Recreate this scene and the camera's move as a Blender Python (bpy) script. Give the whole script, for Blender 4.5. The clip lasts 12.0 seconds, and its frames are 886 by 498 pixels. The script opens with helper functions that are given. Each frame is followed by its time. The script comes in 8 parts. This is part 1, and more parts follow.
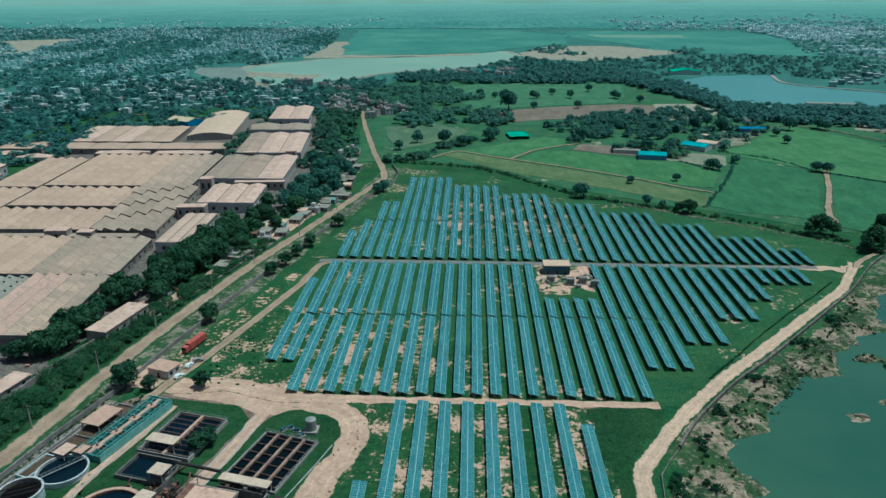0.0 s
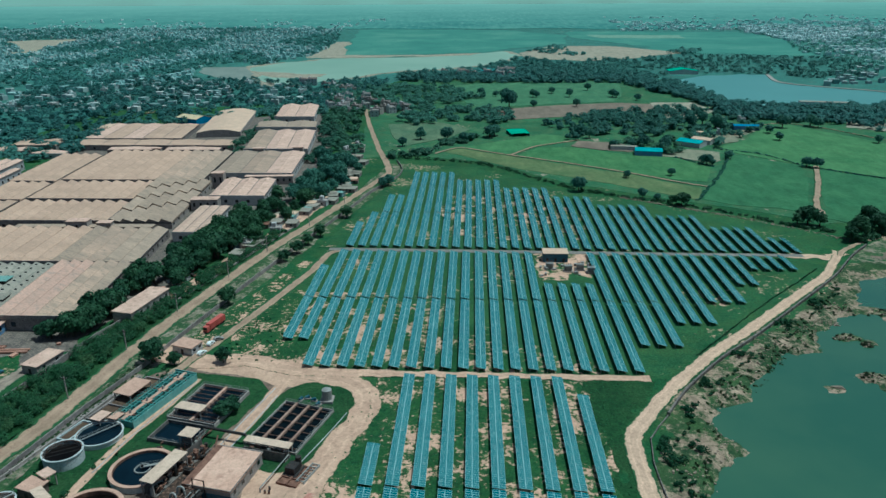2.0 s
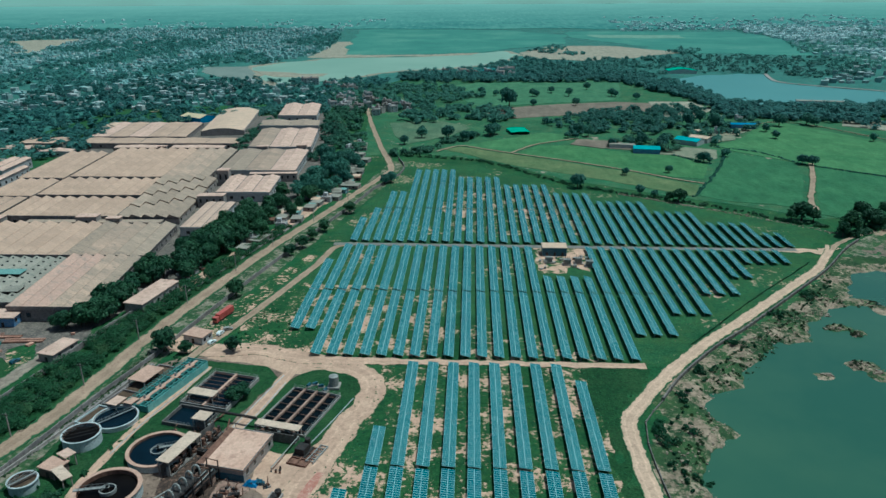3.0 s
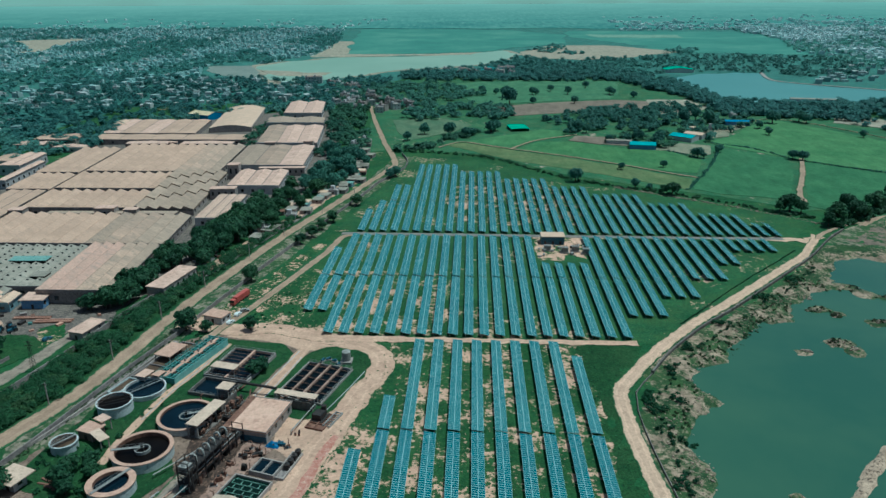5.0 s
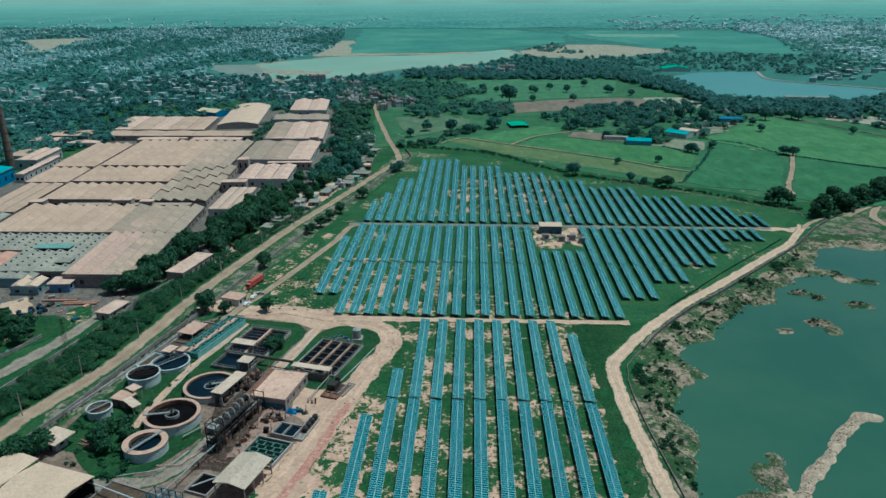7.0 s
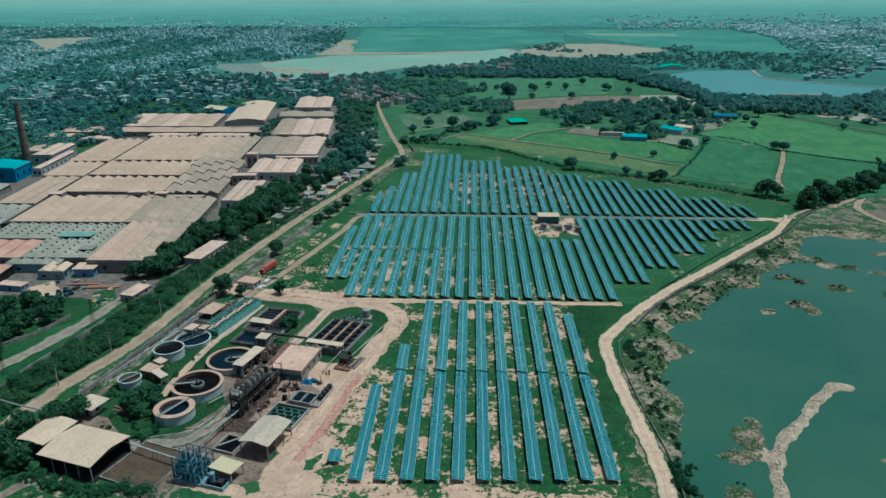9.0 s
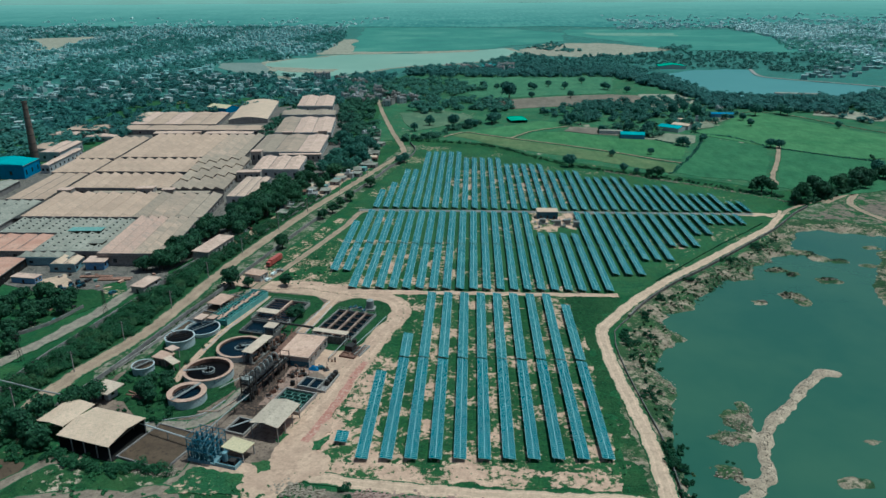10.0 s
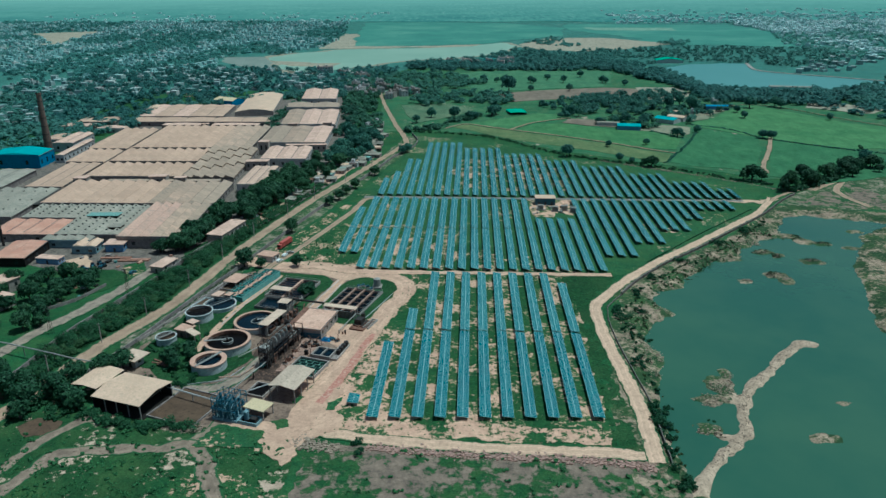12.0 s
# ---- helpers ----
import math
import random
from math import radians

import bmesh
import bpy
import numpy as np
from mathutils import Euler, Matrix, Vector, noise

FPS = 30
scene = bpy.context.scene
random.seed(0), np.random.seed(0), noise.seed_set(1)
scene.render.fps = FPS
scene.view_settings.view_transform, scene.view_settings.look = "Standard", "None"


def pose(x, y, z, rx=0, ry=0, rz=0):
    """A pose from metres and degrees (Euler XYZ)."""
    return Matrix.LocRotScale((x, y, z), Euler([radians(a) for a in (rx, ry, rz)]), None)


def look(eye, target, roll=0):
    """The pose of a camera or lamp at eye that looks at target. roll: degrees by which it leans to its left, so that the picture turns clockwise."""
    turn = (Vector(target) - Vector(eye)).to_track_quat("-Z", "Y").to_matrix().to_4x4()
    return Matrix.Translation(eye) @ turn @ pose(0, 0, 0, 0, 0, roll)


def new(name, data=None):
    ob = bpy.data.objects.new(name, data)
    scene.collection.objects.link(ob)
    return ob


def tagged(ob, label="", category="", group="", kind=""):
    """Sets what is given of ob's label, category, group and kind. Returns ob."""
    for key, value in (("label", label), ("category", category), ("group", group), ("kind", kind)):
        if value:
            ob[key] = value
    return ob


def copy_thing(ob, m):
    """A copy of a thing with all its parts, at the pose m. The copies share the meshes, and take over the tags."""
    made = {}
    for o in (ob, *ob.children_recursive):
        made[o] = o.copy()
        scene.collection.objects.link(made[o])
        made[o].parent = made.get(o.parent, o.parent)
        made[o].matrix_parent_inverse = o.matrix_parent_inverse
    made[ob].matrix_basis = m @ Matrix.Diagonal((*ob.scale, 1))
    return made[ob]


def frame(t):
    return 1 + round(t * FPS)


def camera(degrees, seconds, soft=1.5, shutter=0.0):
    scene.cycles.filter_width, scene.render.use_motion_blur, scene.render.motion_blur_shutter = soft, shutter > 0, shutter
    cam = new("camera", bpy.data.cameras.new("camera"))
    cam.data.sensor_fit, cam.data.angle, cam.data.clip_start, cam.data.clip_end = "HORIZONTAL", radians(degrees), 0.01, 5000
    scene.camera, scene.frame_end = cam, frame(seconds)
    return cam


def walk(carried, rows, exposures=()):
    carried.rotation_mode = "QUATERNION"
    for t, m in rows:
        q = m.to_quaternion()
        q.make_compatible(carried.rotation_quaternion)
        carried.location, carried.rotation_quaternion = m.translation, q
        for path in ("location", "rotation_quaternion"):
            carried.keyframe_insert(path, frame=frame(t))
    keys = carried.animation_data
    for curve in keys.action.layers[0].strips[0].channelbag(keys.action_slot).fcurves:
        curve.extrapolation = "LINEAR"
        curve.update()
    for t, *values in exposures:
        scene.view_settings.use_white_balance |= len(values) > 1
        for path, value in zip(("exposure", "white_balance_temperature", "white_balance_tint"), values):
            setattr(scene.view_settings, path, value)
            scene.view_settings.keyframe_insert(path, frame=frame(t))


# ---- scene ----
cam = camera(62.5, 12.0)
ROWS = [
    (0, -0.01, 0.15, 135.02, 2.202, -20.157, 0.351),
    (0.5, -0.37, -4.73, 135.20, 2.202, -20.144, 0.351),
    (1, -0.72, -9.58, 135.38, 2.202, -20.133, 0.351),
    (1.5, -1.06, -14.44, 135.55, 2.202, -20.124, 0.351),
    (2, -1.39, -19.30, 135.72, 2.202, -20.118, 0.351),
    (2.5, -1.71, -24.18, 135.89, 2.202, -20.115, 0.351),
    (3, -2.02, -29.09, 136.08, 2.202, -20.113, 0.351),
    (5, -3.15, -49.09, 136.97, 2.202, -20.126, 0.351),
    (5.5, -3.41, -54.20, 137.24, 2.202, -20.134, 0.351),
    (6, -3.66, -59.34, 137.51, 2.202, -20.142, 0.351),
    (6.5, -3.90, -64.53, 137.80, 2.202, -20.151, 0.351),
    (7, -4.13, -69.75, 138.09, 2.202, -20.162, 0.351),
    (9, -4.95, -90.86, 139.25, 2.202, -20.210, 0.351),
    (9.5, -5.13, -96.14, 139.50, 2.202, -20.222, 0.351),
    (10, -5.29, -101.40, 139.72, 2.202, -20.235, 0.351),
    (10.5, -5.45, -106.62, 139.90, 2.202, -20.247, 0.351),
    (11, -5.60, -111.79, 140.02, 2.202, -20.260, 0.351),
    (11.5, -5.74, -116.89, 140.08, 2.202, -20.434, 0.351),
    (12, -5.88, -121.90, 140.06, 2.202, -20.586, 0.351),
]
walk(cam, [(t, pose(x, y, z, 90 + pitch, roll, yaw)) for t, x, y, z, yaw, pitch, roll in ROWS], exposures=[(0.0, -0.08, 4990.0, -18.0)])

# ---- world, sun, light ----
SUN_AZ, SUN_EL = 78.0, 71.0  # degrees clockwise from +y, and above the horizon
world = bpy.data.worlds.new("sky_world")
scene.world = world
world.use_nodes = True
wn = world.node_tree.nodes
sky = wn.new("ShaderNodeTexSky")
sky.sky_type = "NISHITA"
sky.sun_disc = False
sky.sun_elevation = radians(SUN_EL)
sky.sun_rotation = radians(SUN_AZ)
sky.air_density, sky.dust_density, sky.ozone_density = 1.2, 2.5, 1.5
wn["Background"].inputs["Strength"].default_value = 0.049
world.node_tree.links.new(sky.outputs[0], wn["Background"].inputs["Color"])
sun_data = bpy.data.lights.new("sun", "SUN")
sun_data.energy, sun_data.angle, sun_data.color = 3.32, radians(0.7), (1.0, 0.94, 0.86)
sun_dir = Vector((math.sin(radians(SUN_AZ)) * math.cos(radians(SUN_EL)), math.cos(radians(SUN_AZ)) * math.cos(radians(SUN_EL)), math.sin(radians(SUN_EL))))
sun = new("sun", sun_data)
sun.matrix_world = look(sun_dir * 400, (0, 0, 0))

# ---- materials ----
def ramp_node(nt, fac, stops):
    r = nt.nodes.new("ShaderNodeValToRGB")
    el = r.color_ramp.elements
    while len(el) < len(stops):
        el.new(0.5)
    for e, (p, c) in zip(el, stops):
        e.position, e.color = p, (*c, 1.0)
    nt.links.new(fac, r.inputs["Fac"])
    return r.outputs["Color"]


def noise_fac(nt, vec, size, detail=4.0, rough=0.6, stretch=None):
    """Noise whose blotches are about `size` metres."""
    m = nt.nodes.new("ShaderNodeMapping")
    s = 1.0 / size
    m.inputs["Scale"].default_value = (s, s, s) if stretch is None else tuple(s * k for k in stretch)
    nt.links.new(vec, m.inputs["Vector"])
    n = nt.nodes.new("ShaderNodeTexNoise")
    n.inputs["Scale"].default_value = 1.0
    n.inputs["Detail"].default_value = detail
    n.inputs["Roughness"].default_value = rough
    nt.links.new(m.outputs["Vector"], n.inputs["Vector"])
    return n.outputs["Fac"]


def mixed(nt, fac, a, b, mode="MIX"):
    m = nt.nodes.new("ShaderNodeMix")
    m.data_type, m.blend_type = "RGBA", mode
    for value, sock in ((fac, m.inputs[0]), (a, m.inputs[6]), (b, m.inputs[7])):
        if isinstance(value, bpy.types.NodeSocket):
            nt.links.new(value, sock)
        elif isinstance(value, tuple):
            sock.default_value = (*value, 1.0)
        else:
            sock.default_value = value
    return m.outputs[2]


def ranged(nt, fac, lo, hi, a=0.0, b=1.0):
    m = nt.nodes.new("ShaderNodeMapRange")
    m.inputs[1].default_value, m.inputs[2].default_value = lo, hi
    m.inputs[3].default_value, m.inputs[4].default_value = a, b
    nt.links.new(fac, m.inputs[0])
    return m.outputs[0]


def start(name, rough=0.8, metal=0.0, spec=0.4):
    m = bpy.data.materials.new(name)
    m.use_nodes = True
    nt = m.node_tree
    b = nt.nodes["Principled BSDF"]
    b.inputs["Roughness"].default_value = rough
    b.inputs["Metallic"].default_value = metal
    b.inputs["Specular IOR Level"].default_value = spec
    g = nt.nodes.new("ShaderNodeNewGeometry")
    return m, nt, b, g.outputs["Position"]


def bump(nt, bsdf, height, strength, distance):
    b = nt.nodes.new("ShaderNodeBump")
    b.inputs["Strength"].default_value, b.inputs["Distance"].default_value = strength, distance
    nt.links.new(height, b.inputs["Height"])
    nt.links.new(b.outputs["Normal"], bsdf.inputs["Normal"])


def verge(nt, pos, col, fringe):
    """Wheel ruts along a strip, and weeds that eat into its edges."""
    at = nt.nodes.new("ShaderNodeAttribute")
    at.attribute_name = "across"
    side = nt.nodes.new("ShaderNodeMath")
    side.operation = "ABSOLUTE"
    nt.links.new(at.outputs["Fac"], side.inputs[0])
    wob = nt.nodes.new("ShaderNodeMath")
    wob.operation = "MULTIPLY_ADD"
    nt.links.new(noise_fac(nt, pos, 2.4, 7.0, 0.72), wob.inputs[0])
    wob.inputs[1].default_value = 0.9
    nt.links.new(side.outputs[0], wob.inputs[2])
    rut = ramp_node(nt, wob.outputs[0], [(0.0, (0.92, 0.92, 0.90)), (0.72, (0.80, 0.78, 0.75)), (0.86, (1.12, 1.12, 1.1)), (1.0, (0.88, 0.86, 0.83))])
    col = mixed(nt, 0.6, col, rut, "MULTIPLY")
    green = ramp_node(nt, noise_fac(nt, pos, 1.3, 6.0, 0.7), [(0.35, GRASS_DARK), (0.65, GRASS)])
    return mixed(nt, ranged(nt, wob.outputs[0], 1.33 - fringe, 1.40 - fringe), col, green)


def surface(name, c1, c2, size, c3=None, size2=None, rough=0.85, metal=0.0, spec=0.3, relief=0.0, each=0.0, island=False, stretch=None, lo=0.35, hi=0.65, fringe=0.0):
    """Two tones in blotches of `size` metres, a third tone as finer stains, and a shade of its own for each object or piece."""
    m, nt, b, pos = start(name, rough, metal, spec)
    f1 = noise_fac(nt, pos, size, 5.0, 0.62, stretch)
    col = ramp_node(nt, f1, [(lo, c1), (hi, c2)])
    f2 = noise_fac(nt, pos, size2 or size / 6, 5.0, 0.65, stretch)
    if c3:
        col = mixed(nt, ranged(nt, f2, 0.52, 0.68), col, c3)
        col = mixed(nt, 0.45, col, ramp_node(nt, noise_fac(nt, pos, (size2 or size / 6) * 0.4, 6.0, 0.75), [(0.34, (0.6, 0.6, 0.6)), (0.6, (1.15, 1.15, 1.15))]), "MULTIPLY")
    else:
        col = mixed(nt, 0.5, col, ramp_node(nt, f2, [(0.3, (0.55, 0.55, 0.55)), (0.7, (1.0, 1.0, 1.0))]), "MULTIPLY")
    if each:
        if island:
            g = nt.nodes.new("ShaderNodeNewGeometry")
            rnd = g.outputs["Random Per Island"]
        else:
            g = nt.nodes.new("ShaderNodeObjectInfo")
            rnd = g.outputs["Random"]
        col = mixed(nt, 1.0, col, ramp_node(nt, rnd, [(0.0, (1 - each,) * 3), (1.0, (1.0, 1.0, 1.0))]), "MULTIPLY")
    if fringe:
        col = verge(nt, pos, col, fringe)
    nt.links.new(col, b.inputs["Base Color"])
    if relief:
        bump(nt, b, f2, 0.6, relief)
    return m


def palette(name, stops, rough=0.85, size=3.0, spec=0.3, single=False):
    """A colour of its own for each island of the mesh, with fine soiling."""
    m, nt, b, pos = start(name, rough, 0.0, spec)
    g = nt.nodes.new("ShaderNodeObjectInfo" if single else "ShaderNodeNewGeometry")
    col = ramp_node(nt, g.outputs["Random" if single else "Random Per Island"], stops)
    col = mixed(nt, 0.5, col, ramp_node(nt, noise_fac(nt, pos, size), [(0.3, (0.55, 0.55, 0.55)), (0.7, (1, 1, 1))]), "MULTIPLY")
    nt.links.new(col, b.inputs["Base Color"])
    return m


def leaf_material(name, dark, light, spread=9.0, thin=0.3):
    """Leaves of mixed greens that let some of the light through."""
    m, nt, b, pos = start(name, 0.6, 0.0, 0.25)
    g = nt.nodes.new("ShaderNodeNewGeometry")
    col = ramp_node(nt, g.outputs["Random Per Island"], [(0.0, dark), (1.0, light)])
    col = mixed(nt, 0.6, col, ramp_node(nt, noise_fac(nt, pos, spread), [(0.3, (0.5, 0.55, 0.5)), (0.7, (1, 1, 1))]), "MULTIPLY")
    oi = nt.nodes.new("ShaderNodeObjectInfo")
    col = mixed(nt, 1.0, col, ramp_node(nt, oi.outputs["Random"], [(0.0, (0.62, 0.7, 0.7)), (1.0, (1.1, 1.05, 0.95))]), "MULTIPLY")
    nt.links.new(col, b.inputs["Base Color"])
    glow = nt.nodes.new("ShaderNodeBsdfTranslucent")
    nt.links.new(col, glow.inputs["Color"])
    mix = nt.nodes.new("ShaderNodeMixShader")
    mix.inputs[0].default_value = thin
    nt.links.new(b.outputs[0], mix.inputs[1])
    nt.links.new(glow.outputs[0], mix.inputs[2])
    nt.links.new(mix.outputs[0], nt.nodes["Material Output"].inputs["Surface"])
    return m


DIRT = (0.50, 0.30, 0.215)
DIRT_PALE = (0.70, 0.44, 0.315)
GRASS = (0.047, 0.124, 0.042)
GRASS_DARK = (0.019, 0.066, 0.030)


def weedy(name, share, grain=7.0, broad=55.0, grass=GRASS, grass2=GRASS_DARK, dirt=DIRT, dirt2=DIRT_PALE, sharp=0.035, dry=(0.078, 0.138, 0.050)):
    """Weeds with bare earth showing through; share is the level of the noise above which earth shows."""
    m, nt, b, pos = start(name, 0.95, 0.0, 0.15)
    fine = noise_fac(nt, pos, grain, 9.0, 0.68)
    wide = noise_fac(nt, pos, broad, 3.0, 0.5)
    a = nt.nodes.new("ShaderNodeMath")
    a.operation = "MULTIPLY_ADD"
    nt.links.new(wide, a.inputs[0])
    a.inputs[1].default_value = 0.9
    nt.links.new(fine, a.inputs[2])
    green = ramp_node(nt, noise_fac(nt, pos, 2.2, 6.0, 0.7), [(0.35, grass2), (0.65, grass)])
    green = mixed(nt, ranged(nt, noise_fac(nt, pos, 13.0, 7.0, 0.7), 0.44, 0.66, 0.0, 0.7), green, dry)
    green = mixed(nt, 0.6, green, ramp_node(nt, noise_fac(nt, pos, 28.0, 3.0), [(0.35, (0.6, 0.65, 0.6)), (0.65, (1.1, 1.1, 1.0))]), "MULTIPLY")
    green = mixed(nt, 0.75, green, ramp_node(nt, noise_fac(nt, pos, 0.8, 5.0, 0.75), [(0.36, (0.42, 0.45, 0.42)), (0.62, (1.2, 1.2, 1.15))]), "MULTIPLY")
    earth = ramp_node(nt, noise_fac(nt, pos, 5.0, 7.0, 0.7), [(0.35, dirt), (0.65, dirt2)])
    earth = mixed(nt, 0.5, earth, ramp_node(nt, noise_fac(nt, pos, 1.1, 6.0, 0.75), [(0.34, (0.55, 0.55, 0.55)), (0.6, (1.1, 1.1, 1.1))]), "MULTIPLY")
    col = mixed(nt, ranged(nt, a.outputs[0], share + 0.45 - sharp, share + 0.45 + sharp), green, earth)
    nt.links.new(col, b.inputs["Base Color"])
    bump(nt, b, noise_fac(nt, pos, 0.9, 6.0, 0.7), 0.7, 0.35)
    return m


M = {}
M["ground"] = weedy("ground_scrub", 0.73, grass=(0.042, 0.128, 0.048), grass2=(0.022, 0.076, 0.034))
# Far land: distance haze put into the base colour as pale teal.
M["far_ground"] = weedy("hazed_scrub", 0.72, 16.0, 110.0, grass=(0.088, 0.225, 0.205), grass2=(0.068, 0.180, 0.170), dirt=(0.20, 0.26, 0.22), dirt2=(0.30, 0.33, 0.28), dry=(0.09, 0.16, 0.12))
M["rough_grass"] = weedy("rough_grass", 0.72, 6.0, 45.0, grass=(0.068, 0.180, 0.090), grass2=(0.046, 0.128, 0.068), dirt=(0.34, 0.26, 0.20), dirt2=(0.46, 0.35, 0.27), dry=(0.12, 0.17, 0.085))
M["yard"] = weedy("yard_weeds", 0.69, 2.8, 40.0, grass=(0.056, 0.144, 0.060), grass2=(0.032, 0.092, 0.044))
M["yard_bare"] = weedy("yard_bare", 0.575, 1.9, 13.0)
M["yard_sand"] = weedy("yard_sand", 0.475, 2.6, 12.0)
M["lawn"] = weedy("lawn", 0.95, grass=(0.036, 0.094, 0.034), grass2=(0.018, 0.056, 0.023), dry=(0.056, 0.108, 0.043))
M["verge"] = weedy("verge_weeds", 0.55, 2.0, 9.0, grass=(0.062, 0.118, 0.052), grass2=(0.036, 0.078, 0.036), dirt=(0.235, 0.19, 0.145), dirt2=(0.36, 0.29, 0.22), sharp=0.09)
M["waste"] = weedy("waste_ground", 0.63, 3.0, 15.0, grass=(0.040, 0.102, 0.037), grass2=(0.020, 0.058, 0.024), dirt=(0.40, 0.285, 0.215), dirt2=(0.64, 0.46, 0.35))
M["rubble_ground"] = weedy("rubble_ground", 0.50, 5.0, 22.0, dirt=(0.10, 0.078, 0.066), dirt2=(0.28, 0.205, 0.158))
M["shore"] = weedy("shore", 0.54, 2.2, 14.0, grass=(0.058, 0.098, 0.044), grass2=(0.030, 0.060, 0.030), dirt=(0.19, 0.136, 0.098), dirt2=(0.46, 0.335, 0.242), sharp=0.08)
M["works_ground"] = surface("soiled_works_ground", (0.14, 0.094, 0.072), (0.30, 0.205, 0.155), 5.0, (0.075, 0.05, 0.04), 1.2, 0.95, relief=0.04)
M["spit_soil"] = surface("stony_grey_soil", (0.35, 0.25, 0.18), (0.56, 0.405, 0.295), 3.0, (0.20, 0.145, 0.105), 0.9, 0.95, relief=0.12)
M["dirt"] = surface("packed_earth", (0.52, 0.325, 0.235), (0.67, 0.43, 0.31), 9.0, (0.44, 0.27, 0.195), 2.5, 0.95, relief=0.05, stretch=(1, 1, 1), fringe=-0.08)
M["pale_dirt"] = surface("pale_gravel", (0.575, 0.38, 0.272), (0.69, 0.455, 0.328), 7.0, (0.48, 0.315, 0.225), 1.8, 0.95, relief=0.05, fringe=0.08)
M["red_dirt"] = surface("red_brick_dust", (0.40, 0.155, 0.115), (0.52, 0.26, 0.20), 2.0, (0.58, 0.40, 0.31), 0.9, 0.95, relief=0.05)
M["mud_track"] = surface("rutted_mud_track", (0.20, 0.146, 0.112), (0.36, 0.262, 0.2), 4.0, (0.12, 0.088, 0.068), 1.0, 0.95, relief=0.12, fringe=0.12)
M["track"] = surface("earth_track", (0.32, 0.215, 0.152), (0.48, 0.322, 0.23), 8.0, (0.30, 0.195, 0.135), 2.0, 0.95, relief=0.05, fringe=0.16)
M["asphalt"] = surface("worn_asphalt", (0.17, 0.155, 0.14), (0.24, 0.215, 0.195), 6.0, (0.28, 0.24, 0.20), 1.5, 0.9)
M["concrete_road"] = surface("concrete_road", (0.25, 0.195, 0.155), (0.38, 0.295, 0.235), 5.0, (0.19, 0.15, 0.12), 2.0, 0.9, fringe=0.10)
M["grey_lot"] = surface("grey_bare_ground", (0.17, 0.205, 0.178), (0.225, 0.255, 0.22), 30.0, (0.25, 0.255, 0.22), 8.0, 0.95)
M["apron"] = surface("soiled_apron", (0.085, 0.072, 0.064), (0.19, 0.155, 0.132), 4.0, (0.28, 0.215, 0.175), 1.0, 0.95)
M["concrete"] = surface("grey_concrete", (0.33, 0.28, 0.255), (0.45, 0.375, 0.34), 3.0, (0.22, 0.19, 0.175), 0.7, 0.85, each=0.15)
M["old_concrete"] = surface("stained_concrete", (0.23, 0.19, 0.18), (0.38, 0.32, 0.30), 2.5, (0.14, 0.12, 0.115), 0.6, 0.9, each=0.2)
M["dirty_concrete"] = surface("dirty_concrete", (0.13, 0.11, 0.10), (0.25, 0.21, 0.19), 2.0, (0.07, 0.06, 0.055), 0.6, 0.9, each=0.15)
M["white_wall"] = surface("whitewashed_wall", (0.44, 0.43, 0.43), (0.60, 0.56, 0.55), 2.5, (0.29, 0.28, 0.28), 0.6, 0.8, each=0.12)
M["blue_wall"] = surface("blue_painted_wall", (0.10, 0.20, 0.38), (0.16, 0.28, 0.46), 3.0, (0.25, 0.30, 0.36), 0.8, 0.7)
M["tank_paint"] = surface("bluish_white_paint", (0.44, 0.465, 0.46), (0.60, 0.61, 0.60), 2.5, (0.28, 0.295, 0.29), 0.6, 0.75, each=0.1)
M["slab_roof"] = surface("cream_slab_roof", (0.58, 0.41, 0.31), (0.70, 0.505, 0.385), 5.0, (0.47, 0.33, 0.25), 1.3, 0.8)
M["terrace_roof"] = surface("stained_terrace_roof", (0.58, 0.345, 0.255), (0.72, 0.455, 0.345), 6.0, (0.44, 0.25, 0.185), 2.6, 0.85, relief=0.01)
M["rim"] = surface("pink_rendered_rim", (0.50, 0.295, 0.22), (0.63, 0.385, 0.29), 2.0, (0.33, 0.20, 0.155), 0.5, 0.85)
M["flat_roof"] = surface("lime_washed_roof", (0.56, 0.355, 0.275), (0.71, 0.465, 0.365), 5.0, (0.43, 0.265, 0.205), 2.2, 0.85, relief=0.01)
M["sheet_roof"] = surface("dusty_cement_sheet", (0.475, 0.31, 0.226), (0.585, 0.38, 0.276), 14.0, (0.40, 0.275, 0.212), 1.6, 0.85, each=0.10, relief=0.03, stretch=(0.6, 1.5, 1))
M["pink_roof"] = surface("pink_dusty_sheet", (0.50, 0.32, 0.25), (0.59, 0.36, 0.28), 9.0, (0.38, 0.275, 0.23), 3.0, 0.85, each=0.12, relief=0.02)
M["grey_roof"] = surface("grey_cement_sheet", (0.28, 0.25, 0.205), (0.38, 0.33, 0.27), 10.0, (0.22, 0.205, 0.175), 2.0, 0.85, each=0.16, relief=0.02)
M["ash_roof"] = surface("ashy_cement_sheet", (0.36, 0.262, 0.20), (0.475, 0.336, 0.25), 7.0, (0.27, 0.208, 0.165), 1.8, 0.85, each=0.18, relief=0.03, stretch=(0.6, 1.5, 1))
M["patched_roof"] = surface("patched_cement_sheet", (0.38, 0.272, 0.208), (0.55, 0.365, 0.268), 12.0, (0.29, 0.225, 0.182), 2.4, 0.85, each=0.16, relief=0.03, stretch=(0.6, 1.5, 1))
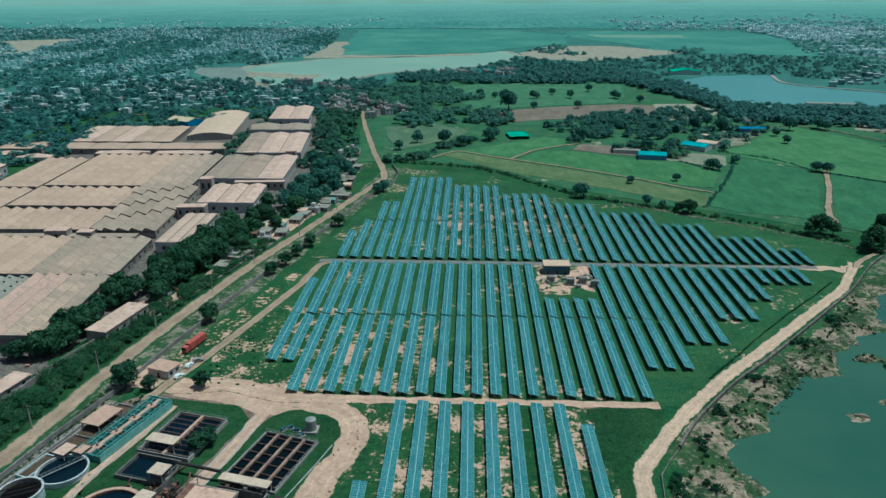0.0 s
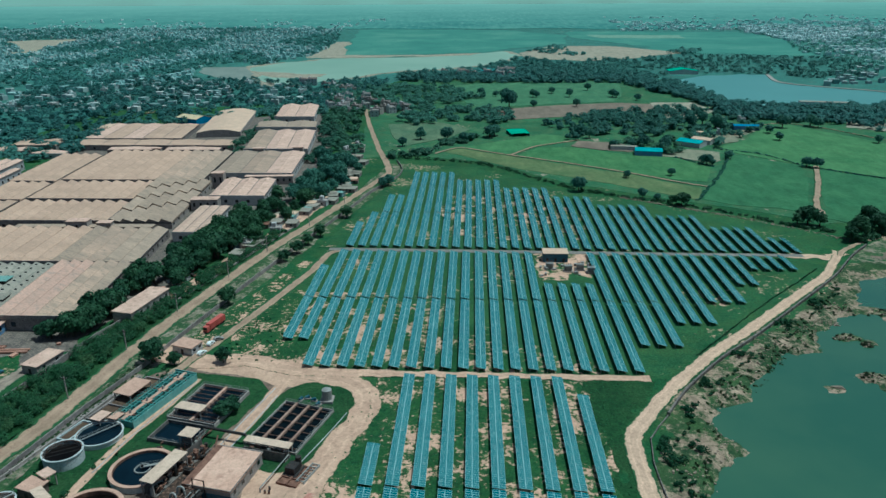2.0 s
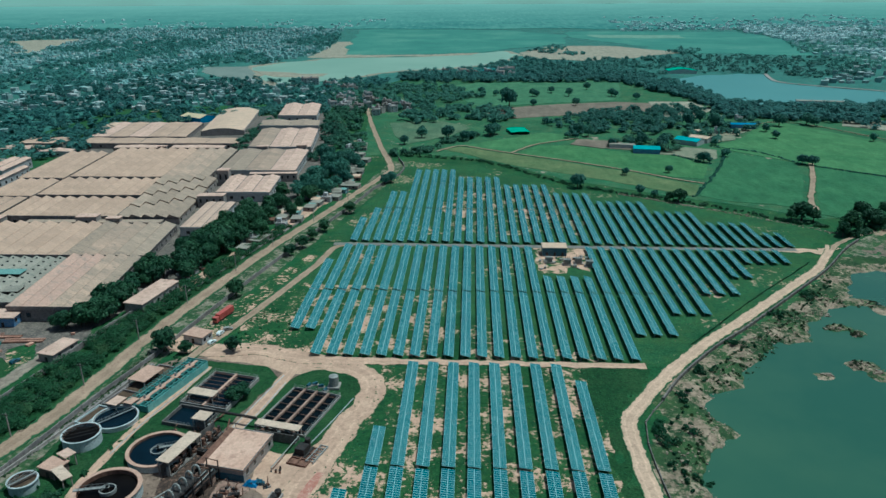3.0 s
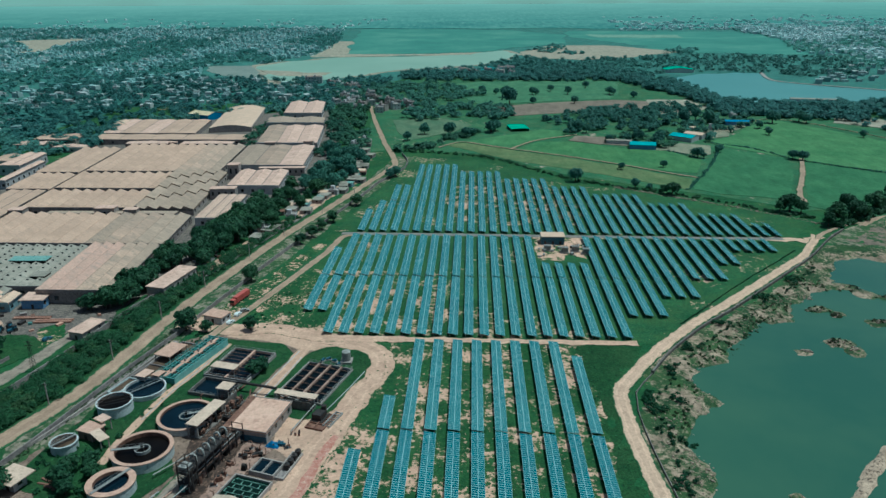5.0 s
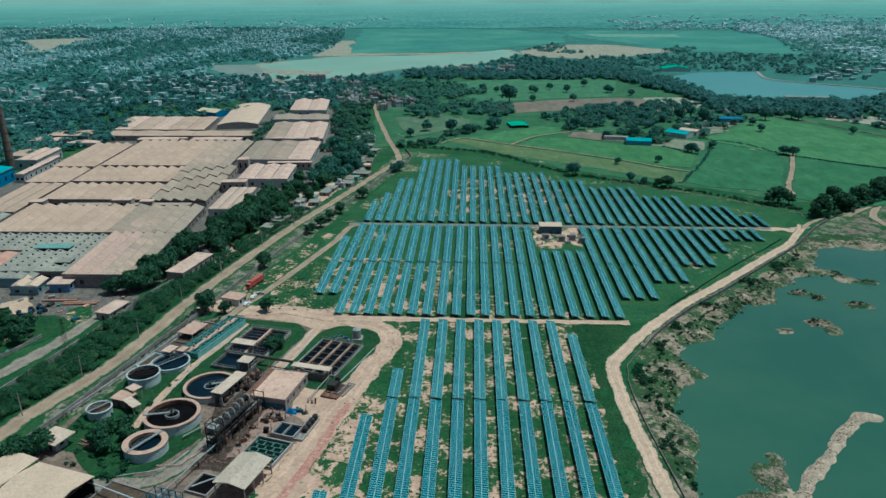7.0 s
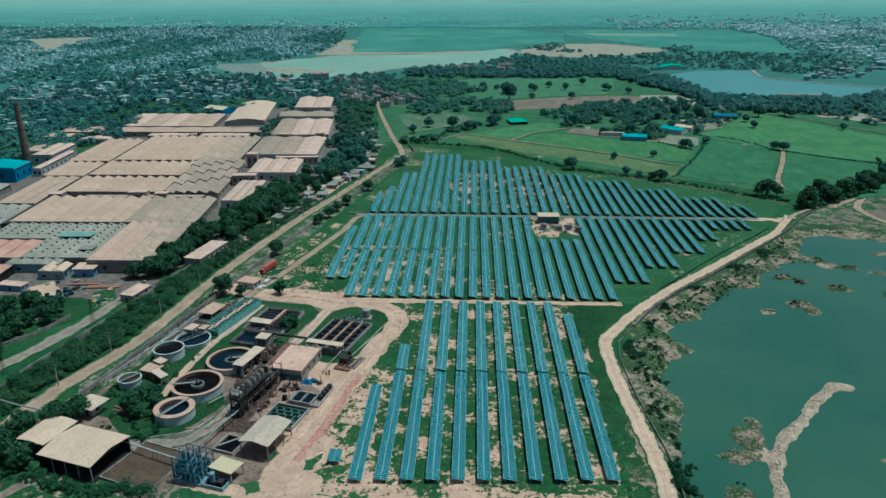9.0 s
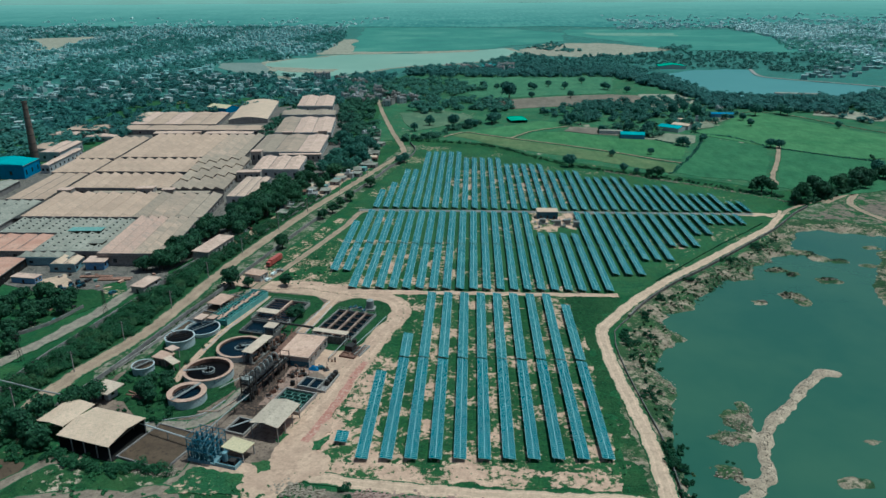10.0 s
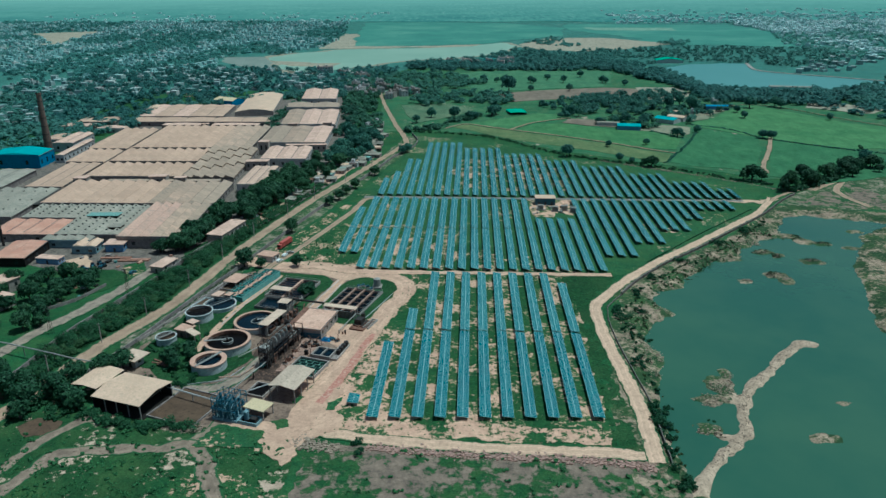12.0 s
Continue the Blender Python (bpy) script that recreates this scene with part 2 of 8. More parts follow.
M["ribbed_roof"] = surface("ribbed_lime_roof", (0.50, 0.33, 0.25), (0.68, 0.45, 0.345), 6.0, (0.36, 0.25, 0.20), 1.6, 0.85, relief=0.02, stretch=(0.15, 3.0, 1))
# Dark colour for strips added where the alley between halls reads dark.
M["gap_dark"] = surface("dark_gap_fill", (0.03, 0.027, 0.025), (0.06, 0.052, 0.046), 3.0, (0.09, 0.075, 0.062), 0.8, 0.9)
M["green_sheet"] = surface("pale_teal_sheet", (0.16, 0.30, 0.27), (0.24, 0.38, 0.335), 3.0, (0.12, 0.20, 0.18), 0.8, 0.7)
M["red_roof"] = surface("rusty_red_sheet", (0.50, 0.24, 0.17), (0.60, 0.34, 0.25), 8.0, (0.40, 0.21, 0.16), 2.0, 0.8, relief=0.02)
M["cream_roof"] = surface("cream_metal_sheet", (0.60, 0.405, 0.288), (0.71, 0.48, 0.345), 8.0, (0.56, 0.385, 0.28), 1.6, 0.6, relief=0.01)
M["yellow_roof"] = surface("yellow_sheet", (0.60, 0.46, 0.28), (0.70, 0.54, 0.34), 5.0, (0.50, 0.39, 0.26), 1.0, 0.6)
M["beige_roof"] = surface("grey_beige_sheet", (0.50, 0.37, 0.285), (0.60, 0.45, 0.345), 5.0, (0.39, 0.295, 0.228), 1.0, 0.6)
# Near-black for soot, and for shade painted into the works' dark places.
M["soot_and_shade"] = surface("soot_and_shade", (0.009, 0.007, 0.006), (0.02, 0.016, 0.014), 2.0, (0.005, 0.0045, 0.004), 0.5, 0.9)
# Soiled ground, darkened further to paint in the shadows of the machinery.
M["soiled_shaded_ground"] = surface("soiled_shaded_ground", (0.018, 0.012, 0.009), (0.085, 0.052, 0.040), 3.0, (0.27, 0.155, 0.112), 0.9, 0.8)
M["brick_dust"] = surface("brick_paving", (0.26, 0.155, 0.12), (0.42, 0.265, 0.205), 4.0, (0.12, 0.085, 0.07), 1.2, 0.95)
M["teal_roof"] = surface("teal_metal_sheet", (0.02, 0.29, 0.31), (0.05, 0.39, 0.40), 6.0, (0.04, 0.24, 0.26), 1.5, 0.5)
M["green_roof"] = surface("green_net", (0.0, 0.30, 0.17), (0.01, 0.42, 0.25), 4.0, (0.0, 0.24, 0.14), 1.0, 0.7)
M["blue_sheet"] = surface("blue_cladding", (0.01, 0.17, 0.34), (0.015, 0.23, 0.42), 6.0, (0.01, 0.13, 0.27), 1.5, 0.5)
M["red_paint"] = surface("faded_red_paint", (0.42, 0.07, 0.06), (0.52, 0.12, 0.10), 2.0, (0.35, 0.10, 0.08), 0.5, 0.5)
M["white_paint"] = surface("white_vehicle_paint", (0.75, 0.75, 0.74), (0.82, 0.82, 0.80), 2.0, (0.7, 0.69, 0.67), 0.5, 0.3)
M["tyre"] = surface("rubber", (0.02, 0.02, 0.02), (0.035, 0.035, 0.035), 0.5, rough=0.8)
M["dark_glass"] = surface("dark_glass", (0.015, 0.02, 0.025), (0.03, 0.035, 0.04), 1.0, rough=0.1, spec=0.5)
M["brick"] = surface("sooty_brick", (0.13, 0.092, 0.078), (0.19, 0.135, 0.112), 3.0, (0.11, 0.075, 0.065), 0.4, 0.9)
M["rust"] = surface("rusty_steel", (0.13, 0.062, 0.043), (0.26, 0.132, 0.092), 1.5, (0.075, 0.04, 0.031), 0.4, 0.8)
M["dark_steel"] = surface("dark_steel", (0.022, 0.021, 0.023), (0.055, 0.048, 0.047), 1.5, (0.11, 0.07, 0.053), 0.4, 0.6, 0.3)
M["steel"] = surface("galvanised_steel", (0.27, 0.255, 0.24), (0.38, 0.36, 0.34), 1.0, (0.20, 0.18, 0.165), 0.3, 0.6, 0.15)
M["blue_steel"] = surface("blue_painted_steel", (0.020, 0.075, 0.115), (0.042, 0.13, 0.18), 1.5, (0.08, 0.14, 0.17), 0.4, 0.5)
M["teal_rail"] = surface("aqua_painted_steel", (0.07, 0.22, 0.20), (0.13, 0.31, 0.275), 2.0, (0.15, 0.19, 0.165), 0.5, 0.6)
M["aqua_panel"] = surface("aqua_sheet", (0.16, 0.36, 0.335), (0.25, 0.46, 0.42), 2.0, (0.13, 0.24, 0.22), 0.5, 0.6)
M["blue_pale"] = surface("pale_blue_paint", (0.17, 0.27, 0.31), (0.27, 0.37, 0.40), 2.0, (0.12, 0.19, 0.22), 0.5, 0.7)
M["green_baffle"] = surface("green_baffle", (0.20, 0.34, 0.27), (0.30, 0.45, 0.37), 2.0, (0.16, 0.27, 0.21), 0.4, 0.8)
M["blue_tarp"] = surface("blue_tarpaulin", (0.015, 0.10, 0.24), (0.03, 0.16, 0.33), 1.0, (0.01, 0.06, 0.15), 0.3, 0.5)
M["bark"] = surface("bark", (0.07, 0.05, 0.035), (0.13, 0.095, 0.07), 0.6, (0.05, 0.035, 0.03), 0.15, 0.95)
M["leaf"] = leaf_material("leaf_green", (0.034, 0.094, 0.050), (0.074, 0.172, 0.084))
# Farther leaves: distance haze put into the base colour, paler and bluer by range.
M["leaf_far"] = leaf_material("leaf_haze_blue", (0.100, 0.240, 0.228), (0.132, 0.300, 0.280), 14.0, 0.42)
M["leaf_mist"] = leaf_material("leaf_haze_teal", (0.124, 0.300, 0.290), (0.158, 0.362, 0.345), 16.0, 0.35)
M["leaf_pale"] = leaf_material("leaf_haze_pale", (0.15, 0.345, 0.325), (0.19, 0.40, 0.372), 60.0, 0.35)
M["leaf_mid"] = leaf_material("leaf_haze_mid", (0.050, 0.136, 0.092), (0.092, 0.214, 0.140), 10.0, 0.38)
M["leaf_haze_grove"] = leaf_material("leaf_haze_grove", (0.080, 0.205, 0.168), (0.122, 0.282, 0.224), 12.0, 0.42)
M["shrub"] = leaf_material("shrub_green", (0.034, 0.104, 0.050), (0.070, 0.182, 0.080), 6.0, 0.4)
M["weed"] = leaf_material("weed_green", (0.045, 0.140, 0.056), (0.085, 0.225, 0.088))
M["leaf_dry"] = leaf_material("shrub_olive", (0.05, 0.07, 0.03), (0.12, 0.14, 0.07))
M["aluminium"] = surface("aluminium_frame", (0.34, 0.53, 0.53), (0.44, 0.62, 0.61), 2.0, rough=0.45)
M["sludge"] = surface("brown_sludge", (0.078, 0.047, 0.030), (0.122, 0.076, 0.048), 5.0, (0.05, 0.032, 0.021), 1.2, 0.8)
M["stone"] = surface("broken_stone", (0.36, 0.21, 0.17), (0.50, 0.30, 0.24), 1.0, (0.28, 0.24, 0.22), 0.5, 0.9, each=0.45, island=True)
M["pale_stone"] = surface("pale_stone", (0.31, 0.23, 0.175), (0.45, 0.335, 0.255), 1.0, rough=0.9, each=0.4, island=True)


def panel_material(name, joined):
    m, nt, b, pos = start(name, 0.22, 0.0, 0.35)
    g = nt.nodes.new("ShaderNodeNewGeometry" if joined else "ShaderNodeObjectInfo")
    # Joined glass of the farther tables is set paler, with a stronger beige mix.
    col = ramp_node(nt, g.outputs["Random Per Island" if joined else "Random"], [(0.0, (0.042, 0.156, 0.170) if joined else (0.010, 0.104, 0.126)), (1.0, (0.058, 0.192, 0.204) if joined else (0.014, 0.136, 0.158))])
    col = mixed(nt, 0.35, col, ramp_node(nt, noise_fac(nt, pos, 14.0, 3.0), [(0.35, (0.6, 0.7, 0.75)), (0.65, (1.15, 1.1, 1.05))]), "MULTIPLY")
    dust = noise_fac(nt, pos, 1.7, 5.0, 0.7)
    col = mixed(nt, ranged(nt, dust, 0.5, 0.9, 0.0, 0.34 if joined else 0.12), col, (0.35, 0.32, 0.27))
    nt.links.new(col, b.inputs["Base Color"])
    nt.links.new(ranged(nt, dust, 0.3, 0.8, 0.16, 0.34), b.inputs["Roughness"])
    return m


M["panel"] = panel_material("solar_glass", True)
M["panel_one"] = panel_material("solar_glass_single", False)


def water_material(name, deep, shallow, size=60.0, rough=0.12, ripple=0.05):
    m, nt, b, pos = start(name, rough, 0.0, 0.5)
    nt.links.new(ramp_node(nt, noise_fac(nt, pos, size, 4.0), [(0.35, deep), (0.65, shallow)]), b.inputs["Base Color"])
    bump(nt, b, noise_fac(nt, pos, 1.6, 4.0, 0.6), 0.25, ripple)
    return m


M["pond"] = water_material("pond_water", (0.037, 0.100, 0.061), (0.056, 0.121, 0.069), 55.0, 0.12)
M["pond"].node_tree.nodes["Principled BSDF"].inputs["Specular IOR Level"].default_value = 0.65
M["lake"] = water_material("lake_water", (0.225, 0.335, 0.25), (0.285, 0.39, 0.295), 200.0, 0.5)
M["lake_blue"] = water_material("lake_water_blue", (0.098, 0.250, 0.232), (0.128, 0.290, 0.270), 260.0, 0.3)
M["effluent"] = water_material("dark_effluent", (0.003, 0.009, 0.015), (0.005, 0.014, 0.023), 6.0, 0.2, 0.01)
M["effluent"].node_tree.nodes["Principled BSDF"].inputs["Specular IOR Level"].default_value = 0.2
M["basin_water"] = water_material("dark_basin_water", (0.002, 0.004, 0.005), (0.004, 0.008, 0.010), 5.0, 0.2, 0.01)
M["basin_water"].node_tree.nodes["Principled BSDF"].inputs["Specular IOR Level"].default_value = 0.15
M["black_effluent"] = water_material("black_effluent", (0.003, 0.002, 0.002), (0.007, 0.005, 0.0045), 4.0, 0.4, 0.01)
M["green_effluent"] = water_material("green_effluent", (0.003, 0.010, 0.007), (0.005, 0.017, 0.011), 4.0, 0.3, 0.01)
M["black_effluent"].node_tree.nodes["Principled BSDF"].inputs["Specular IOR Level"].default_value = 0.1
M["green_effluent"].node_tree.nodes["Principled BSDF"].inputs["Specular IOR Level"].default_value = 0.2


def crop_material(name, c1, c2, row=0.0, angle=0.0):
    m, nt, b, pos = start(name, 0.9, 0.0, 0.15)
    col = ramp_node(nt, noise_fac(nt, pos, 24.0, 6.0, 0.6), [(0.32, c1), (0.68, c2)])
    col = mixed(nt, 0.65, col, ramp_node(nt, noise_fac(nt, pos, 2.6, 6.0, 0.72), [(0.3, (0.5, 0.55, 0.5)), (0.7, (1.15, 1.1, 1.1))]), "MULTIPLY")
    col = mixed(nt, 0.55, col, ramp_node(nt, noise_fac(nt, pos, 8.0, 5.0, 0.65, (1.0, 0.35, 1.0)), [(0.36, (0.6, 0.64, 0.62)), (0.62, (1.12, 1.1, 1.06))]), "MULTIPLY")
    nt.links.new(col, b.inputs["Base Color"])
    bump(nt, b, noise_fac(nt, pos, 1.4, 5.0, 0.7), 0.8, 0.5)
    return m


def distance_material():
    """The far plain near the horizon: faint fields and trees; haze is painted in as colour and emission growing with
    distance.
    """
    m, nt, b, pos = start("distant_plain", 1.0, 0.0, 0.0)
    sep = nt.nodes.new("ShaderNodeSeparateXYZ")
    nt.links.new(pos, sep.inputs[0])
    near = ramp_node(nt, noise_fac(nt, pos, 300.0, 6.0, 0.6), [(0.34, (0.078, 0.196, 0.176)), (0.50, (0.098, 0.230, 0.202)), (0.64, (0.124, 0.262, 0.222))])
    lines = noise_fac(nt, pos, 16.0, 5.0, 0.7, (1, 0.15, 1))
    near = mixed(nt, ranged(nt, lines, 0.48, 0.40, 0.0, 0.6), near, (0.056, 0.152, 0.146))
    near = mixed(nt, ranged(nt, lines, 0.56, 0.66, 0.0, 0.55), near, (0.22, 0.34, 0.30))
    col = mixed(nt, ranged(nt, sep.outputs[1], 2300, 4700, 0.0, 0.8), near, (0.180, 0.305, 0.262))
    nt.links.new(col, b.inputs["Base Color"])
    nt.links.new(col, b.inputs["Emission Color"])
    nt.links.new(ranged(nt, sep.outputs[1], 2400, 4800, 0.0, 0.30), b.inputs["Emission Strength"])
    return m


M["distance"] = distance_material()
# Emissive colour for an added wall that stands for haze at the horizon.
M["horizon"], hnt, hb, _ = start("horizon_haze_glow", 1.0, 0.0, 0.0)
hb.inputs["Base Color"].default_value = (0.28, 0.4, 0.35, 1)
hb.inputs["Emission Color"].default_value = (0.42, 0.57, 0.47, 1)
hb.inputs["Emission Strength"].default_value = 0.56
M["crop_tall"] = crop_material("tall_crop", (0.054, 0.148, 0.070), (0.084, 0.200, 0.092))
M["crop_green"] = crop_material("green_crop", (0.068, 0.176, 0.072), (0.114, 0.236, 0.094))
M["crop_pale"] = crop_material("pale_stubble", (0.11, 0.172, 0.074), (0.19, 0.222, 0.104))
M["meadow"] = crop_material("meadow", (0.072, 0.178, 0.098), (0.118, 0.230, 0.122))
M["pasture"] = crop_material("rough_pasture", (0.095, 0.165, 0.098), (0.165, 0.215, 0.130))
# Far meadow: its base colour is blued to paint in haze.
M["hazed_meadow"], fnt, fb, fpos = start("hazed_meadow", 0.95, 0.0, 0.1)
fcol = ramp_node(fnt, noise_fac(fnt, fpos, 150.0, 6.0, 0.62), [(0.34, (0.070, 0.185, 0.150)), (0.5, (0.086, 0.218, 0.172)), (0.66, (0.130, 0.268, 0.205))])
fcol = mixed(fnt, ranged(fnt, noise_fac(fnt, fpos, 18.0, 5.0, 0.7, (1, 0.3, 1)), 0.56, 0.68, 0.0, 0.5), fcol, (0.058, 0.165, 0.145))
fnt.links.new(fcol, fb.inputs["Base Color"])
# Far stubble, paled towards teal for the same painted haze.
M["hazed_stubble"] = crop_material("hazed_stubble", (0.20, 0.32, 0.25), (0.26, 0.38, 0.30))
M["crop_bright"] = crop_material("bright_crop", (0.078, 0.190, 0.080), (0.122, 0.250, 0.106))
M["fallow_green"] = crop_material("trodden_yard", (0.21, 0.225, 0.155), (0.33, 0.30, 0.22))
M["fallow"] = crop_material("ploughed_earth", (0.20, 0.155, 0.125), (0.28, 0.215, 0.17))
M["fallow_pale"] = crop_material("pale_fallow", (0.34, 0.30, 0.235), (0.44, 0.38, 0.30))

# ---- geometry helpers ----
def noisy(x, y, size, seed=0.0):
    return noise.noise(Vector((x / size, y / size, seed)))


class Geo:
    """Collects boxes, tubes and faces for one mesh."""

    def __init__(self):
        self.v, self.f = [], []

    def add(self, verts, faces):
        k = len(self.v)
        self.v += [tuple(p) for p in verts]
        self.f += [tuple(i + k for i in f) for f in faces]
        return self

    def box(self, x0, x1, y0, y1, z0, z1, bottom=True):
        vs = [(x0, y0, z0), (x1, y0, z0), (x1, y1, z0), (x0, y1, z0), (x0, y0, z1), (x1, y0, z1), (x1, y1, z1), (x0, y1, z1)]
        fs = [(4, 5, 6, 7), (0, 1, 5, 4), (1, 2, 6, 5), (2, 3, 7, 6), (3, 0, 4, 7)]
        return self.add(vs, fs + ([(3, 2, 1, 0)] if bottom else []))

    def tube(self, a, b, ra, rb=None, n=8, caps=True):
        a, b = Vector(a), Vector(b)
        rb = ra if rb is None else rb
        q = (b - a).to_track_quat("Z", "Y")
        ring = [Vector((math.cos(2 * math.pi * i / n), math.sin(2 * math.pi * i / n), 0)) for i in range(n)]
        vs = [a + q @ (p * ra) for p in ring] + [b + q @ (p * rb) for p in ring]
        fs = [(i, (i + 1) % n, n + (i + 1) % n, n + i) for i in range(n)]
        if caps:
            fs += [tuple(range(n - 1, -1, -1)), tuple(range(n, 2 * n))]
        return self.add(vs, fs)

    def ring(self, r0, r1, z0, z1, n=48):
        """An upright ring wall."""
        vs, fs = [], []
        for i in range(n):
            c, s = math.cos(2 * math.pi * i / n), math.sin(2 * math.pi * i / n)
            vs += [(r1 * c, r1 * s, z0), (r1 * c, r1 * s, z1), (r0 * c, r0 * s, z1), (r0 * c, r0 * s, z0)]
        for i in range(n):
            a, b = 4 * i, 4 * ((i + 1) % n)
            fs += [(a, b, b + 1, a + 1), (a + 1, b + 1, b + 2, a + 2), (a + 2, b + 2, b + 3, a + 3), (a + 3, b + 3, b, a)]
        return self.add(vs, fs)

    def path(self, pts, r, n=8):
        """One bent pipe along points."""
        pts = [Vector(p) for p in pts]
        vs, fs = [], []
        for i, p in enumerate(pts):
            q = (pts[min(i + 1, len(pts) - 1)] - pts[max(i - 1, 0)]).to_track_quat("Z", "Y")
            vs += [p + q @ Vector((r * math.cos(2 * math.pi * k / n), r * math.sin(2 * math.pi * k / n), 0)) for k in range(n)]
        for i in range(len(pts) - 1):
            fs += [(i * n + k, i * n + (k + 1) % n, (i + 1) * n + (k + 1) % n, (i + 1) * n + k) for k in range(n)]
        fs += [tuple(range(n - 1, -1, -1)), tuple(range((len(pts) - 1) * n, len(pts) * n))]
        return self.add(vs, fs)

    def disc(self, r, z, n=48):
        return self.add([(r * math.cos(2 * math.pi * i / n), r * math.sin(2 * math.pi * i / n), z) for i in range(n)], [tuple(range(n))])

    def slab(self, pts, z0, z1):
        n = len(pts)
        vs = [(x, y, z0) for x, y in pts] + [(x, y, z1) for x, y in pts]
        fs = [tuple(range(n, 2 * n)), tuple(range(n - 1, -1, -1))] + [(i, (i + 1) % n, n + (i + 1) % n, n + i) for i in range(n)]
        return self.add(vs, fs)

    def mesh(self, name, material):
        me = bpy.data.meshes.new(name)
        me.from_pydata(self.v, [], self.f)
        me.materials.append(material)
        return me


def part(name, geo, material, parent=None, label=""):
    """One mesh object from a Geo, a bmesh or a finished mesh."""
    if isinstance(geo, Geo):
        me = geo.mesh(name, material)
    elif isinstance(geo, bmesh.types.BMesh):
        me = bpy.data.meshes.new(name)
        geo.to_mesh(me)
        geo.free()
        me.materials.append(material)
    else:
        me = geo
    ob = new(name, me)
    if parent is not None:
        ob.parent = parent
    return tagged(ob, label)


def thing(name, m, label, category, group="", kind=""):
    ob = new(name)
    ob.empty_display_size = 0.5
    ob.matrix_basis = m
    return tagged(ob, label, category, group, kind)


def smooth_line(pts, step):
    """Catmull-Rom through the points, at about equal steps."""
    p = [Vector(q).to_2d() for q in pts]
    p = [2 * p[0] - p[1]] + p + [2 * p[-1] - p[-2]]
    out = []
    for a, b, c, d in zip(p, p[1:], p[2:], p[3:]):
        n = max(1, int((c - b).length / step))
        for i in range(n):
            t = i / n
            out.append(0.5 * (2 * b + (c - a) * t + (2 * a - 5 * b + 4 * c - d) * t * t + (3 * b - a - 3 * c + d) * t ** 3))
    return out + [p[-2]]


def strip(name, pts, width, z, material, label, rough=0.5, step=2.5, thick=0.3, seed=1.0, category="road"):
    """A road or bank along a line, with uneven edges."""
    line = smooth_line(pts, step)
    n, vs, fs = len(line), [], []
    for i, p in enumerate(line):
        d = (line[min(i + 1, n - 1)] - line[max(i - 1, 0)]).normalized()
        s = Vector((d.y, -d.x))
        w = 1.16 * (width(i / (n - 1)) if callable(width) else width)
        l = w / 2 + rough * 2 * noisy(p.x, p.y, 6.0, seed) + rough * noisy(p.x, p.y, 1.7, seed + 3)
        r = w / 2 + rough * 2 * noisy(p.x, p.y, 6.0, seed + 7) + rough * noisy(p.x, p.y, 1.7, seed + 9)
        a, b = p - s * l, p + s * r
        vs += [(a.x, a.y, z - thick), (a.x, a.y, z), (b.x, b.y, z), (b.x, b.y, z - thick)]
    for i in range(n - 1):
        k, q = 4 * i, 4 * i + 4
        fs += [(k + 1, k + 2, q + 2, q + 1), (k, k + 1, q + 1, q), (k + 2, k + 3, q + 3, q + 2)]
    ob = tagged(part(name, Geo().add(vs, fs), material), label, category, kind="structure")
    ob.data.attributes.new("across", "FLOAT", "POINT").data.foreach_set("value", [-1.0, -1.0, 1.0, 1.0] * n)
    return ob


def patch(name, pts, z, material, label, rough=1.0, step=4.0, seed=2.0, category="field", thick=0.3, round_off=False, fray=0.0):
    """A piece of land or water with an uneven outline."""
    if round_off:
        line = smooth_line(list(pts) + [pts[0]], step)[:-1]
    else:
        line = []
        for a, b in zip(pts, list(pts[1:]) + [pts[0]]):
            a, b = Vector(a), Vector(b)
            n = max(1, int((b - a).length / step))
            line += [a.lerp(b, i / n) for i in range(n)]
    out = [(p.x + rough * 2 * noisy(p.x, p.y, step * 4, seed) + rough * noisy(p.x, p.y, step, seed + 2), p.y + rough * 2 * noisy(p.x, p.y, step * 4, seed + 5) + rough * noisy(p.x, p.y, step, seed + 6)) for p in line]
    if fray:
        fine = []
        for (x1, y1), (x2, y2) in zip(out, out[1:] + out[:1]):
            n = max(1, int(math.hypot(x2 - x1, y2 - y1) / 0.7))
            fine += [(x1 + (x2 - x1) * i / n, y1 + (y2 - y1) * i / n) for i in range(n)]
        out = [(x + fray * (1.6 * noisy(x, y, 5.0, seed) + 0.9 * noisy(x, y, 1.9, seed + 1) + 0.5 * noisy(x, y, 0.8, seed + 2)), y + fray * (1.6 * noisy(x, y, 5.0, seed + 3) + 0.9 * noisy(x, y, 1.9, seed + 4) + 0.5 * noisy(x, y, 0.8, seed + 5))) for x, y in fine]
    bm = bmesh.new()
    top = [bm.verts.new((x, y, z)) for x, y in out]
    low = [bm.verts.new((x, y, z - thick)) for x, y in out]
    f = bm.faces.new(top)
    f.normal_update()
    if f.normal.z < 0:
        f.normal_flip()
    bmesh.ops.triangulate(bm, faces=[f])
    for i in range(len(top)):
        j = (i + 1) % len(top)
        bm.faces.new((top[i], low[i], low[j], top[j]))
    bmesh.ops.recalc_face_normals(bm, faces=bm.faces)
    return tagged(part(name, bm, material), label, category, kind="structure")


def inside(x, y, poly):
    hit = False
    for (x1, y1), (x2, y2) in zip(poly, poly[1:] + poly[:1]):
        if (y1 > y) != (y2 > y) and x < (x2 - x1) * (y - y1) / (y2 - y1) + x1:
            hit = not hit
    return hit


def scatter(poly, count, rng):
    xs, ys = [p[0] for p in poly], [p[1] for p in poly]
    out = []
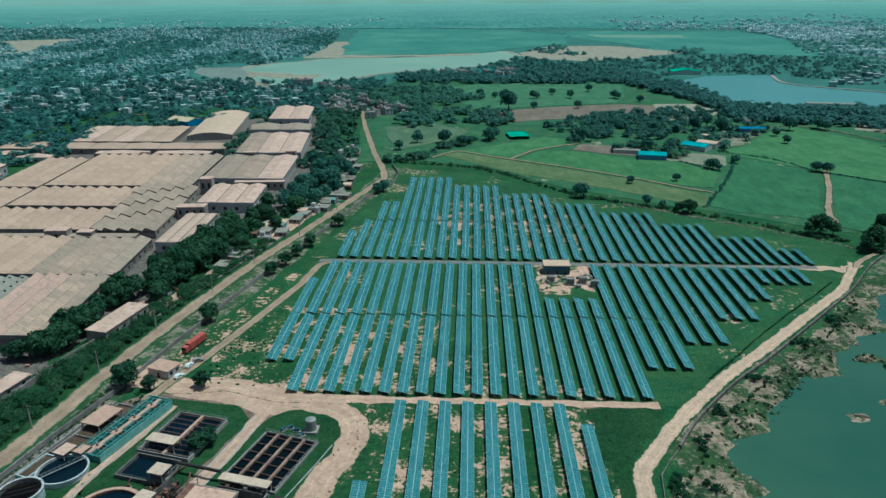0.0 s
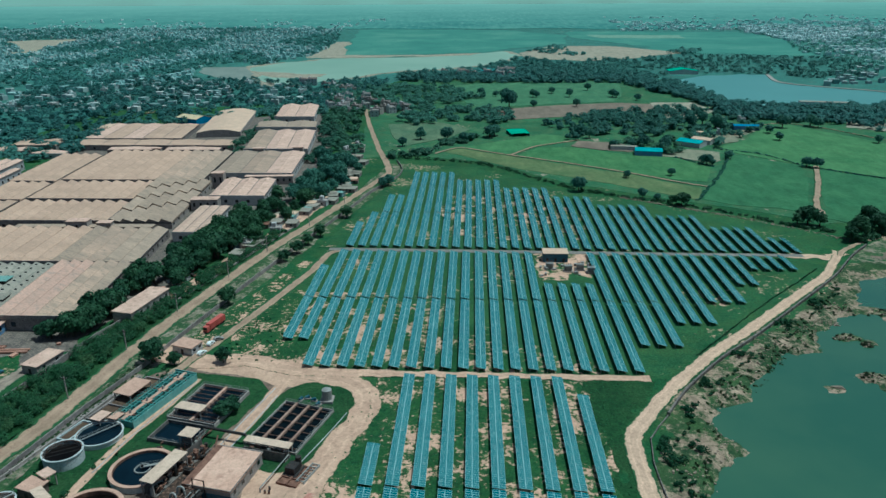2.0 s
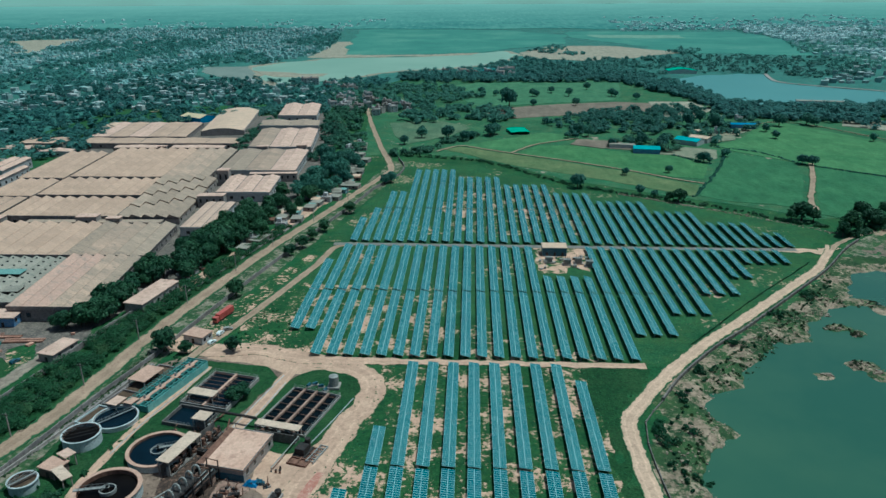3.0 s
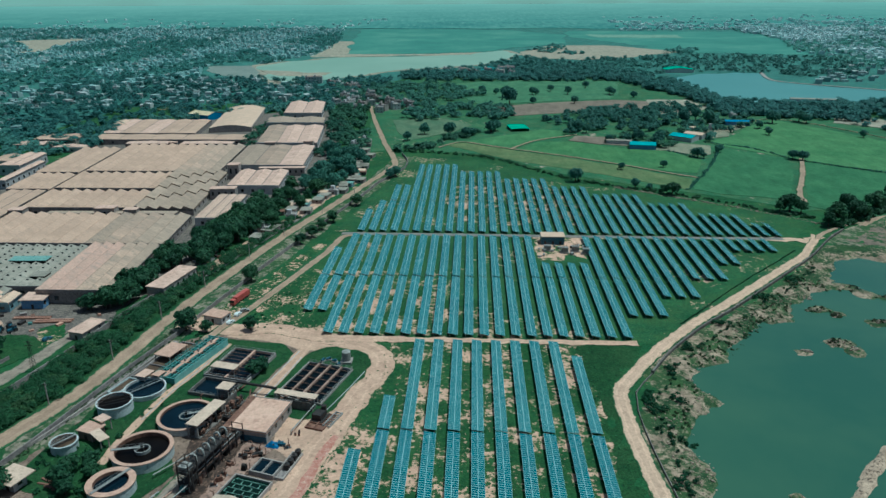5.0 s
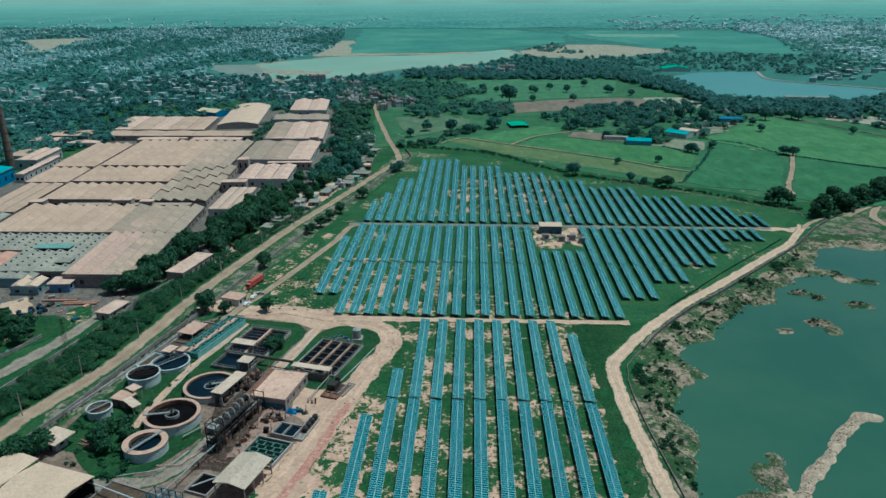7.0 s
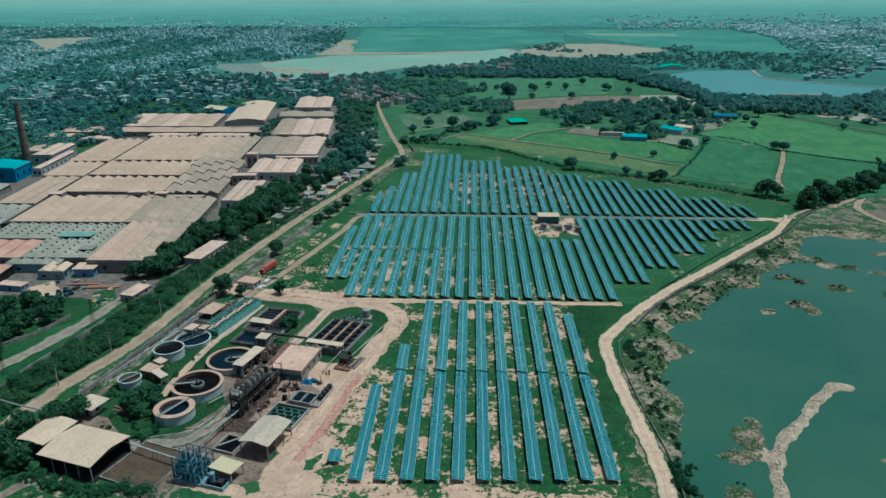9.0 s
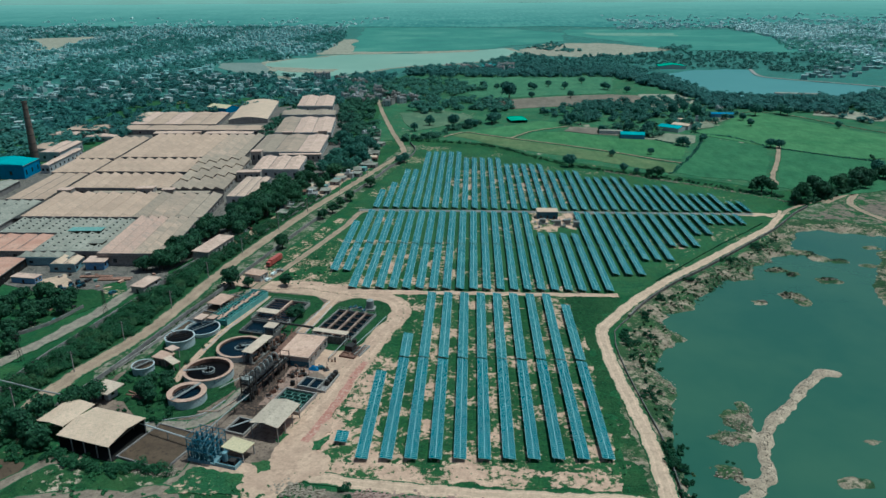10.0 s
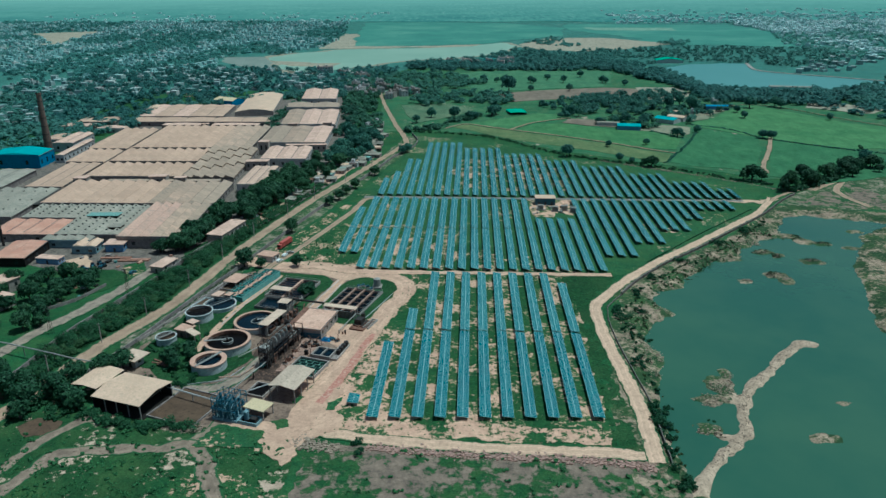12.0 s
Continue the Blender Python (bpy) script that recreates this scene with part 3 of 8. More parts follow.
    while len(out) < count:
        x, y = rng.uniform(min(xs), max(xs)), rng.uniform(min(ys), max(ys))
        if inside(x, y, poly):
            out.append((x, y))
    return out


def edge_distance(px, py, poly):
    """Signed distance to a polygon's edge, below nought inside; for arrays."""
    best = np.full(px.shape, 1e9)
    odd = np.zeros(px.shape, bool)
    for (x1, y1), (x2, y2) in zip(poly, poly[1:] + poly[:1]):
        dx, dy = x2 - x1, y2 - y1
        t = np.clip(((px - x1) * dx + (py - y1) * dy) / (dx * dx + dy * dy), 0, 1)
        best = np.minimum(best, np.hypot(px - x1 - t * dx, py - y1 - t * dy))
        if dy:
            odd ^= ((y1 > py) != (y2 > py)) & (px < dx * (py - y1) / dy + x1)
    return np.where(odd, -best, best)


def line_distance(px, py, pts):
    best = np.full(px.shape, 1e9)
    for (x1, y1), (x2, y2) in zip(pts, pts[1:]):
        dx, dy = x2 - x1, y2 - y1
        t = np.clip(((px - x1) * dx + (py - y1) * dy) / (dx * dx + dy * dy), 0, 1)
        best = np.minimum(best, np.hypot(px - x1 - t * dx, py - y1 - t * dy))
    return best


# ---- ground ----
POND = [(58, 40), (60, 60), (60, 78), (60, 93), (61.5, 111), (69, 132), (67, 151), (74, 167), (86, 174), (78, 190), (84, 199), (95, 203), (99, 213), (110, 224), (119, 237), (124, 243), (135, 241), (140, 256), (149, 262), (158, 272), (168, 277), (177, 298), (188, 314), (201, 319), (221, 311), (250, 303), (234, 292), (218, 280), (206, 258), (194, 239), (187, 220), (173, 181), (168, 159), (185, 140), (240, 110), (260, 30), (150, -40), (70, 0)]
SPIT = [(56, 42), (60.5, 51.6), (64.7, 60.6), (69.3, 67.4), (73.7, 73.2), (78.7, 77.8), (85.9, 85.8), (87.5, 95.7), (92.2, 106.6), (96.9, 114.4), (106.9, 124.9), (118.5, 138.4), (128.4, 149.1), (133, 147.5)]
BAR = [(70.0, 85.0), (75.0, 84.0), (80.0, 81.0)]
ISLETS = [(86.8, 114, 4.5, 7.5), (79, 104.5, 6.5, 5), (90.5, 124, 2.5, 4), (73, 86, 5.5, 4), (125, 103.5, 3.5, 2.2), (110, 83, 2.5, 1.6), (146, 221, 5, 3.2), (149, 214.5, 2.2, 2.5), (129, 213, 2.4, 1.4), (152, 253, 5.5, 4.5), (157, 248, 2.5, 2.5), (173, 239.5, 4.5, 2), (163, 281, 6, 5), (172, 280, 7, 5), (181, 271, 7, 6), (190, 267, 5, 3), (215, 287, 3.5, 2), (202, 260.5, 4.5, 2.5), (129, 242.5, 6, 3)]



def axis(lo, hi, fine_lo, fine_hi, step, grow=1.14):
    out = list(np.arange(fine_lo, fine_hi + 0.1, step))
    s = step
    while out[-1] < hi:
        s *= grow
        out.append(min(hi, out[-1] + s))
    s, low = step, [fine_lo]
    while low[-1] > lo:
        s *= grow
        low.append(max(lo, low[-1] - s))
    return np.array(low[:0:-1] + out)


def land_height(x, y):
    """The height of the land at arrays x, y: flat, with the pond's hollow, spit and islets."""
    wob = np.array([noisy(a, b, 11.0, 4.0) * 3.0 + noisy(a, b, 3.7, 8.0) * 1.6 + noisy(a, b, 1.9, 2.0) * 0.6 if 40 < a < 280 and -60 < b < 350 else 0.0 for a, b in zip(x, y)])
    d = edge_distance(x, y, POND) + wob
    z = np.where(d < 0, np.maximum(-1.5 + d * 0.22, -3.2), np.minimum(-1.5 + d * 0.28, -0.02))
    rise = line_distance(x, y, SPIT) + wob * 0.6
    z = np.maximum(z, np.where(d < 8, -0.6 - np.maximum(rise - 0.6, 0) * 0.62, -9))
    bar = line_distance(x, y, BAR) + wob * 0.7
    z = np.maximum(z, np.where(d < 8, -0.7 - np.maximum(bar - 0.6, 0) * 0.5, -9))
    for cx, cy, rx, ry in ISLETS:
        q = np.hypot((x - cx) / rx, (y - cy) / ry) * min(rx, ry) + wob * 1.1
        z = np.maximum(z, np.where(d < 3, -0.9 - np.maximum(q - min(rx, ry) * 0.55, 0) * 0.35, -9))
    z += np.where((d > 0) & (d < 25) & (x > 40) & (x < 270), np.abs(wob) * 0.12, 0)
    return z


def build_ground():
    gx = axis(-4900, 4900, 40, 250, 1.3)
    gy = axis(-900, 4950, 30, 330, 1.3)
    X, Y = np.meshgrid(gx, gy)
    x, y = X.ravel(), Y.ravel()
    z = land_height(x, y)
    w = len(gx)
    k = np.arange(len(x)).reshape(len(gy), w)
    faces = np.stack([k[:-1, :-1], k[:-1, 1:], k[1:, 1:], k[1:, :-1]], -1).reshape(-1, 4)
    me = bpy.data.meshes.new("ground")
    me.from_pydata(np.stack([x, y, z], 1).tolist(), [], faces.tolist())
    me.materials.append(M["ground"])
    me.materials.append(M["shore"])
    me.materials.append(M["spit_soil"])
    cx, cy = x[faces].mean(1), y[faces].mean(1)
    shore = (edge_distance(cx, cy, POND) < 17) & (cx > 40) & (cx < 290)
    spit = (line_distance(cx, cy, SPIT) < 4.5) & (cy > 52)
    me.polygons.foreach_set("material_index", np.where(spit, 2, shore.astype(np.int32)).astype(np.int32))
    me.polygons.foreach_set("use_smooth", np.ones(len(faces), bool))
    return tagged(new("ground", me), "flat scrub land with weeds, bare earth and muddy pond banks", "ground", kind="structure")


build_ground()
patch("water", [(40, -60), (275, -60), (275, 330), (100, 330), (60, 200), (56, 100), (50, 40)], -1.5, M["pond"], "still dull green water of the large pond", 0.0, 40.0, category="pond", thick=0.2)

# ---- land round the solar yard ----
patch("yard", [(-95, 222), (66, 217), (96, 228), (170, 305), (178, 345), (205, 378), (160, 412), (64, 470), (0, 535), (-52, 548), (-62, 480), (-73, 400), (-78, 352), (-100, 262)], 0.06, M["yard"], "weedy grass with bare patches under solar tables", 1.0, category="yard", fray=0.7)
patch("bare_yard", [(-76, 222), (-30, 219), (20, 220), (10, 250), (-20, 268), (-40, 290), (-84, 292), (-98, 262), (-97, 232)], 0.09, M["yard_bare"], "bare patchy earth under solar tables", 1.5, category="yard", fray=0.7)
patch("bare_yard", [(-14, 376), (20, 366), (60, 368), (72, 400), (50, 452), (6, 486), (-12, 470), (-22, 420)], 0.09, M["yard_bare"], "bare patchy earth among solar tables", 1.5, category="yard")
patch("yard", [(40, 73), (47.5, 73), (47.5, 180), (66, 214), (38, 214), (42, 180)], 0.1, M["lawn"], "strip of thick weeds beside the gravel road", 1.0, 2.0, category="verge", fray=0.7)
patch("bare_yard", [(-60, 78), (46, 74), (47, 180), (64, 213), (-36, 214), (-35, 190), (-48, 148)], 0.06, M["yard_bare"], "bare earth and weeds under the lower solar tables", 1.0, category="yard", fray=0.7)
patch("bare_yard", [(-54, 140), (-44, 158), (-38, 150), (-36, 104), (-24, 88), (46, 81), (46, 75), (-30, 77), (-48, 80), (-60, 86), (-66, 98), (-58, 120)], 0.083, M["yard_sand"], "pale bare earth with few weeds at the plot's corner", 1.0, 3.0, 6.0, category="yard", fray=0.9)
patch("bare_yard", [(-117, 234), (-106, 233), (-92, 290), (-83, 330), (-88, 332), (-104, 282)], 0.095, M["yard_bare"], "weedy rubble strip beside the boundary wall", 0.6, 3.0, 7.0, category="yard", fray=0.6)
patch("bare_yard", [(-84, 352), (-60, 350), (-50, 440), (-44, 530), (-52, 530), (-68, 440)], 0.1, M["yard"], "patchy earth along the tables' end", 0.6, 3.0, 8.0, category="yard", fray=0.6)
patch("hut_yard", [(32, 347), (60, 347), (57, 312), (48, 320), (44, 308), (32, 308)], 0.12, M["yard_sand"], "bare pale earth round the transformer hut", 1.2, 2.0, category="yard", fray=0.7)
patch("waste_ground", [(-185, 20), (-60, 30), (-62, 78), (-92, 80), (-118, 84), (-150, 90), (-168, 80), (-190, 60)], 0.05, M["waste"], "waste ground of weeds and bare earth", 1.0, category="waste ground", fray=0.7)
patch("rubble_ground", [(-58, 30), (58, 30), (57, 64), (40, 67), (-20, 70), (-58, 74)], 0.04, M["rubble_ground"], "dark rubble ground with weeds below the earth road", 1.0, category="waste ground", fray=0.7)
patch("plant_ground", [(-142, 120), (-118, 92), (-90, 78), (-66, 82), (-46, 150), (-38, 200), (-46, 212), (-104, 226), (-118, 214)], 0.07, M["works_ground"], "soiled packed earth of the treatment works", 0.8, category="yard", fray=0.7)
patch("works_yard", [(-66, 100), (-70, 114), (-60, 122), (-57, 136), (-66, 144), (-63, 162), (-48, 166), (-44, 150), (-52, 120), (-58, 98)], 0.115, M["dirt"], "pale packed earth beside the pump house", 0.8, 3.0, 4.0, category="yard", fray=0.8)
patch("works_yard", [(-106, 227), (-46, 213), (-38, 200), (-43, 188), (-54, 208), (-68, 206), (-78, 211), (-102, 217)], 0.112, M["dirt"], "sandy ground before the lawns", 0.6, 3.0, 5.0, category="yard", fray=0.5)
patch("lawn", [(-137, 130), (-136, 120), (-128, 118), (-112, 101), (-99, 112), (-90, 128), (-103, 150), (-110, 168), (-110, 182), (-127, 190), (-133, 160)], 0.14, M["lawn"], "mown green grass round the settling tanks", 0.8, 2.5, category="lawn")
patch("lawn", [(-73, 162), (-53, 160), (-41, 190), (-42, 203), (-52, 210), (-66, 204), (-76, 176)], 0.14, M["lawn"], "rounded green lawn round the aeration basin", 0.5, 2.0, category="lawn", round_off=True)
patch("lawn", [(-112, 166), (-100, 160), (-84, 163), (-72, 203), (-78, 211), (-104, 216), (-109, 205)], 0.14, M["lawn"], "green strip of grass beside the square basin", 0.5, 2.0, category="lawn")
patch("canal_bank", [(-176, 96), (-164, 108), (-140, 186), (-126, 270), (-106, 352), (-96, 388), (-104, 388), (-130, 300), (-155, 235), (-172, 168), (-178, 130)], 0.05, M["lawn"], "overgrown green bank between two roads", 1.0, category="verge")
patch("verge", [(-142, 124), (-136, 124), (-118, 230), (-92, 340), (-70, 440), (-62, 470), (-52, 545), (-66, 548), (-80, 460), (-116, 330), (-136, 222), (-152, 150)], 0.05, M["verge"], "dusty weedy verge along the earth road", 1.0, category="verge", fray=0.7)

# ---- roads ----
strip("road", [(-178, 40), (-166, 86), (-159, 117), (-153, 142), (-142, 175), (-134, 230), (-130, 256), (-121, 299), (-110, 347), (-95, 399), (-80, 455), (-68, 500), (-65, 528), (-84, 613), (-108, 731), (-126, 836)], lambda s: 8.0 - 4.0 * s, 0.22, M["track"], "pale unpaved road running past the works", 0.6)
strip("road", [(-200, 96), (-190, 141), (-182, 163), (-177, 177), (-173, 190), (-170, 206), (-166.5, 222)], 6.6, 0.2, M["concrete_road"], "broken pale concrete road behind the wall", 0.8)
strip("road", [(-150, 252), (-135, 300), (-122, 348), (-108, 395), (-98, 440)], 6.0, 0.2, M["dirt"], "dusty lane beside the drain and huts", 0.8)
strip("road", [(-112, 214), (-103, 240), (-95, 266), (-88, 291), (-81, 317), (-76, 343), (-64, 350)], 4.2, 0.22, M["track"], "narrow worn service track beside the tables", 0.3)
strip("road", [(-78, 349), (0, 347.5), (90, 345.5), (172, 344.5)], 3.6, 0.24, M["asphalt"], "narrow grey service road between the tables", 0.2)
strip("road", [(160, 344.5), (172, 344), (184, 342), (194, 350)], 7.0, 0.20, M["pale_dirt"], "pale earth turning place at the end of the service road", 1.5)
strip("road", [(-126, 231), (-104, 224), (-86, 225), (-67, 219), (-49, 217), (0, 216.5), (64, 215.5)], lambda s: 11.0 - 7.5 * min(1, s * 1.8), 0.2, M["dirt"], "sandy cross road before the solar tables", 0.7)
strip("road", [(-62, 217), (-46, 211), (-37.5, 203), (-37, 191), (-42, 175), (-46, 158), (-50, 140), (-55, 120), (-60, 102), (-64, 82)], 8.0, 0.19, M["dirt"], "sandy road bending round the works", 0.8)
strip("red_strip", [(-46, 149), (-47.3, 144), (-49.7, 132.8), (-52, 121), (-54.2, 111), (-56.2, 103), (-58.4, 96)], 2.6, 0.29, M["red_dirt"], "strip of red brick dust along the road", 0.5)
patch("verge", [(-93, 70), (-91.5, 80.5), (-87.6, 82.5), (-81, 80.5), (-73.5, 79), (-71.5, 70)], 0.295, M["yard"], "rough green weeds below the blue tower", 0.8, 1.5, 9.0, category="verge", fray=0.8)
patch("verge", [(-72.5, 84), (-69, 87), (-66.5, 86), (-65.5, 81.5), (-69, 80)], 0.297, M["yard"], "clump of weeds beside the sandy road", 0.6, 1.0, 10.0, category="verge", fray=0.6)
patch("verge", [(-56, 96), (-51, 100), (-50, 98), (-52.5, 92.5), (-55, 92)], 0.297, M["yard"], "clump of weeds at the road's edge", 0.6, 1.0, 11.0, category="verge", fray=0.6)
strip("road", [(-62, 81), (-56, 79.5), (-48, 78), (-30, 74.5), (-11, 73), (6, 71.8), (24, 71.2), (38, 70.6), (53, 69)], 5.0, 0.24, M["pale_dirt"], "pale earth road along the plot's lower edge", 0.6)
strip("road", [(51.5, 66), (52.3, 84), (52.8, 101), (51.4, 120), (49.7, 145), (49.4, 165), (51, 180), (59.6, 194), (70, 209), (90, 233), (109, 252), (136, 280), (157, 302), (173, 319), (182, 333), (190, 345)], lambda s: 5.2 - 1.2 * max(0, s - 0.4), 0.3, M["pale_dirt"], "pale gravel road on top of the pond's bank", 0.35)
strip("road", [(189, 343), (198, 354), (212, 366), (230, 376)], 3.0, 0.24, M["track"], "weedy track along the bank", 0.6)
patch("soil_patch", [(-157, 79), (-152, 83.5), (-144, 82.5), (-141, 77), (-150, 72.5)], 0.11, M["sludge"], "dark brown bare soil among bushes", 0.8, 2.0, 15.0, category="waste ground", fray=0.6)
strip("track", [(-150, 28), (-142, 47), (-138, 57), (-133.5, 65), (-120, 68), (-104, 69), (-96, 71), (-90.5, 67), (-85, 58), (-79, 46), (-75, 30)], 4.8, 0.16, M["mud_track"], "rutted earth track over the waste ground", 1.1)
strip("track", [(-156, 40), (-148.5, 57), (-145, 69), (-141, 77), (-135, 84), (-128, 85)], 4.2, 0.13, M["mud_track"], "earth track climbing beside the bushes", 0.9)
strip("track", [(-96, 71), (-91, 77), (-89.5, 84), (-91, 92)], 4.0, 0.15, M["mud_track"], "muddy lane beside the sludge bed", 0.8)
patch("turning_place", [(-62, 106), (-53, 109), (-52, 94), (-49, 80), (-59, 75), (-63, 62), (-70, 66), (-78, 74), (-90, 78), (-84, 86), (-72, 84), (-66, 92)], 0.275, M["dirt"], "wide bare earth where the tracks meet", 1.6, 2.5, category="yard", fray=0.7)
patch("sand_patch", [(-104, 53), (-90, 58.5), (-74, 55), (-63, 50), (-70, 44), (-92, 45)], 0.12, M["yard_bare"], "bare sandy patch in the weeds", 2.2, 3.0, category="waste ground", fray=0.7)
patch("factory_yard", [(-240, 222), (-218, 236), (-165, 244), (-158, 236), (-172, 218), (-181, 200), (-192, 208), (-214, 214)], 0.12, M["apron"], "soiled yard before the factory", 1.5, 3.0, category="yard", fray=0.7)
patch("lawn", [(-207, 211), (-195, 217), (-183, 215.5), (-174, 206), (-176, 197), (-183, 188), (-190, 178), (-206, 188)], 0.17, M["lawn"], "patch of lawn before the factory yard", 0.8, 2.0, 12.0, category="lawn", fray=0.6)
patch("factory_yard", [(-222, 226), (-212, 236), (-200, 221), (-207, 214)], 0.19, M["pale_dirt"], "pale bare ground in the factory yard", 0.8, 2.0, 13.0, category="yard", fray=0.6)
patch("factory_yard", [(-186, 222), (-177, 229), (-170, 214), (-176, 206), (-181, 214)], 0.19, M["yard_bare"], "pale rubble ground in the factory yard", 0.8, 2.0, 14.0, category="yard", fray=0.6)
patch("factory_yard", [(-196, 176), (-186, 178), (-180, 200), (-186, 206), (-196, 196)], 0.14, M["waste"], "rough weedy ground by the concrete road", 1.2, 3.0, category="yard")
strip("path", [(-120, 102), (-108, 104), (-97, 106), (-90.5, 115), (-87, 128)], 5.0, 0.19, M["concrete_road"], "paved lane through the treatment works", 0.2)
strip("path", [(-115, 132), (-114.5, 142), (-113.5, 152), (-110.5, 172), (-105, 192), (-100.5, 211)], 2.6, 0.195, M["dirt"], "earth footpath across the lawn past the tanks", 0.25)
strip("path", [(-78, 170), (-73, 188), (-68, 212)], 4.0, 0.19, M["dirt"], "earth lane between two lawns", 0.3)

strip("track", [(228, 370), (238, 380), (252, 391), (258, 392), (248, 378), (243, 366), (244, 350), (248, 332)], 5.0, 0.22, M["track"], "pale dirt track curving along the far bank", 0.5)
patch("verge", [(194, 338), (202, 352), (214, 364), (232, 376), (262, 402), (300, 410), (300, 322), (262, 319), (240, 327), (214, 333), (200, 334)], 0.075, M["verge"], "dusty weedy ground above the pond's far bank", 1.2, 3.0, 17.0, category="verge", fray=0.7)
patch("bare_yard", [(208, 344), (218, 354), (238, 372), (262, 390), (270, 364), (266, 330), (250, 322), (232, 330), (214, 336)], 0.09, M["rubble_ground"], "brown rubble ground on the far bank", 1.5, 3.0, 9.0, category="yard", fray=0.8)
# ---- walls and fences ----
def wall_run(name, pts, height, thick, material, label, step=6.0, z0=-0.3):
    """A free-standing wall along a line, with piers."""
    line = smooth_line(pts, step)
    base = thing(name, pose(0, 0, 0), label, "wall", kind="structure")
    for a, b in zip(line, line[1:]):
        d = (b - a).normalized()
        s = Vector((d.y, -d.x)) * thick / 2
        g = Geo()
        h = height * (1 + 0.04 * noisy(a.x, a.y, 9.0, 3))
        g.slab([(a - s).to_tuple(), (b - s).to_tuple(), (b + s).to_tuple(), (a + s).to_tuple()][::-1], z0, h)
        part("wall_panel", g, material, base)
        q = d * 0.25
        s2 = s * 1.8
        part("pier", Geo().slab([(a - s2 - q).to_tuple(), (a - s2 + q).to_tuple(), (a + s2 + q).to_tuple(), (a + s2 - q).to_tuple()][::-1], z0, h + 0.15), material, base)
    return base


wall_run("boundary_wall", [(-153, 100), (-147.5, 120), (-142, 139), (-137.5, 161), (-131.5, 190), (-124, 218), (-121.5, 232), (-117.5, 252.6), (-112.8, 274), (-109.2, 293), (-98.7, 339), (-87, 388), (-76.7, 429.4), (-70, 461), (-63.5, 479), (-56.3, 500.6), (-54.1, 523), (-58, 542), (-61.6, 555)], 2.0, 0.3, M["old_concrete"], "long weathered grey boundary wall beside the road", 8.0)
wall_run("boundary_wall", [(-149.5, 114), (-145.8, 126.4), (-143, 136.6), (-139.3, 147.5), (-134.6, 163.6), (-131.2, 176), (-126.8, 193), (-122, 211)], 1.1, 0.4, M["concrete"], "low pale concrete wall inside the works", 8.0)
patch("paving", [(-151.5, 114), (-147.8, 127), (-141.5, 150), (-136, 168), (-131, 189), (-123.5, 213), (-121.5, 212), (-126.2, 193), (-130.6, 176), (-134, 163.6), (-138.8, 147), (-142.6, 136), (-145.4, 126), (-149, 114)], 0.16, M["old_concrete"], "grey concrete strip between two walls", 0.1, 2.0, category="paving")
wall_run("boundary_wall", [(-178, 92), (-175, 120), (-174, 142), (-167, 172), (-159, 208), (-153, 242), (-146, 262)], 2.6, 0.35, M["old_concrete"], "tall dark boundary wall along the concrete road", 8.0)
wall_run("bank_wall", [(56, 64), (56.6, 84), (57, 101), (55.6, 120), (53.9, 145), (53.8, 166), (55.6, 178), (64.4, 191.5)], 0.7, 0.3, M["dirty_concrete"], "low grey parapet wall along the bank road", 7.0, -2.0)
wall_run("bank_wall", [(64.4, 191.5), (74.4, 207.2), (93.9, 230.4), (111.9, 247.9), (138.4, 275.9), (153.5, 292), (175.5, 316), (197, 344), (211.9, 360)], 1.5, 0.6, M["dirty_concrete"], "tall dark retaining wall along the bank road", 7.0, -2.0)
wall_run("drain_wall", [(-143, 252), (-130, 296), (-117, 345), (-104, 392)], 0.8, 0.5, M["concrete"], "low concrete edge of the drain", 8.0)

def utility_pole(x, y, yaw, h=9.0):
    t = thing("utility_pole", pose(x, y, 0, 0, 0, yaw), "weathered concrete utility pole with cross arm", "pole", "utility poles")
    part("shaft", Geo().box(-0.16, 0.16, -0.14, 0.14, -0.3, h), M["concrete"], t)
    part("cross_arm", Geo().box(-1.1, 1.1, -0.2, -0.06, h - 0.7, h - 0.5), M["dark_steel"], t)
    for k in (-1.0, 0.0, 1.0):
        part("insulator", Geo().tube((k, -0.13, h - 0.5), (k, -0.13, h - 0.2), 0.08, 0.05, 6), M["white_wall"], t)


def wire(a, b, sag=0.8):
    g, prev = Geo(), None
    for i in range(13):
        f = i / 12
        p = (a[0] + (b[0] - a[0]) * f, a[1] + (b[1] - a[1]) * f, a[2] + (b[2] - a[2]) * f - sag * 4 * f * (1 - f))
        if prev:
            g.tube(prev, p, 0.02, 0.02, 4, False)
        prev = p
    tagged(part("overhead_wire", g, M["dark_steel"]), "thin sagging overhead wire between poles", "wire")


POLES = [(-163.5, 112), (-156, 138), (-148.5, 164), (-141, 196), (-136.5, 232), (-130, 268), (-120, 308), (-110.5, 344), (-97, 388), (-84, 436)]
for (x, y), (x2, y2) in zip(POLES, POLES[1:] + [(-70, 490)]):
    utility_pole(x, y, -math.degrees(math.atan2(x2 - x, y2 - y)))
for (x, y), (x2, y2) in zip(POLES, POLES[1:]):
    for k in (-0.9, 0.9):
        wire((x + k, y, 8.8), (x2 + k, y2, 8.8))


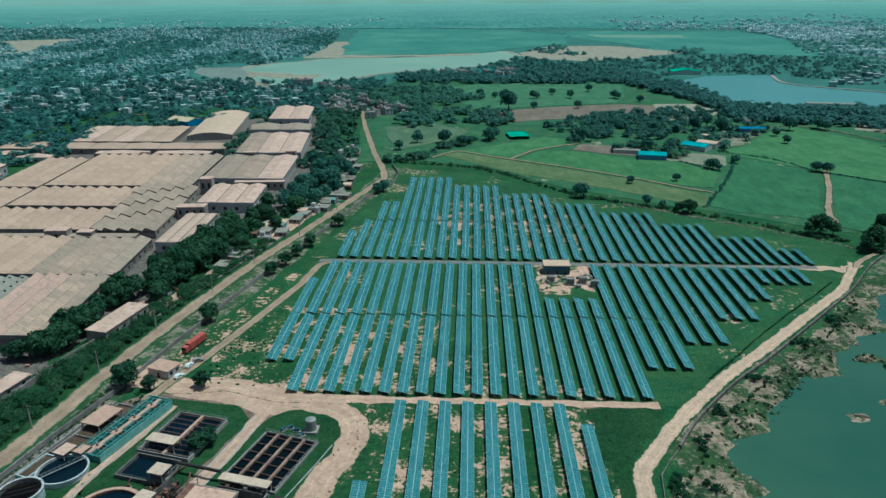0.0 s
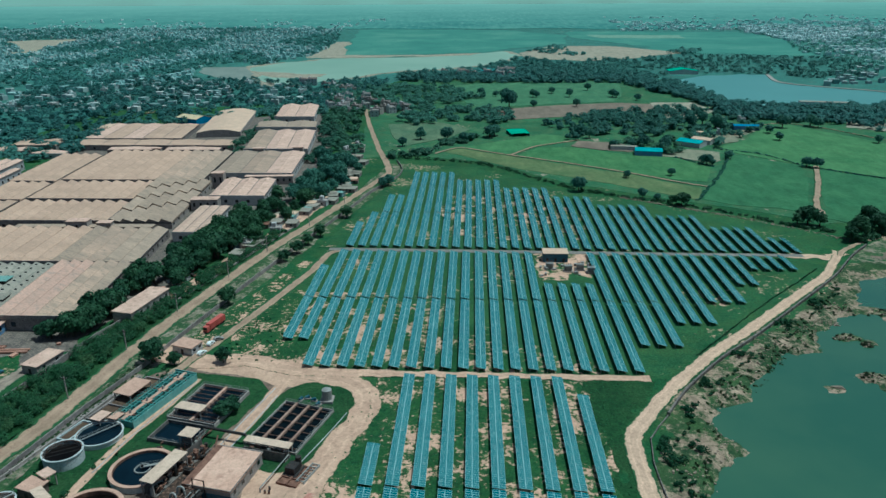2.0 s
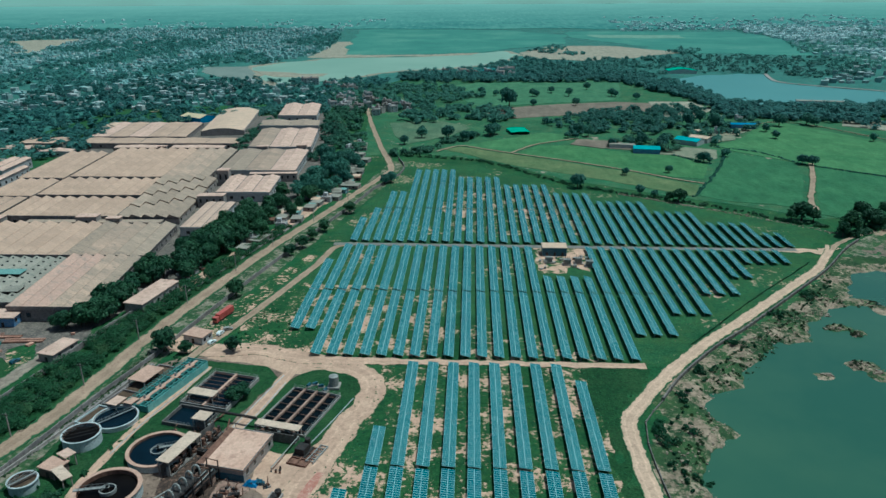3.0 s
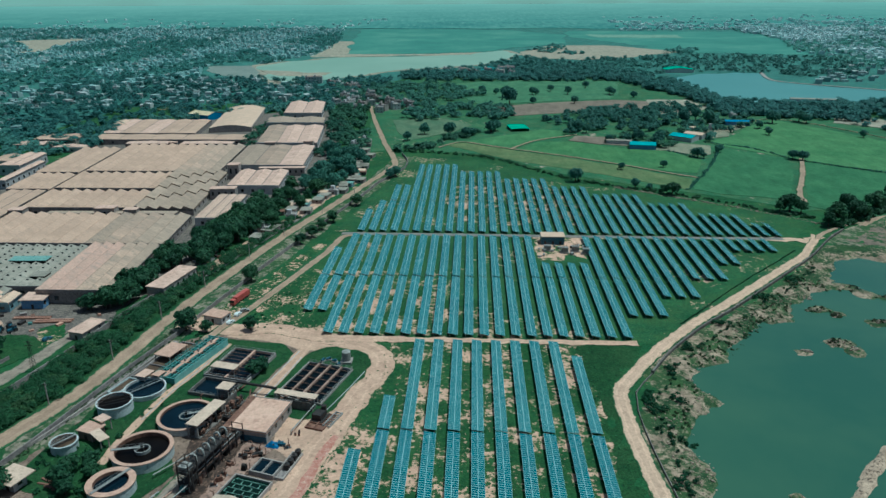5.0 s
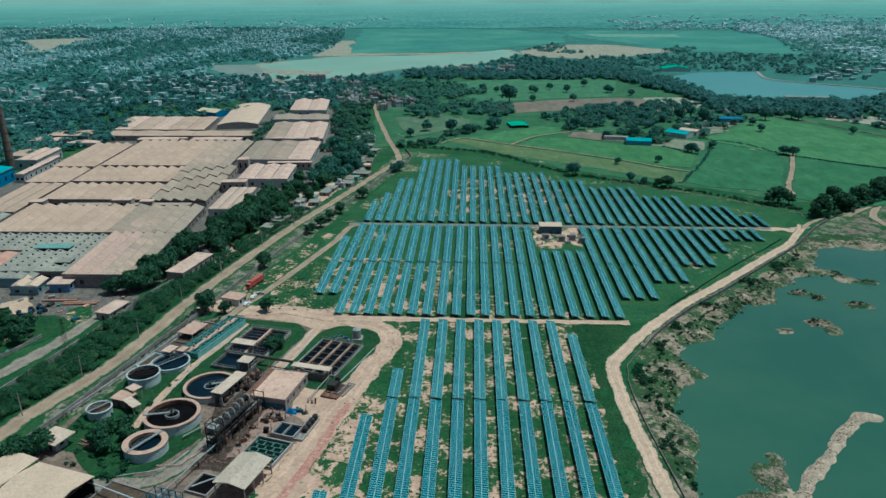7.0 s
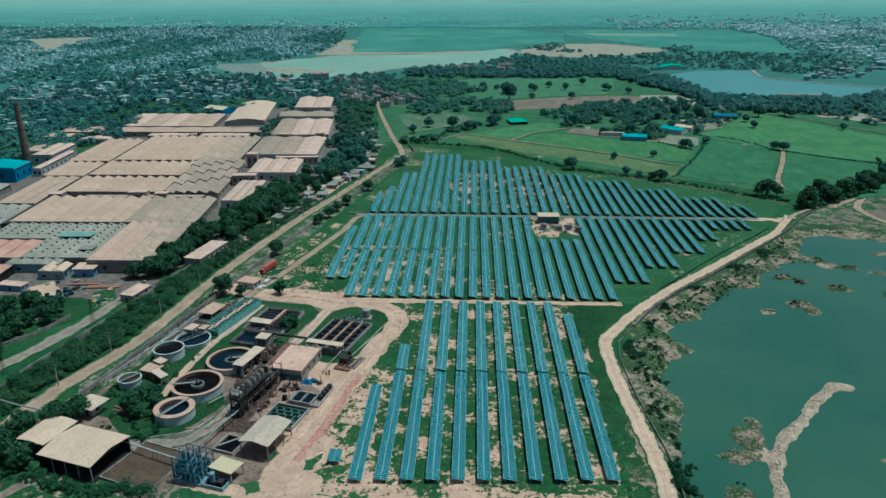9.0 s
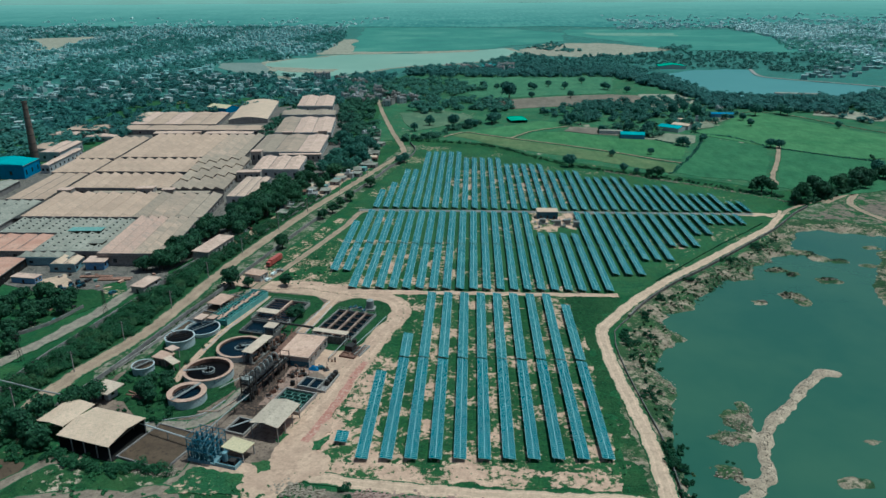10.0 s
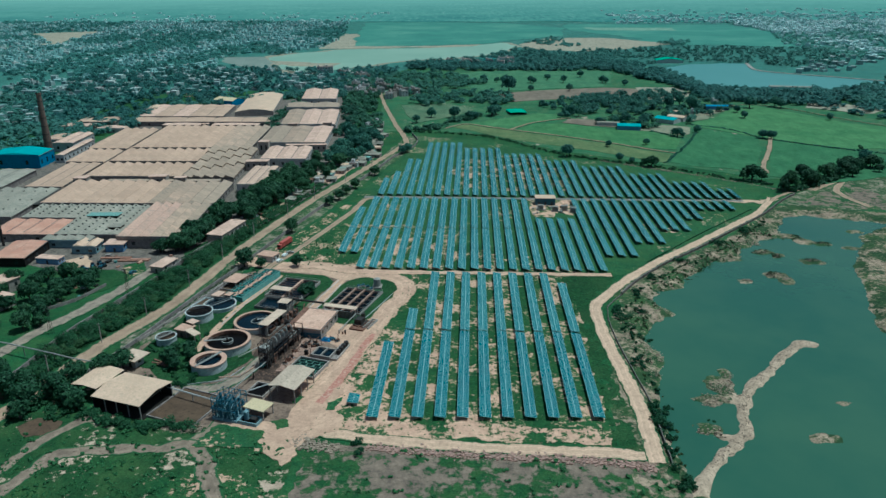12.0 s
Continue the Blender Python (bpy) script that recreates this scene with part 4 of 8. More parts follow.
def lattice_tower(x, y, h):
    t = thing("lattice_tower", pose(x, y, 0), "slim steel lattice tower beside the road", "tower")
    for sx in (-1, 1):
        for sy in (-1, 1):
            part("leg", Geo().tube((sx * 0.8, sy * 0.8, -0.2), (sx * 0.25, sy * 0.25, h), 0.07, 0.05, 5), M["dark_steel"], t)
    n = int(h / 1.5)
    for k in range(n):
        z0, z1 = h * k / n, h * (k + 1) / n
        r0, r1 = 0.8 - 0.55 * z0 / h, 0.8 - 0.55 * z1 / h
        for sx, sy, tx, ty in ((-1, -1, 1, -1), (1, -1, 1, 1), (1, 1, -1, 1), (-1, 1, -1, -1)):
            part("brace", Geo().tube((sx * r0, sy * r0, z0), (tx * r1, ty * r1, z1), 0.035, 0.035, 4, False), M["dark_steel"], t)
    for z in (h - 0.6, h - 2.0):
        part("cross_arm", Geo().box(-1.6, 1.6, -0.07, 0.07, z, z + 0.14), M["dark_steel"], t)


lattice_tower(-167.0, 187, 13.0)
lattice_tower(-181.5, 146, 12.0)

# ---- solar tables ----


def module_geo(n):
    """Two rows of n upright modules, each a raised slab with a gap round it."""
    g = Geo()
    for i in range(n):
        for lo, hi in ((-1.93, -0.07), (0.07, 1.93)):
            g.box(lo, hi, i + 0.06, i + 0.95, 0.03, 0.045, False)
    return g


TABLES = {}


def solar_table(n, lean, near=False):
    """A tilted table of 2 x n modules on posts, built once for each length."""
    if (n, lean, near) in TABLES:
        return TABLES[n, lean, near], True
    TILT = radians(lean)
    t = thing("solar_table", pose(0, 0, 0), "long tilted solar table with blue-teal glass modules on steel posts", "solar panel", "solar tables")
    tilt = Matrix.Translation((0, 0, 1.6)) @ Matrix.Rotation(TILT, 4, "Y")
    layers = (("module_glass", module_geo(n), M["panel"], "blue-teal glass modules"), ("table_frame", Geo().box(-1.99, 1.99, 0, n, -0.06, 0.03), M["aluminium"], "pale aluminium frame"))
    for name, g, mat, label in layers[near:]:
        g.v = [tuple(tilt @ Vector(p)) for p in g.v]
        ob = part(name, g, mat, t, label)
        if name == "module_glass":
            ob["kind"] = "stuff"
    for side, top in ((-1.3, 1.6 + 1.3 * math.tan(TILT)), (1.3, 1.6 - 1.3 * math.tan(TILT))):
        me = Geo().box(-0.06, 0.06, -0.06, 0.06, -0.2, top - 0.06).mesh("post", M["steel"])
        for k in range(max(2, n // 14)):
            p = part("post", me, M["steel"], t)
            p.location = (side, 0.6 + (n - 1.2) * k / (max(2, n // 14) - 1), 0)
    TABLES[n, lean, near] = t
    return t, False


def split_modules(t, n, lean):
    """Single modules, sharing one mesh, in place of the joined array of a near table."""
    tilt = Matrix.Translation((0, 0, 1.6)) @ Matrix.Rotation(radians(lean), 4, "Y")
    me = MODULE.setdefault("mesh", Geo().box(-0.93, 0.93, -0.42, 0.42, 0.03, 0.045, False).mesh("module", M["panel_one"]))
    for i in range(n):
        for x in (-1.0, 1.0):
            ob = part("module", me, None, t)
            ob.matrix_basis = tilt @ Matrix.Translation((x, i + 0.505, 0))


MODULE = {}


def lay_tables(x, y0, cuts, y1, lean=14, near=False):
    """The tables of one row from y0 to y1, broken at the cuts."""
    edges = [y0] + [c for c in cuts if y0 + 3 < c < y1 - 3] + [y1]
    for a, b in zip(edges, edges[1:]):
        n = int(b - a - 0.55)
        close = near and a == y0
        ob, old = solar_table(n, lean, close)
        m = pose(x, a + 0.2, 0, 0, 0, 0)
        if old:
            ob = copy_thing(ob, m)
        else:
            ob.matrix_basis = m
        if close and not old:
            split_modules(ob, n, lean)


for k in range(11):  # lower plot
    top = {0: 141.0, 1: 172.5, 10: 204.0}.get(k, 215.3)
    lay_tables(-38.6 + 7.61 * k, 86.0 + 0.2 * k, [151.4 - 0.1 * k], top - 0.15 * max(0, k - 3), 8, True)
lay_tables(-46.5, 94.5, [], 101.5, 8, True)
steps = [(2, 241.5), (20, 219.6), (3, 238.9), (3, 259.4), (3, 281.2), (2, 301.7), (4, 321.2)]
starts = [y for n, y in steps for _ in range(n)]
for k in range(37):  # middle plot
    x = -75.0 + 6.47 * k + (0.03 * (k - 21) if k > 21 else 0)
    top = 323.5 if k == 0 else 301.5 if 17 <= k <= 20 else 345.6 - 0.018 * (x + 70)
    y0 = starts[k] - (0.012 * (x + 60) if 1 < k < 22 else 0)
    lay_tables(x, y0, [283.0 - 0.012 * (x + 70)], top)
steps = [(1, 393.4), (1, 413.5), (2, 453), (5, 514.2), (5, 493), (5, 471.5), (4, 450), (5, 431), (4, 409.6), (4, 387.6), (2, 369.5)]
ends = [y for n, y in steps for _ in range(n)]
for k in range(38):  # upper plot
    x = -67.2 + 6.42 * k
    lay_tables(x, 351.8 - 0.024 * (x + 67), [414.0 - 0.024 * (x + 58), 474.6], ends[k])

# ---- transformer hut in the solar yard ----
def flat_hut(name, m, w, d, h, wall, roof, label, category="hut", over=0.4, doors=1, windows=2, group=""):
    """A small flat-roofed building with real openings' frames."""
    t = thing(name, m, label, category, group)
    g = Geo().box(-w / 2, w / 2, -d / 2, d / 2, -0.3, h)
    part("wall", g, wall, t)
    part("roof", Geo().box(-w / 2 - over, w / 2 + over, -d / 2 - over, d / 2 + over, h, h + 0.3), roof, t)
    for k in range(doors):
        x = -w / 2 + w * (k + 0.5) / max(1, doors)
        part("door", Geo().box(x - 0.6, x + 0.6, -d / 2 - 0.06, -d / 2 + 0.02, 0, min(2.2, h - 0.3)), M["dark_steel"], t)
    for k in range(windows):
        y = -d / 2 + d * (k + 0.5) / max(1, windows)
        wdw = part("window", Geo().box(w / 2 - 0.02, w / 2 + 0.06, y - 0.7, y + 0.7, h * 0.4, h * 0.75), M["dark_glass"], t)
        part("sill", Geo().box(w / 2, w / 2 + 0.16, y - 0.85, y + 0.85, h * 0.4 - 0.1, h * 0.4), M["concrete"], wdw)
    return t


flat_hut("transformer_hut", pose(42, 336, 0), 12.4, 7.6, 4.6, M["blue_steel"], M["cream_roof"], "blue walled transformer hut with pale flat roof", over=0.3, doors=3)


def transformer(x, y):
    t = thing("transformer", pose(x, y, 0) @ Matrix.Scale(1.6, 4), "grey outdoor transformer on a concrete plinth", "transformer")
    part("plinth", Geo().box(-1.5, 1.5, -1.2, 1.2, -0.2, 0.4), M["concrete"], t)
    part("tank", Geo().box(-1.1, 1.1, -0.7, 0.7, 0.4, 2.1), M["steel"], t)
    for k in range(5):
        part("radiator_fin", Geo().box(-0.9 + 0.4 * k, -0.75 + 0.4 * k, -1.0, -0.7, 0.6, 1.9), M["steel"], t)
    for k in (-0.6, 0, 0.6):
        part("bushing", Geo().tube((k, 0, 2.1), (k, 0, 2.9), 0.12, 0.06, 6), M["rust"], t)


for p in ((38, 323), (53, 322), (58, 318), (47, 320)):
    transformer(*p)

# ---- treatment works ----
def round_tank(x, y, r, h, liquid, bridge=0.6, rim=0.7, well=True, yaw=0.0, drop=0.9, spokes=0, wall="tank_paint", edge="rim"):
    t = thing("settling_tank", pose(x, y, 0, 0, 0, yaw), "round concrete settling tank with pinkish rim and scraper bridge", "tank", "settling tanks")
    part("tank_wall", Geo().ring(r - 0.45, r, -0.3, h - 0.25), M[wall], t)
    part("tank_floor", Geo().disc(r - 0.4, h - 3.2 if h > 3.4 else 0.2), M["old_concrete"], t)
    part("liquid", Geo().disc(r - 0.44, h - drop), liquid, t, "dark still effluent")
    part("rim", Geo().ring(r - 0.45 - rim, r + 0.25, h - 0.25, h), M[edge], t)
    part("launder", Geo().ring(r - 0.5 - rim - 0.1, r - 0.45 - rim, h - drop - 0.2, h - 0.1), M["rust"], t)
    if bridge:
        b = part("bridge_deck", Geo().box(-r, 0.6 if well else r, -bridge / 2, bridge / 2, h + 0.1, h + 0.25), M["steel"], t, "grey walkway bridge")
        for s in (-1, 1):
            g = Geo().box(-r, 0.6 if well else r, s * bridge / 2 - 0.03, s * bridge / 2 + 0.03, h + 1.1, h + 1.16)
            for k in range(6):
                g.box(-r + k * r / 5.5 - 0.03, -r + k * r / 5.5 + 0.03, s * bridge / 2 - 0.03, s * bridge / 2 + 0.03, h + 0.2, h + 1.1)
            part("handrail", g, M["steel"], b)
    if well:
        part("feed_well", Geo().ring(r * 0.22, r * 0.26, h - drop - 0.6, h - 0.35, 24), M["steel"], t)
        part("drive_unit", Geo().tube((0, 0, h - drop - 0.3), (0, 0, h + 0.9), 0.5, 0.4, 10), M["dark_steel"], t)
    for k in range(spokes):
        yk = -r * 0.5 + r * (k + 0.5) / spokes
        part("beam", Geo().box(-math.sqrt(r * r - yk * yk), math.sqrt(r * r - yk * yk), yk - 0.11, yk + 0.11, h - 0.1, h + 0.1), M["dark_steel"], t)


round_tank(-103.3, 136.2, 9.0, 3.6, M["black_effluent"], 1.0, 0.5, yaw=12, drop=1.4)
round_tank(-105.4, 119.9, 6.6, 3.6, M["effluent"], 0.9, 1.25, False, yaw=62, drop=1.1)
round_tank(-97.3, 156.4, 9.2, 2.4, M["effluent"], 1.0, 0.4, yaw=200, drop=0.8)
round_tank(-123.8, 161.6, 5.7, 4.0, M["black_effluent"], 0, -0.15, False, drop=1.4, spokes=3, yaw=28, edge="tank_paint")
round_tank(-118.9, 174.0, 7.0, 1.9, M["effluent"], 0.5, -0.2, False, yaw=50, drop=0.7, edge="tank_paint")
round_tank(-129.7, 139.5, 4.0, 3.2, M["sludge"], 0.7, -0.15, False, yaw=55, drop=1.0, spokes=2, edge="tank_paint")


def basin(name, m, w, d, h, liquid, label, wall="dirty_concrete", cells=(1, 1), beams=0, beam_mat="rim", walk=0.5, drop=0.8, thin_mat="soot_and_shade"):
    """A rectangular open basin with dividing walls, walkways and beams."""
    t = thing(name, m, label, "basin")
    for x0, x1, y0, y1 in ((-w / 2, w / 2, -d / 2, -d / 2 + 0.4), (-w / 2, w / 2, d / 2 - 0.4, d / 2), (-w / 2, -w / 2 + 0.4, -d / 2 + 0.4, d / 2 - 0.4), (w / 2 - 0.4, w / 2, -d / 2 + 0.4, d / 2 - 0.4)):
        part("basin_wall", Geo().box(x0, x1, y0, y1, -0.3, h), M[wall], t)
    part("liquid", Geo().box(-w / 2 + 0.38, w / 2 - 0.38, -d / 2 + 0.38, d / 2 - 0.38, h - drop - 0.2, h - drop), liquid, t, "dark effluent")
    for k in range(1, cells[0]):
        x = -w / 2 + w * k / cells[0]
        part("walkway", Geo().box(x - walk / 2, x + walk / 2, -d / 2, d / 2, h - drop - 0.3, h + 0.12), M[beam_mat], t)
    for k in range(1, cells[1]):
        y = -d / 2 + d * k / cells[1]
        part("cross_wall", Geo().box(-w / 2 + 0.4, w / 2 - 0.4, y - walk / 2, y + walk / 2, h - drop - 0.3, h + 0.05), M[beam_mat], t)
    for k in range(beams):
        y = -d / 2 + d * (k + 0.5) / beams
        part("beam", Geo().box(-w / 2 + 0.2, w / 2 - 0.2, y - 0.1, y + 0.1, h - 0.3, h - 0.08), M[thin_mat], t)
    return t


def slab_canopy(m, w, d, h, label, roof="flat_roof", legs=True):
    t = thing("canopy", m, label, "canopy", "flat canopies")
    part("roof", Geo().box(-w / 2, w / 2, -d / 2, d / 2, h, h + 0.25), M[roof], t)
    if legs:
        for sx in (-1, 1):
            for sy in (-1, 1):
                part("post", Geo().box(sx * (w / 2 - 0.4) - 0.15, sx * (w / 2 - 0.4) + 0.15, sy * (d / 2 - 0.4) - 0.15, sy * (d / 2 - 0.4) + 0.15, -0.2, h), M["concrete"], t)
    return t


YAW = -16.0
basin("aeration_basin", pose(-59.5, 181.3, 0, 0, 0, -17), 18.5, 25.5, 0.95, M["basin_water"], "long open aeration basin with rusty beams and walkways", "concrete", cells=(4, 1), beams=6, beam_mat="brick_dust", walk=0.8, drop=0.6, thin_mat="rust")
slab_canopy(pose(-63, 168, 0, 0, 0, -14), 15.5, 3.2, 3.6, "pale flat canopy over the basin's end", "slab_roof")
basin("square_basin", pose(-90, 192.6, 0, 0, 0, -14), 18, 22, 1.6, M["effluent"], "square open basin with dividing walkway and rusty beams", "concrete", cells=(2, 1), beams=9, walk=0.9, drop=0.9, thin_mat="rust")
slab_canopy(pose(-94, 187, 0, 0, 0, -14), 10.0, 4.2, 3.6, "pale flat canopy on the square basin", "slab_roof")
basin("side_basin", pose(-94.4, 176.0, 0, 0, 0, -14), 15, 11, 1.4, M["effluent"], "dark low basin before the square basin", drop=1.2)
slab_canopy(pose(-88.5, 171, 0, 0, 0, -14), 5.0, 5.0, 4.6, "small square pale canopy", "slab_roof")
basin("brown_basin", pose(-119.6, 195.6, 0, 0, 0, -17.4), 8.6, 29, 1.2, M["sludge"], "long narrow basin of brown water", "old_concrete", (1, 3), 0, "old_concrete", 0.4, 0.6)
basin("brown_basin", pose(-128.0, 176.2, 0, 0, 0, -17.4), 4.6, 11, 1.2, M["sludge"], "narrow channel of brown water by the wall", "tank_paint", drop=0.6)
t = basin("long_basin", pose(-109.6, 195.8, 0, 0, 0, -17.4), 8.8, 32.4, 2.4, M["green_effluent"], "long aqua painted basin with cross channels", "teal_rail", (5, 12), 0, "teal_rail", 0.28, 0.7)
part("centre_walk", Geo().box(-0.6, 0.6, -16, 16, 2.5, 2.7), M["rim"], t, "pinkish central walkway")
for k in range(4):
    part("drive_base", Geo().box(-1.3, 1.3, -13.5 + 8.0 * k, -11 + 8.0 * k, 2.55, 2.8), M["rim"], t)
    part("motor", Geo().tube((0, -12.2 + 8.0 * k, 2.8), (0, -12.2 + 8.0 * k, 4.0), 0.45, 0.35, 10), M["steel"], t)
    part("rotor_beam", Geo().box(-4.0, 4.0, -12.5 + 8.0 * k, -12.2 + 8.0 * k, 2.3, 2.5), M["rust"], t)
for sgn in (-1, 1):
    for k in range(22):
        part("rail_post", Geo().box(sgn * 4.3 - 0.05, sgn * 4.3 + 0.05, -15.7 + 1.5 * k - 0.05, -15.7 + 1.5 * k + 0.05, 2.4, 3.5), M["teal_rail"], t)
    for z in (2.9, 3.45):
        part("rail", Geo().box(sgn * 4.3 - 0.05, sgn * 4.3 + 0.05, -15.8, 15.8, z, z + 0.09), M["teal_rail"], t)
part("side_panel", Geo().box(4.42, 4.6, -16.2, 16.2, -0.2, 2.9), M["aqua_panel"], t, "pale aqua sheet along the basin")
part("side_panel", Geo().box(-4.4, 4.42, 16.22, 16.4, -0.2, 3.1), M["aqua_panel"], t, "pale aqua sheet at the basin's end")
slab_canopy(pose(-122.0, 181.6, 0, 0, 0, -18), 4.2, 5.4, 3.0, "small pale slab on posts by the round tank")
slab_canopy(pose(-119.4, 199.6, 0, 0, 0, -17), 7.4, 10.8, 3.2, "long pinkish slab roof beside the aqua basin", "rim")
slab_canopy(pose(-117.2, 182.2, 0, 0, 0, -18), 3.4, 4.0, 2.7, "small pinkish slab roof beside the basin", "rim")
slab_canopy(pose(-89.3, 153.5, 0, 0, 0, -17), 4.6, 15.5, 5.0, "long pale slab roof across the tank", "slab_roof")
slab_canopy(pose(-119.5, 142.0, 0, 0, 0, -40), 7.5, 3.2, 3.6, "pale slab roof on the lawn", "slab_roof")
slab_canopy(pose(-122.5, 150.5, 0, 0, 0, -30), 4.5, 3.6, 4.2, "small pale slab above the dosing hut")
flat_hut("dosing_hut", pose(-124.5, 146.5, 0, 0, 0, -18), 6.0, 5.0, 3.2, M["brick"], M["rim"], "small brick dosing hut between tanks", windows=1)
flat_hut("pump_house", pose(-71.6, 154.4, 0, 0, 0, -12), 13.0, 18.5, 3.9, M["concrete"], M["terrace_roof"], "square concrete pump house with pale flat roof", "building", 0.35, 2, 4)
t = bpy.data.objects["pump_house"]
part("parapet", Geo().box(-6.85, 6.85, -9.6, -9.3, 4.2, 4.42), M["dirty_concrete"], t)
part("parapet", Geo().box(6.55, 6.85, -9.3, 9.6, 4.2, 4.42), M["dirty_concrete"], t)
part("parapet", Geo().box(-6.85, 6.55, 9.3, 9.6, 4.2, 4.42), M["concrete"], t)
part("painted_band", Geo().box(-6.6, 6.6, -9.36, -9.26, 0.1, 2.4), M["blue_steel"], t, "band of dark blue paint")
part("roof_edge", Geo().box(-8.6, -6.4, -9.4, 9.6, 3.5, 4.3), M["rust"], t, "rusty brown edge strip")
for k in range(5):
    sx = thing("blue_drum", pose(-63.0 + 0.9 * (k % 3), 143.0 + 0.9 * (k // 3), 0.15), "blue plastic drum beside the pump house", "drum", "blue drums")
    part("shell", Geo().tube((0, 0, 0), (0, 0, 1.0), 0.4, 0.4, 12), M["blue_steel"], sx)
    part("lid", Geo().tube((0, 0, 1.0), (0, 0, 1.06), 0.42, 0.42, 12), M["blue_steel"], sx)
t = basin("contact_basin", pose(-67.9, 119.6, 0, 0, 0, -17), 12.6, 13.2, 1.3, M["green_effluent"], "shallow square basin with a labyrinth of baffle walls", "concrete", drop=0.6)
for k in range(6):
    y = -5.0 + 2.0 * k
    part("baffle", Geo().box(-5.2, 5.2, y - 0.06, y + 0.06, 0.5, 0.95), M["green_baffle"], t)
    for i in range(4 if k < 5 else 0):
        x = -5.2 + 2.9 * i + (1.4 if k % 2 else 0.0)
        part("baffle", Geo().box(x - 0.07, x + 0.07, y + 0.07, y + 1.5, 0.5, 1.0), M["green_baffle"], t)
basin("twin_basin", pose(-63.4, 130.8, 0, 0, 0, -17), 8.2, 6.8, 1.6, M["effluent"], "small twin concrete basin", "concrete", (2, 1), 0, "concrete", 0.35, 0.7)
basin("drum_bund", pose(-57.6, 132.6, 0, 0, 0, -14), 3.6, 13.0, 1.0, M["old_concrete"], "low concrete bund holding black drums", "concrete", drop=0.7)
for k in range(4):
    d = thing("storage_drum", pose(-57.6 + 0.62 * k, 131.4 + 2.3 * k, 0.45, 0, 0, YAW), "black upright plastic storage drum", "drum", "storage drums")
    part("shell", Geo().tube((0, 0, -0.2), (0, 0, 1.7), 0.95, 0.95, 14), M["dark_steel"], d)
    part("cap", Geo().tube((0, 0, 1.7), (0, 0, 2.0), 0.6, 0.3, 12), M["dark_steel"], d)
basin("sump", pose(-81.3, 103.6, 0, 0, 0, -18), 7.6, 8.6, 1.0, M["black_effluent"], "dark open sump beside the shed", "concrete", drop=0.65)
patch("soiled_pad", [(-88, 111), (-75, 110), (-72, 118), (-65, 141), (-77, 147), (-80, 168), (-88, 166), (-92, 150), (-91, 130)], 0.16, M["soiled_shaded_ground"], "soiled concrete between basins and rack, darkened for machinery shade", 0.6, 2.5, category="paving", fray=0.7)
t = thing("rack_ladder", pose(-48.6, 157.5, 0.1, 0, 0, -20), "pale steel pipe rack lying beside the skid", "rack")
for sx in (-1.2, 1.2):
    part("stringer", Geo().box(sx - 0.15, sx + 0.15, -4.5, 4.5, 0, 0.8), M["steel"], t)
for k in range(7):
    part("rung", Geo().box(-1.2, 1.2, -4.2 + 1.4 * k, -3.9 + 1.4 * k, 0.4, 0.7), M["steel"], t)
t = thing("compressor_set", pose(-53.0, 158.5, 0.4, 0, 0, -18), "dark compressor set with upright vessel", "machine")
part("bed", Geo().box(-2.2, 2.2, -3, 3, -0.3, 0.5), M["dark_steel"], t)
part("housing", Geo().box(-1.6, 1.6, -2.4, 1.2, 0.5, 2.6), M["dark_steel"], t)
part("vessel", Geo().tube((0.4, 2.2, 0.5), (0.4, 2.2, 3.8), 0.9, 0.9, 12), M["dark_steel"], t)
part("pipe", Geo().tube((-1.2, 1.4, 2.0), (0.4, 2.2, 3.0), 0.2, 0.2, 8), M["rust"], t)
basin("skid_pit", pose(-52.5, 156.5, 0, 0, 0, -18), 6.5, 9.5, 0.8, M["rust"], "rusty equipment skid beside the road", "rust", (2, 3), 0, "rust", 0.4, 0.4)


def plant_row(m, length, count, seed, label):
    """A crowded row of dark pumps, vessels and pipes on a plinth."""
    t = thing("pump_row", m, label, "machine")
    rng = random.Random(seed)
    part("plinth", Geo().box(-1.7, 1.7, -length / 2, length / 2, -0.2, 0.5), M["dirty_concrete"], t)
    for k in range(count):
        y = -length / 2 + length * (k + 0.5) / count
        x = rng.uniform(-0.9, 0.9)
        if k % 2:
            part("casing", Geo().box(x - 0.7, x + 0.7, y - 0.5, y + 0.5, 0.5, rng.uniform(1.4, 2.8)), M[rng.choice(("soot_and_shade", "dark_steel", "rust"))], t)
        else:
            part("vessel", Geo().tube((x, y, 0.5), (x, y, rng.uniform(1.6, 3.2)), 0.6, 0.55, 12), M[rng.choice(("dark_steel", "rust", "steel"))], t)
        part("pipe", Geo().path([(x, y, 1.0), (x + 1.0, y, 1.2), (x + 1.3, y + 0.4, 2.2), (x + 1.3, y + length / count, 2.4)], 0.12, 6), M[rng.choice(("rust", "dark_steel"))], t)
    part("back_wall", Geo().box(-1.9, -1.75, -length / 2, length / 2, -0.2, 3.4), M["dirty_concrete"], t)
    return t


plant_row(pose(-88.6, 153.0, 0, 0, 0, -17), 14.5, 11, 5, "crowded dark pumps and pipes under the slab roof")
plant_row(pose(-84.2, 165.0, 0, 0, 0, -20), 9.0, 7, 6, "rusty pumps and pipes before the small canopy")
plant_row(pose(-88.0, 171.2, 0, 0, 0, 76), 4.6, 4, 7, "dark valves and pipes under the square canopy")
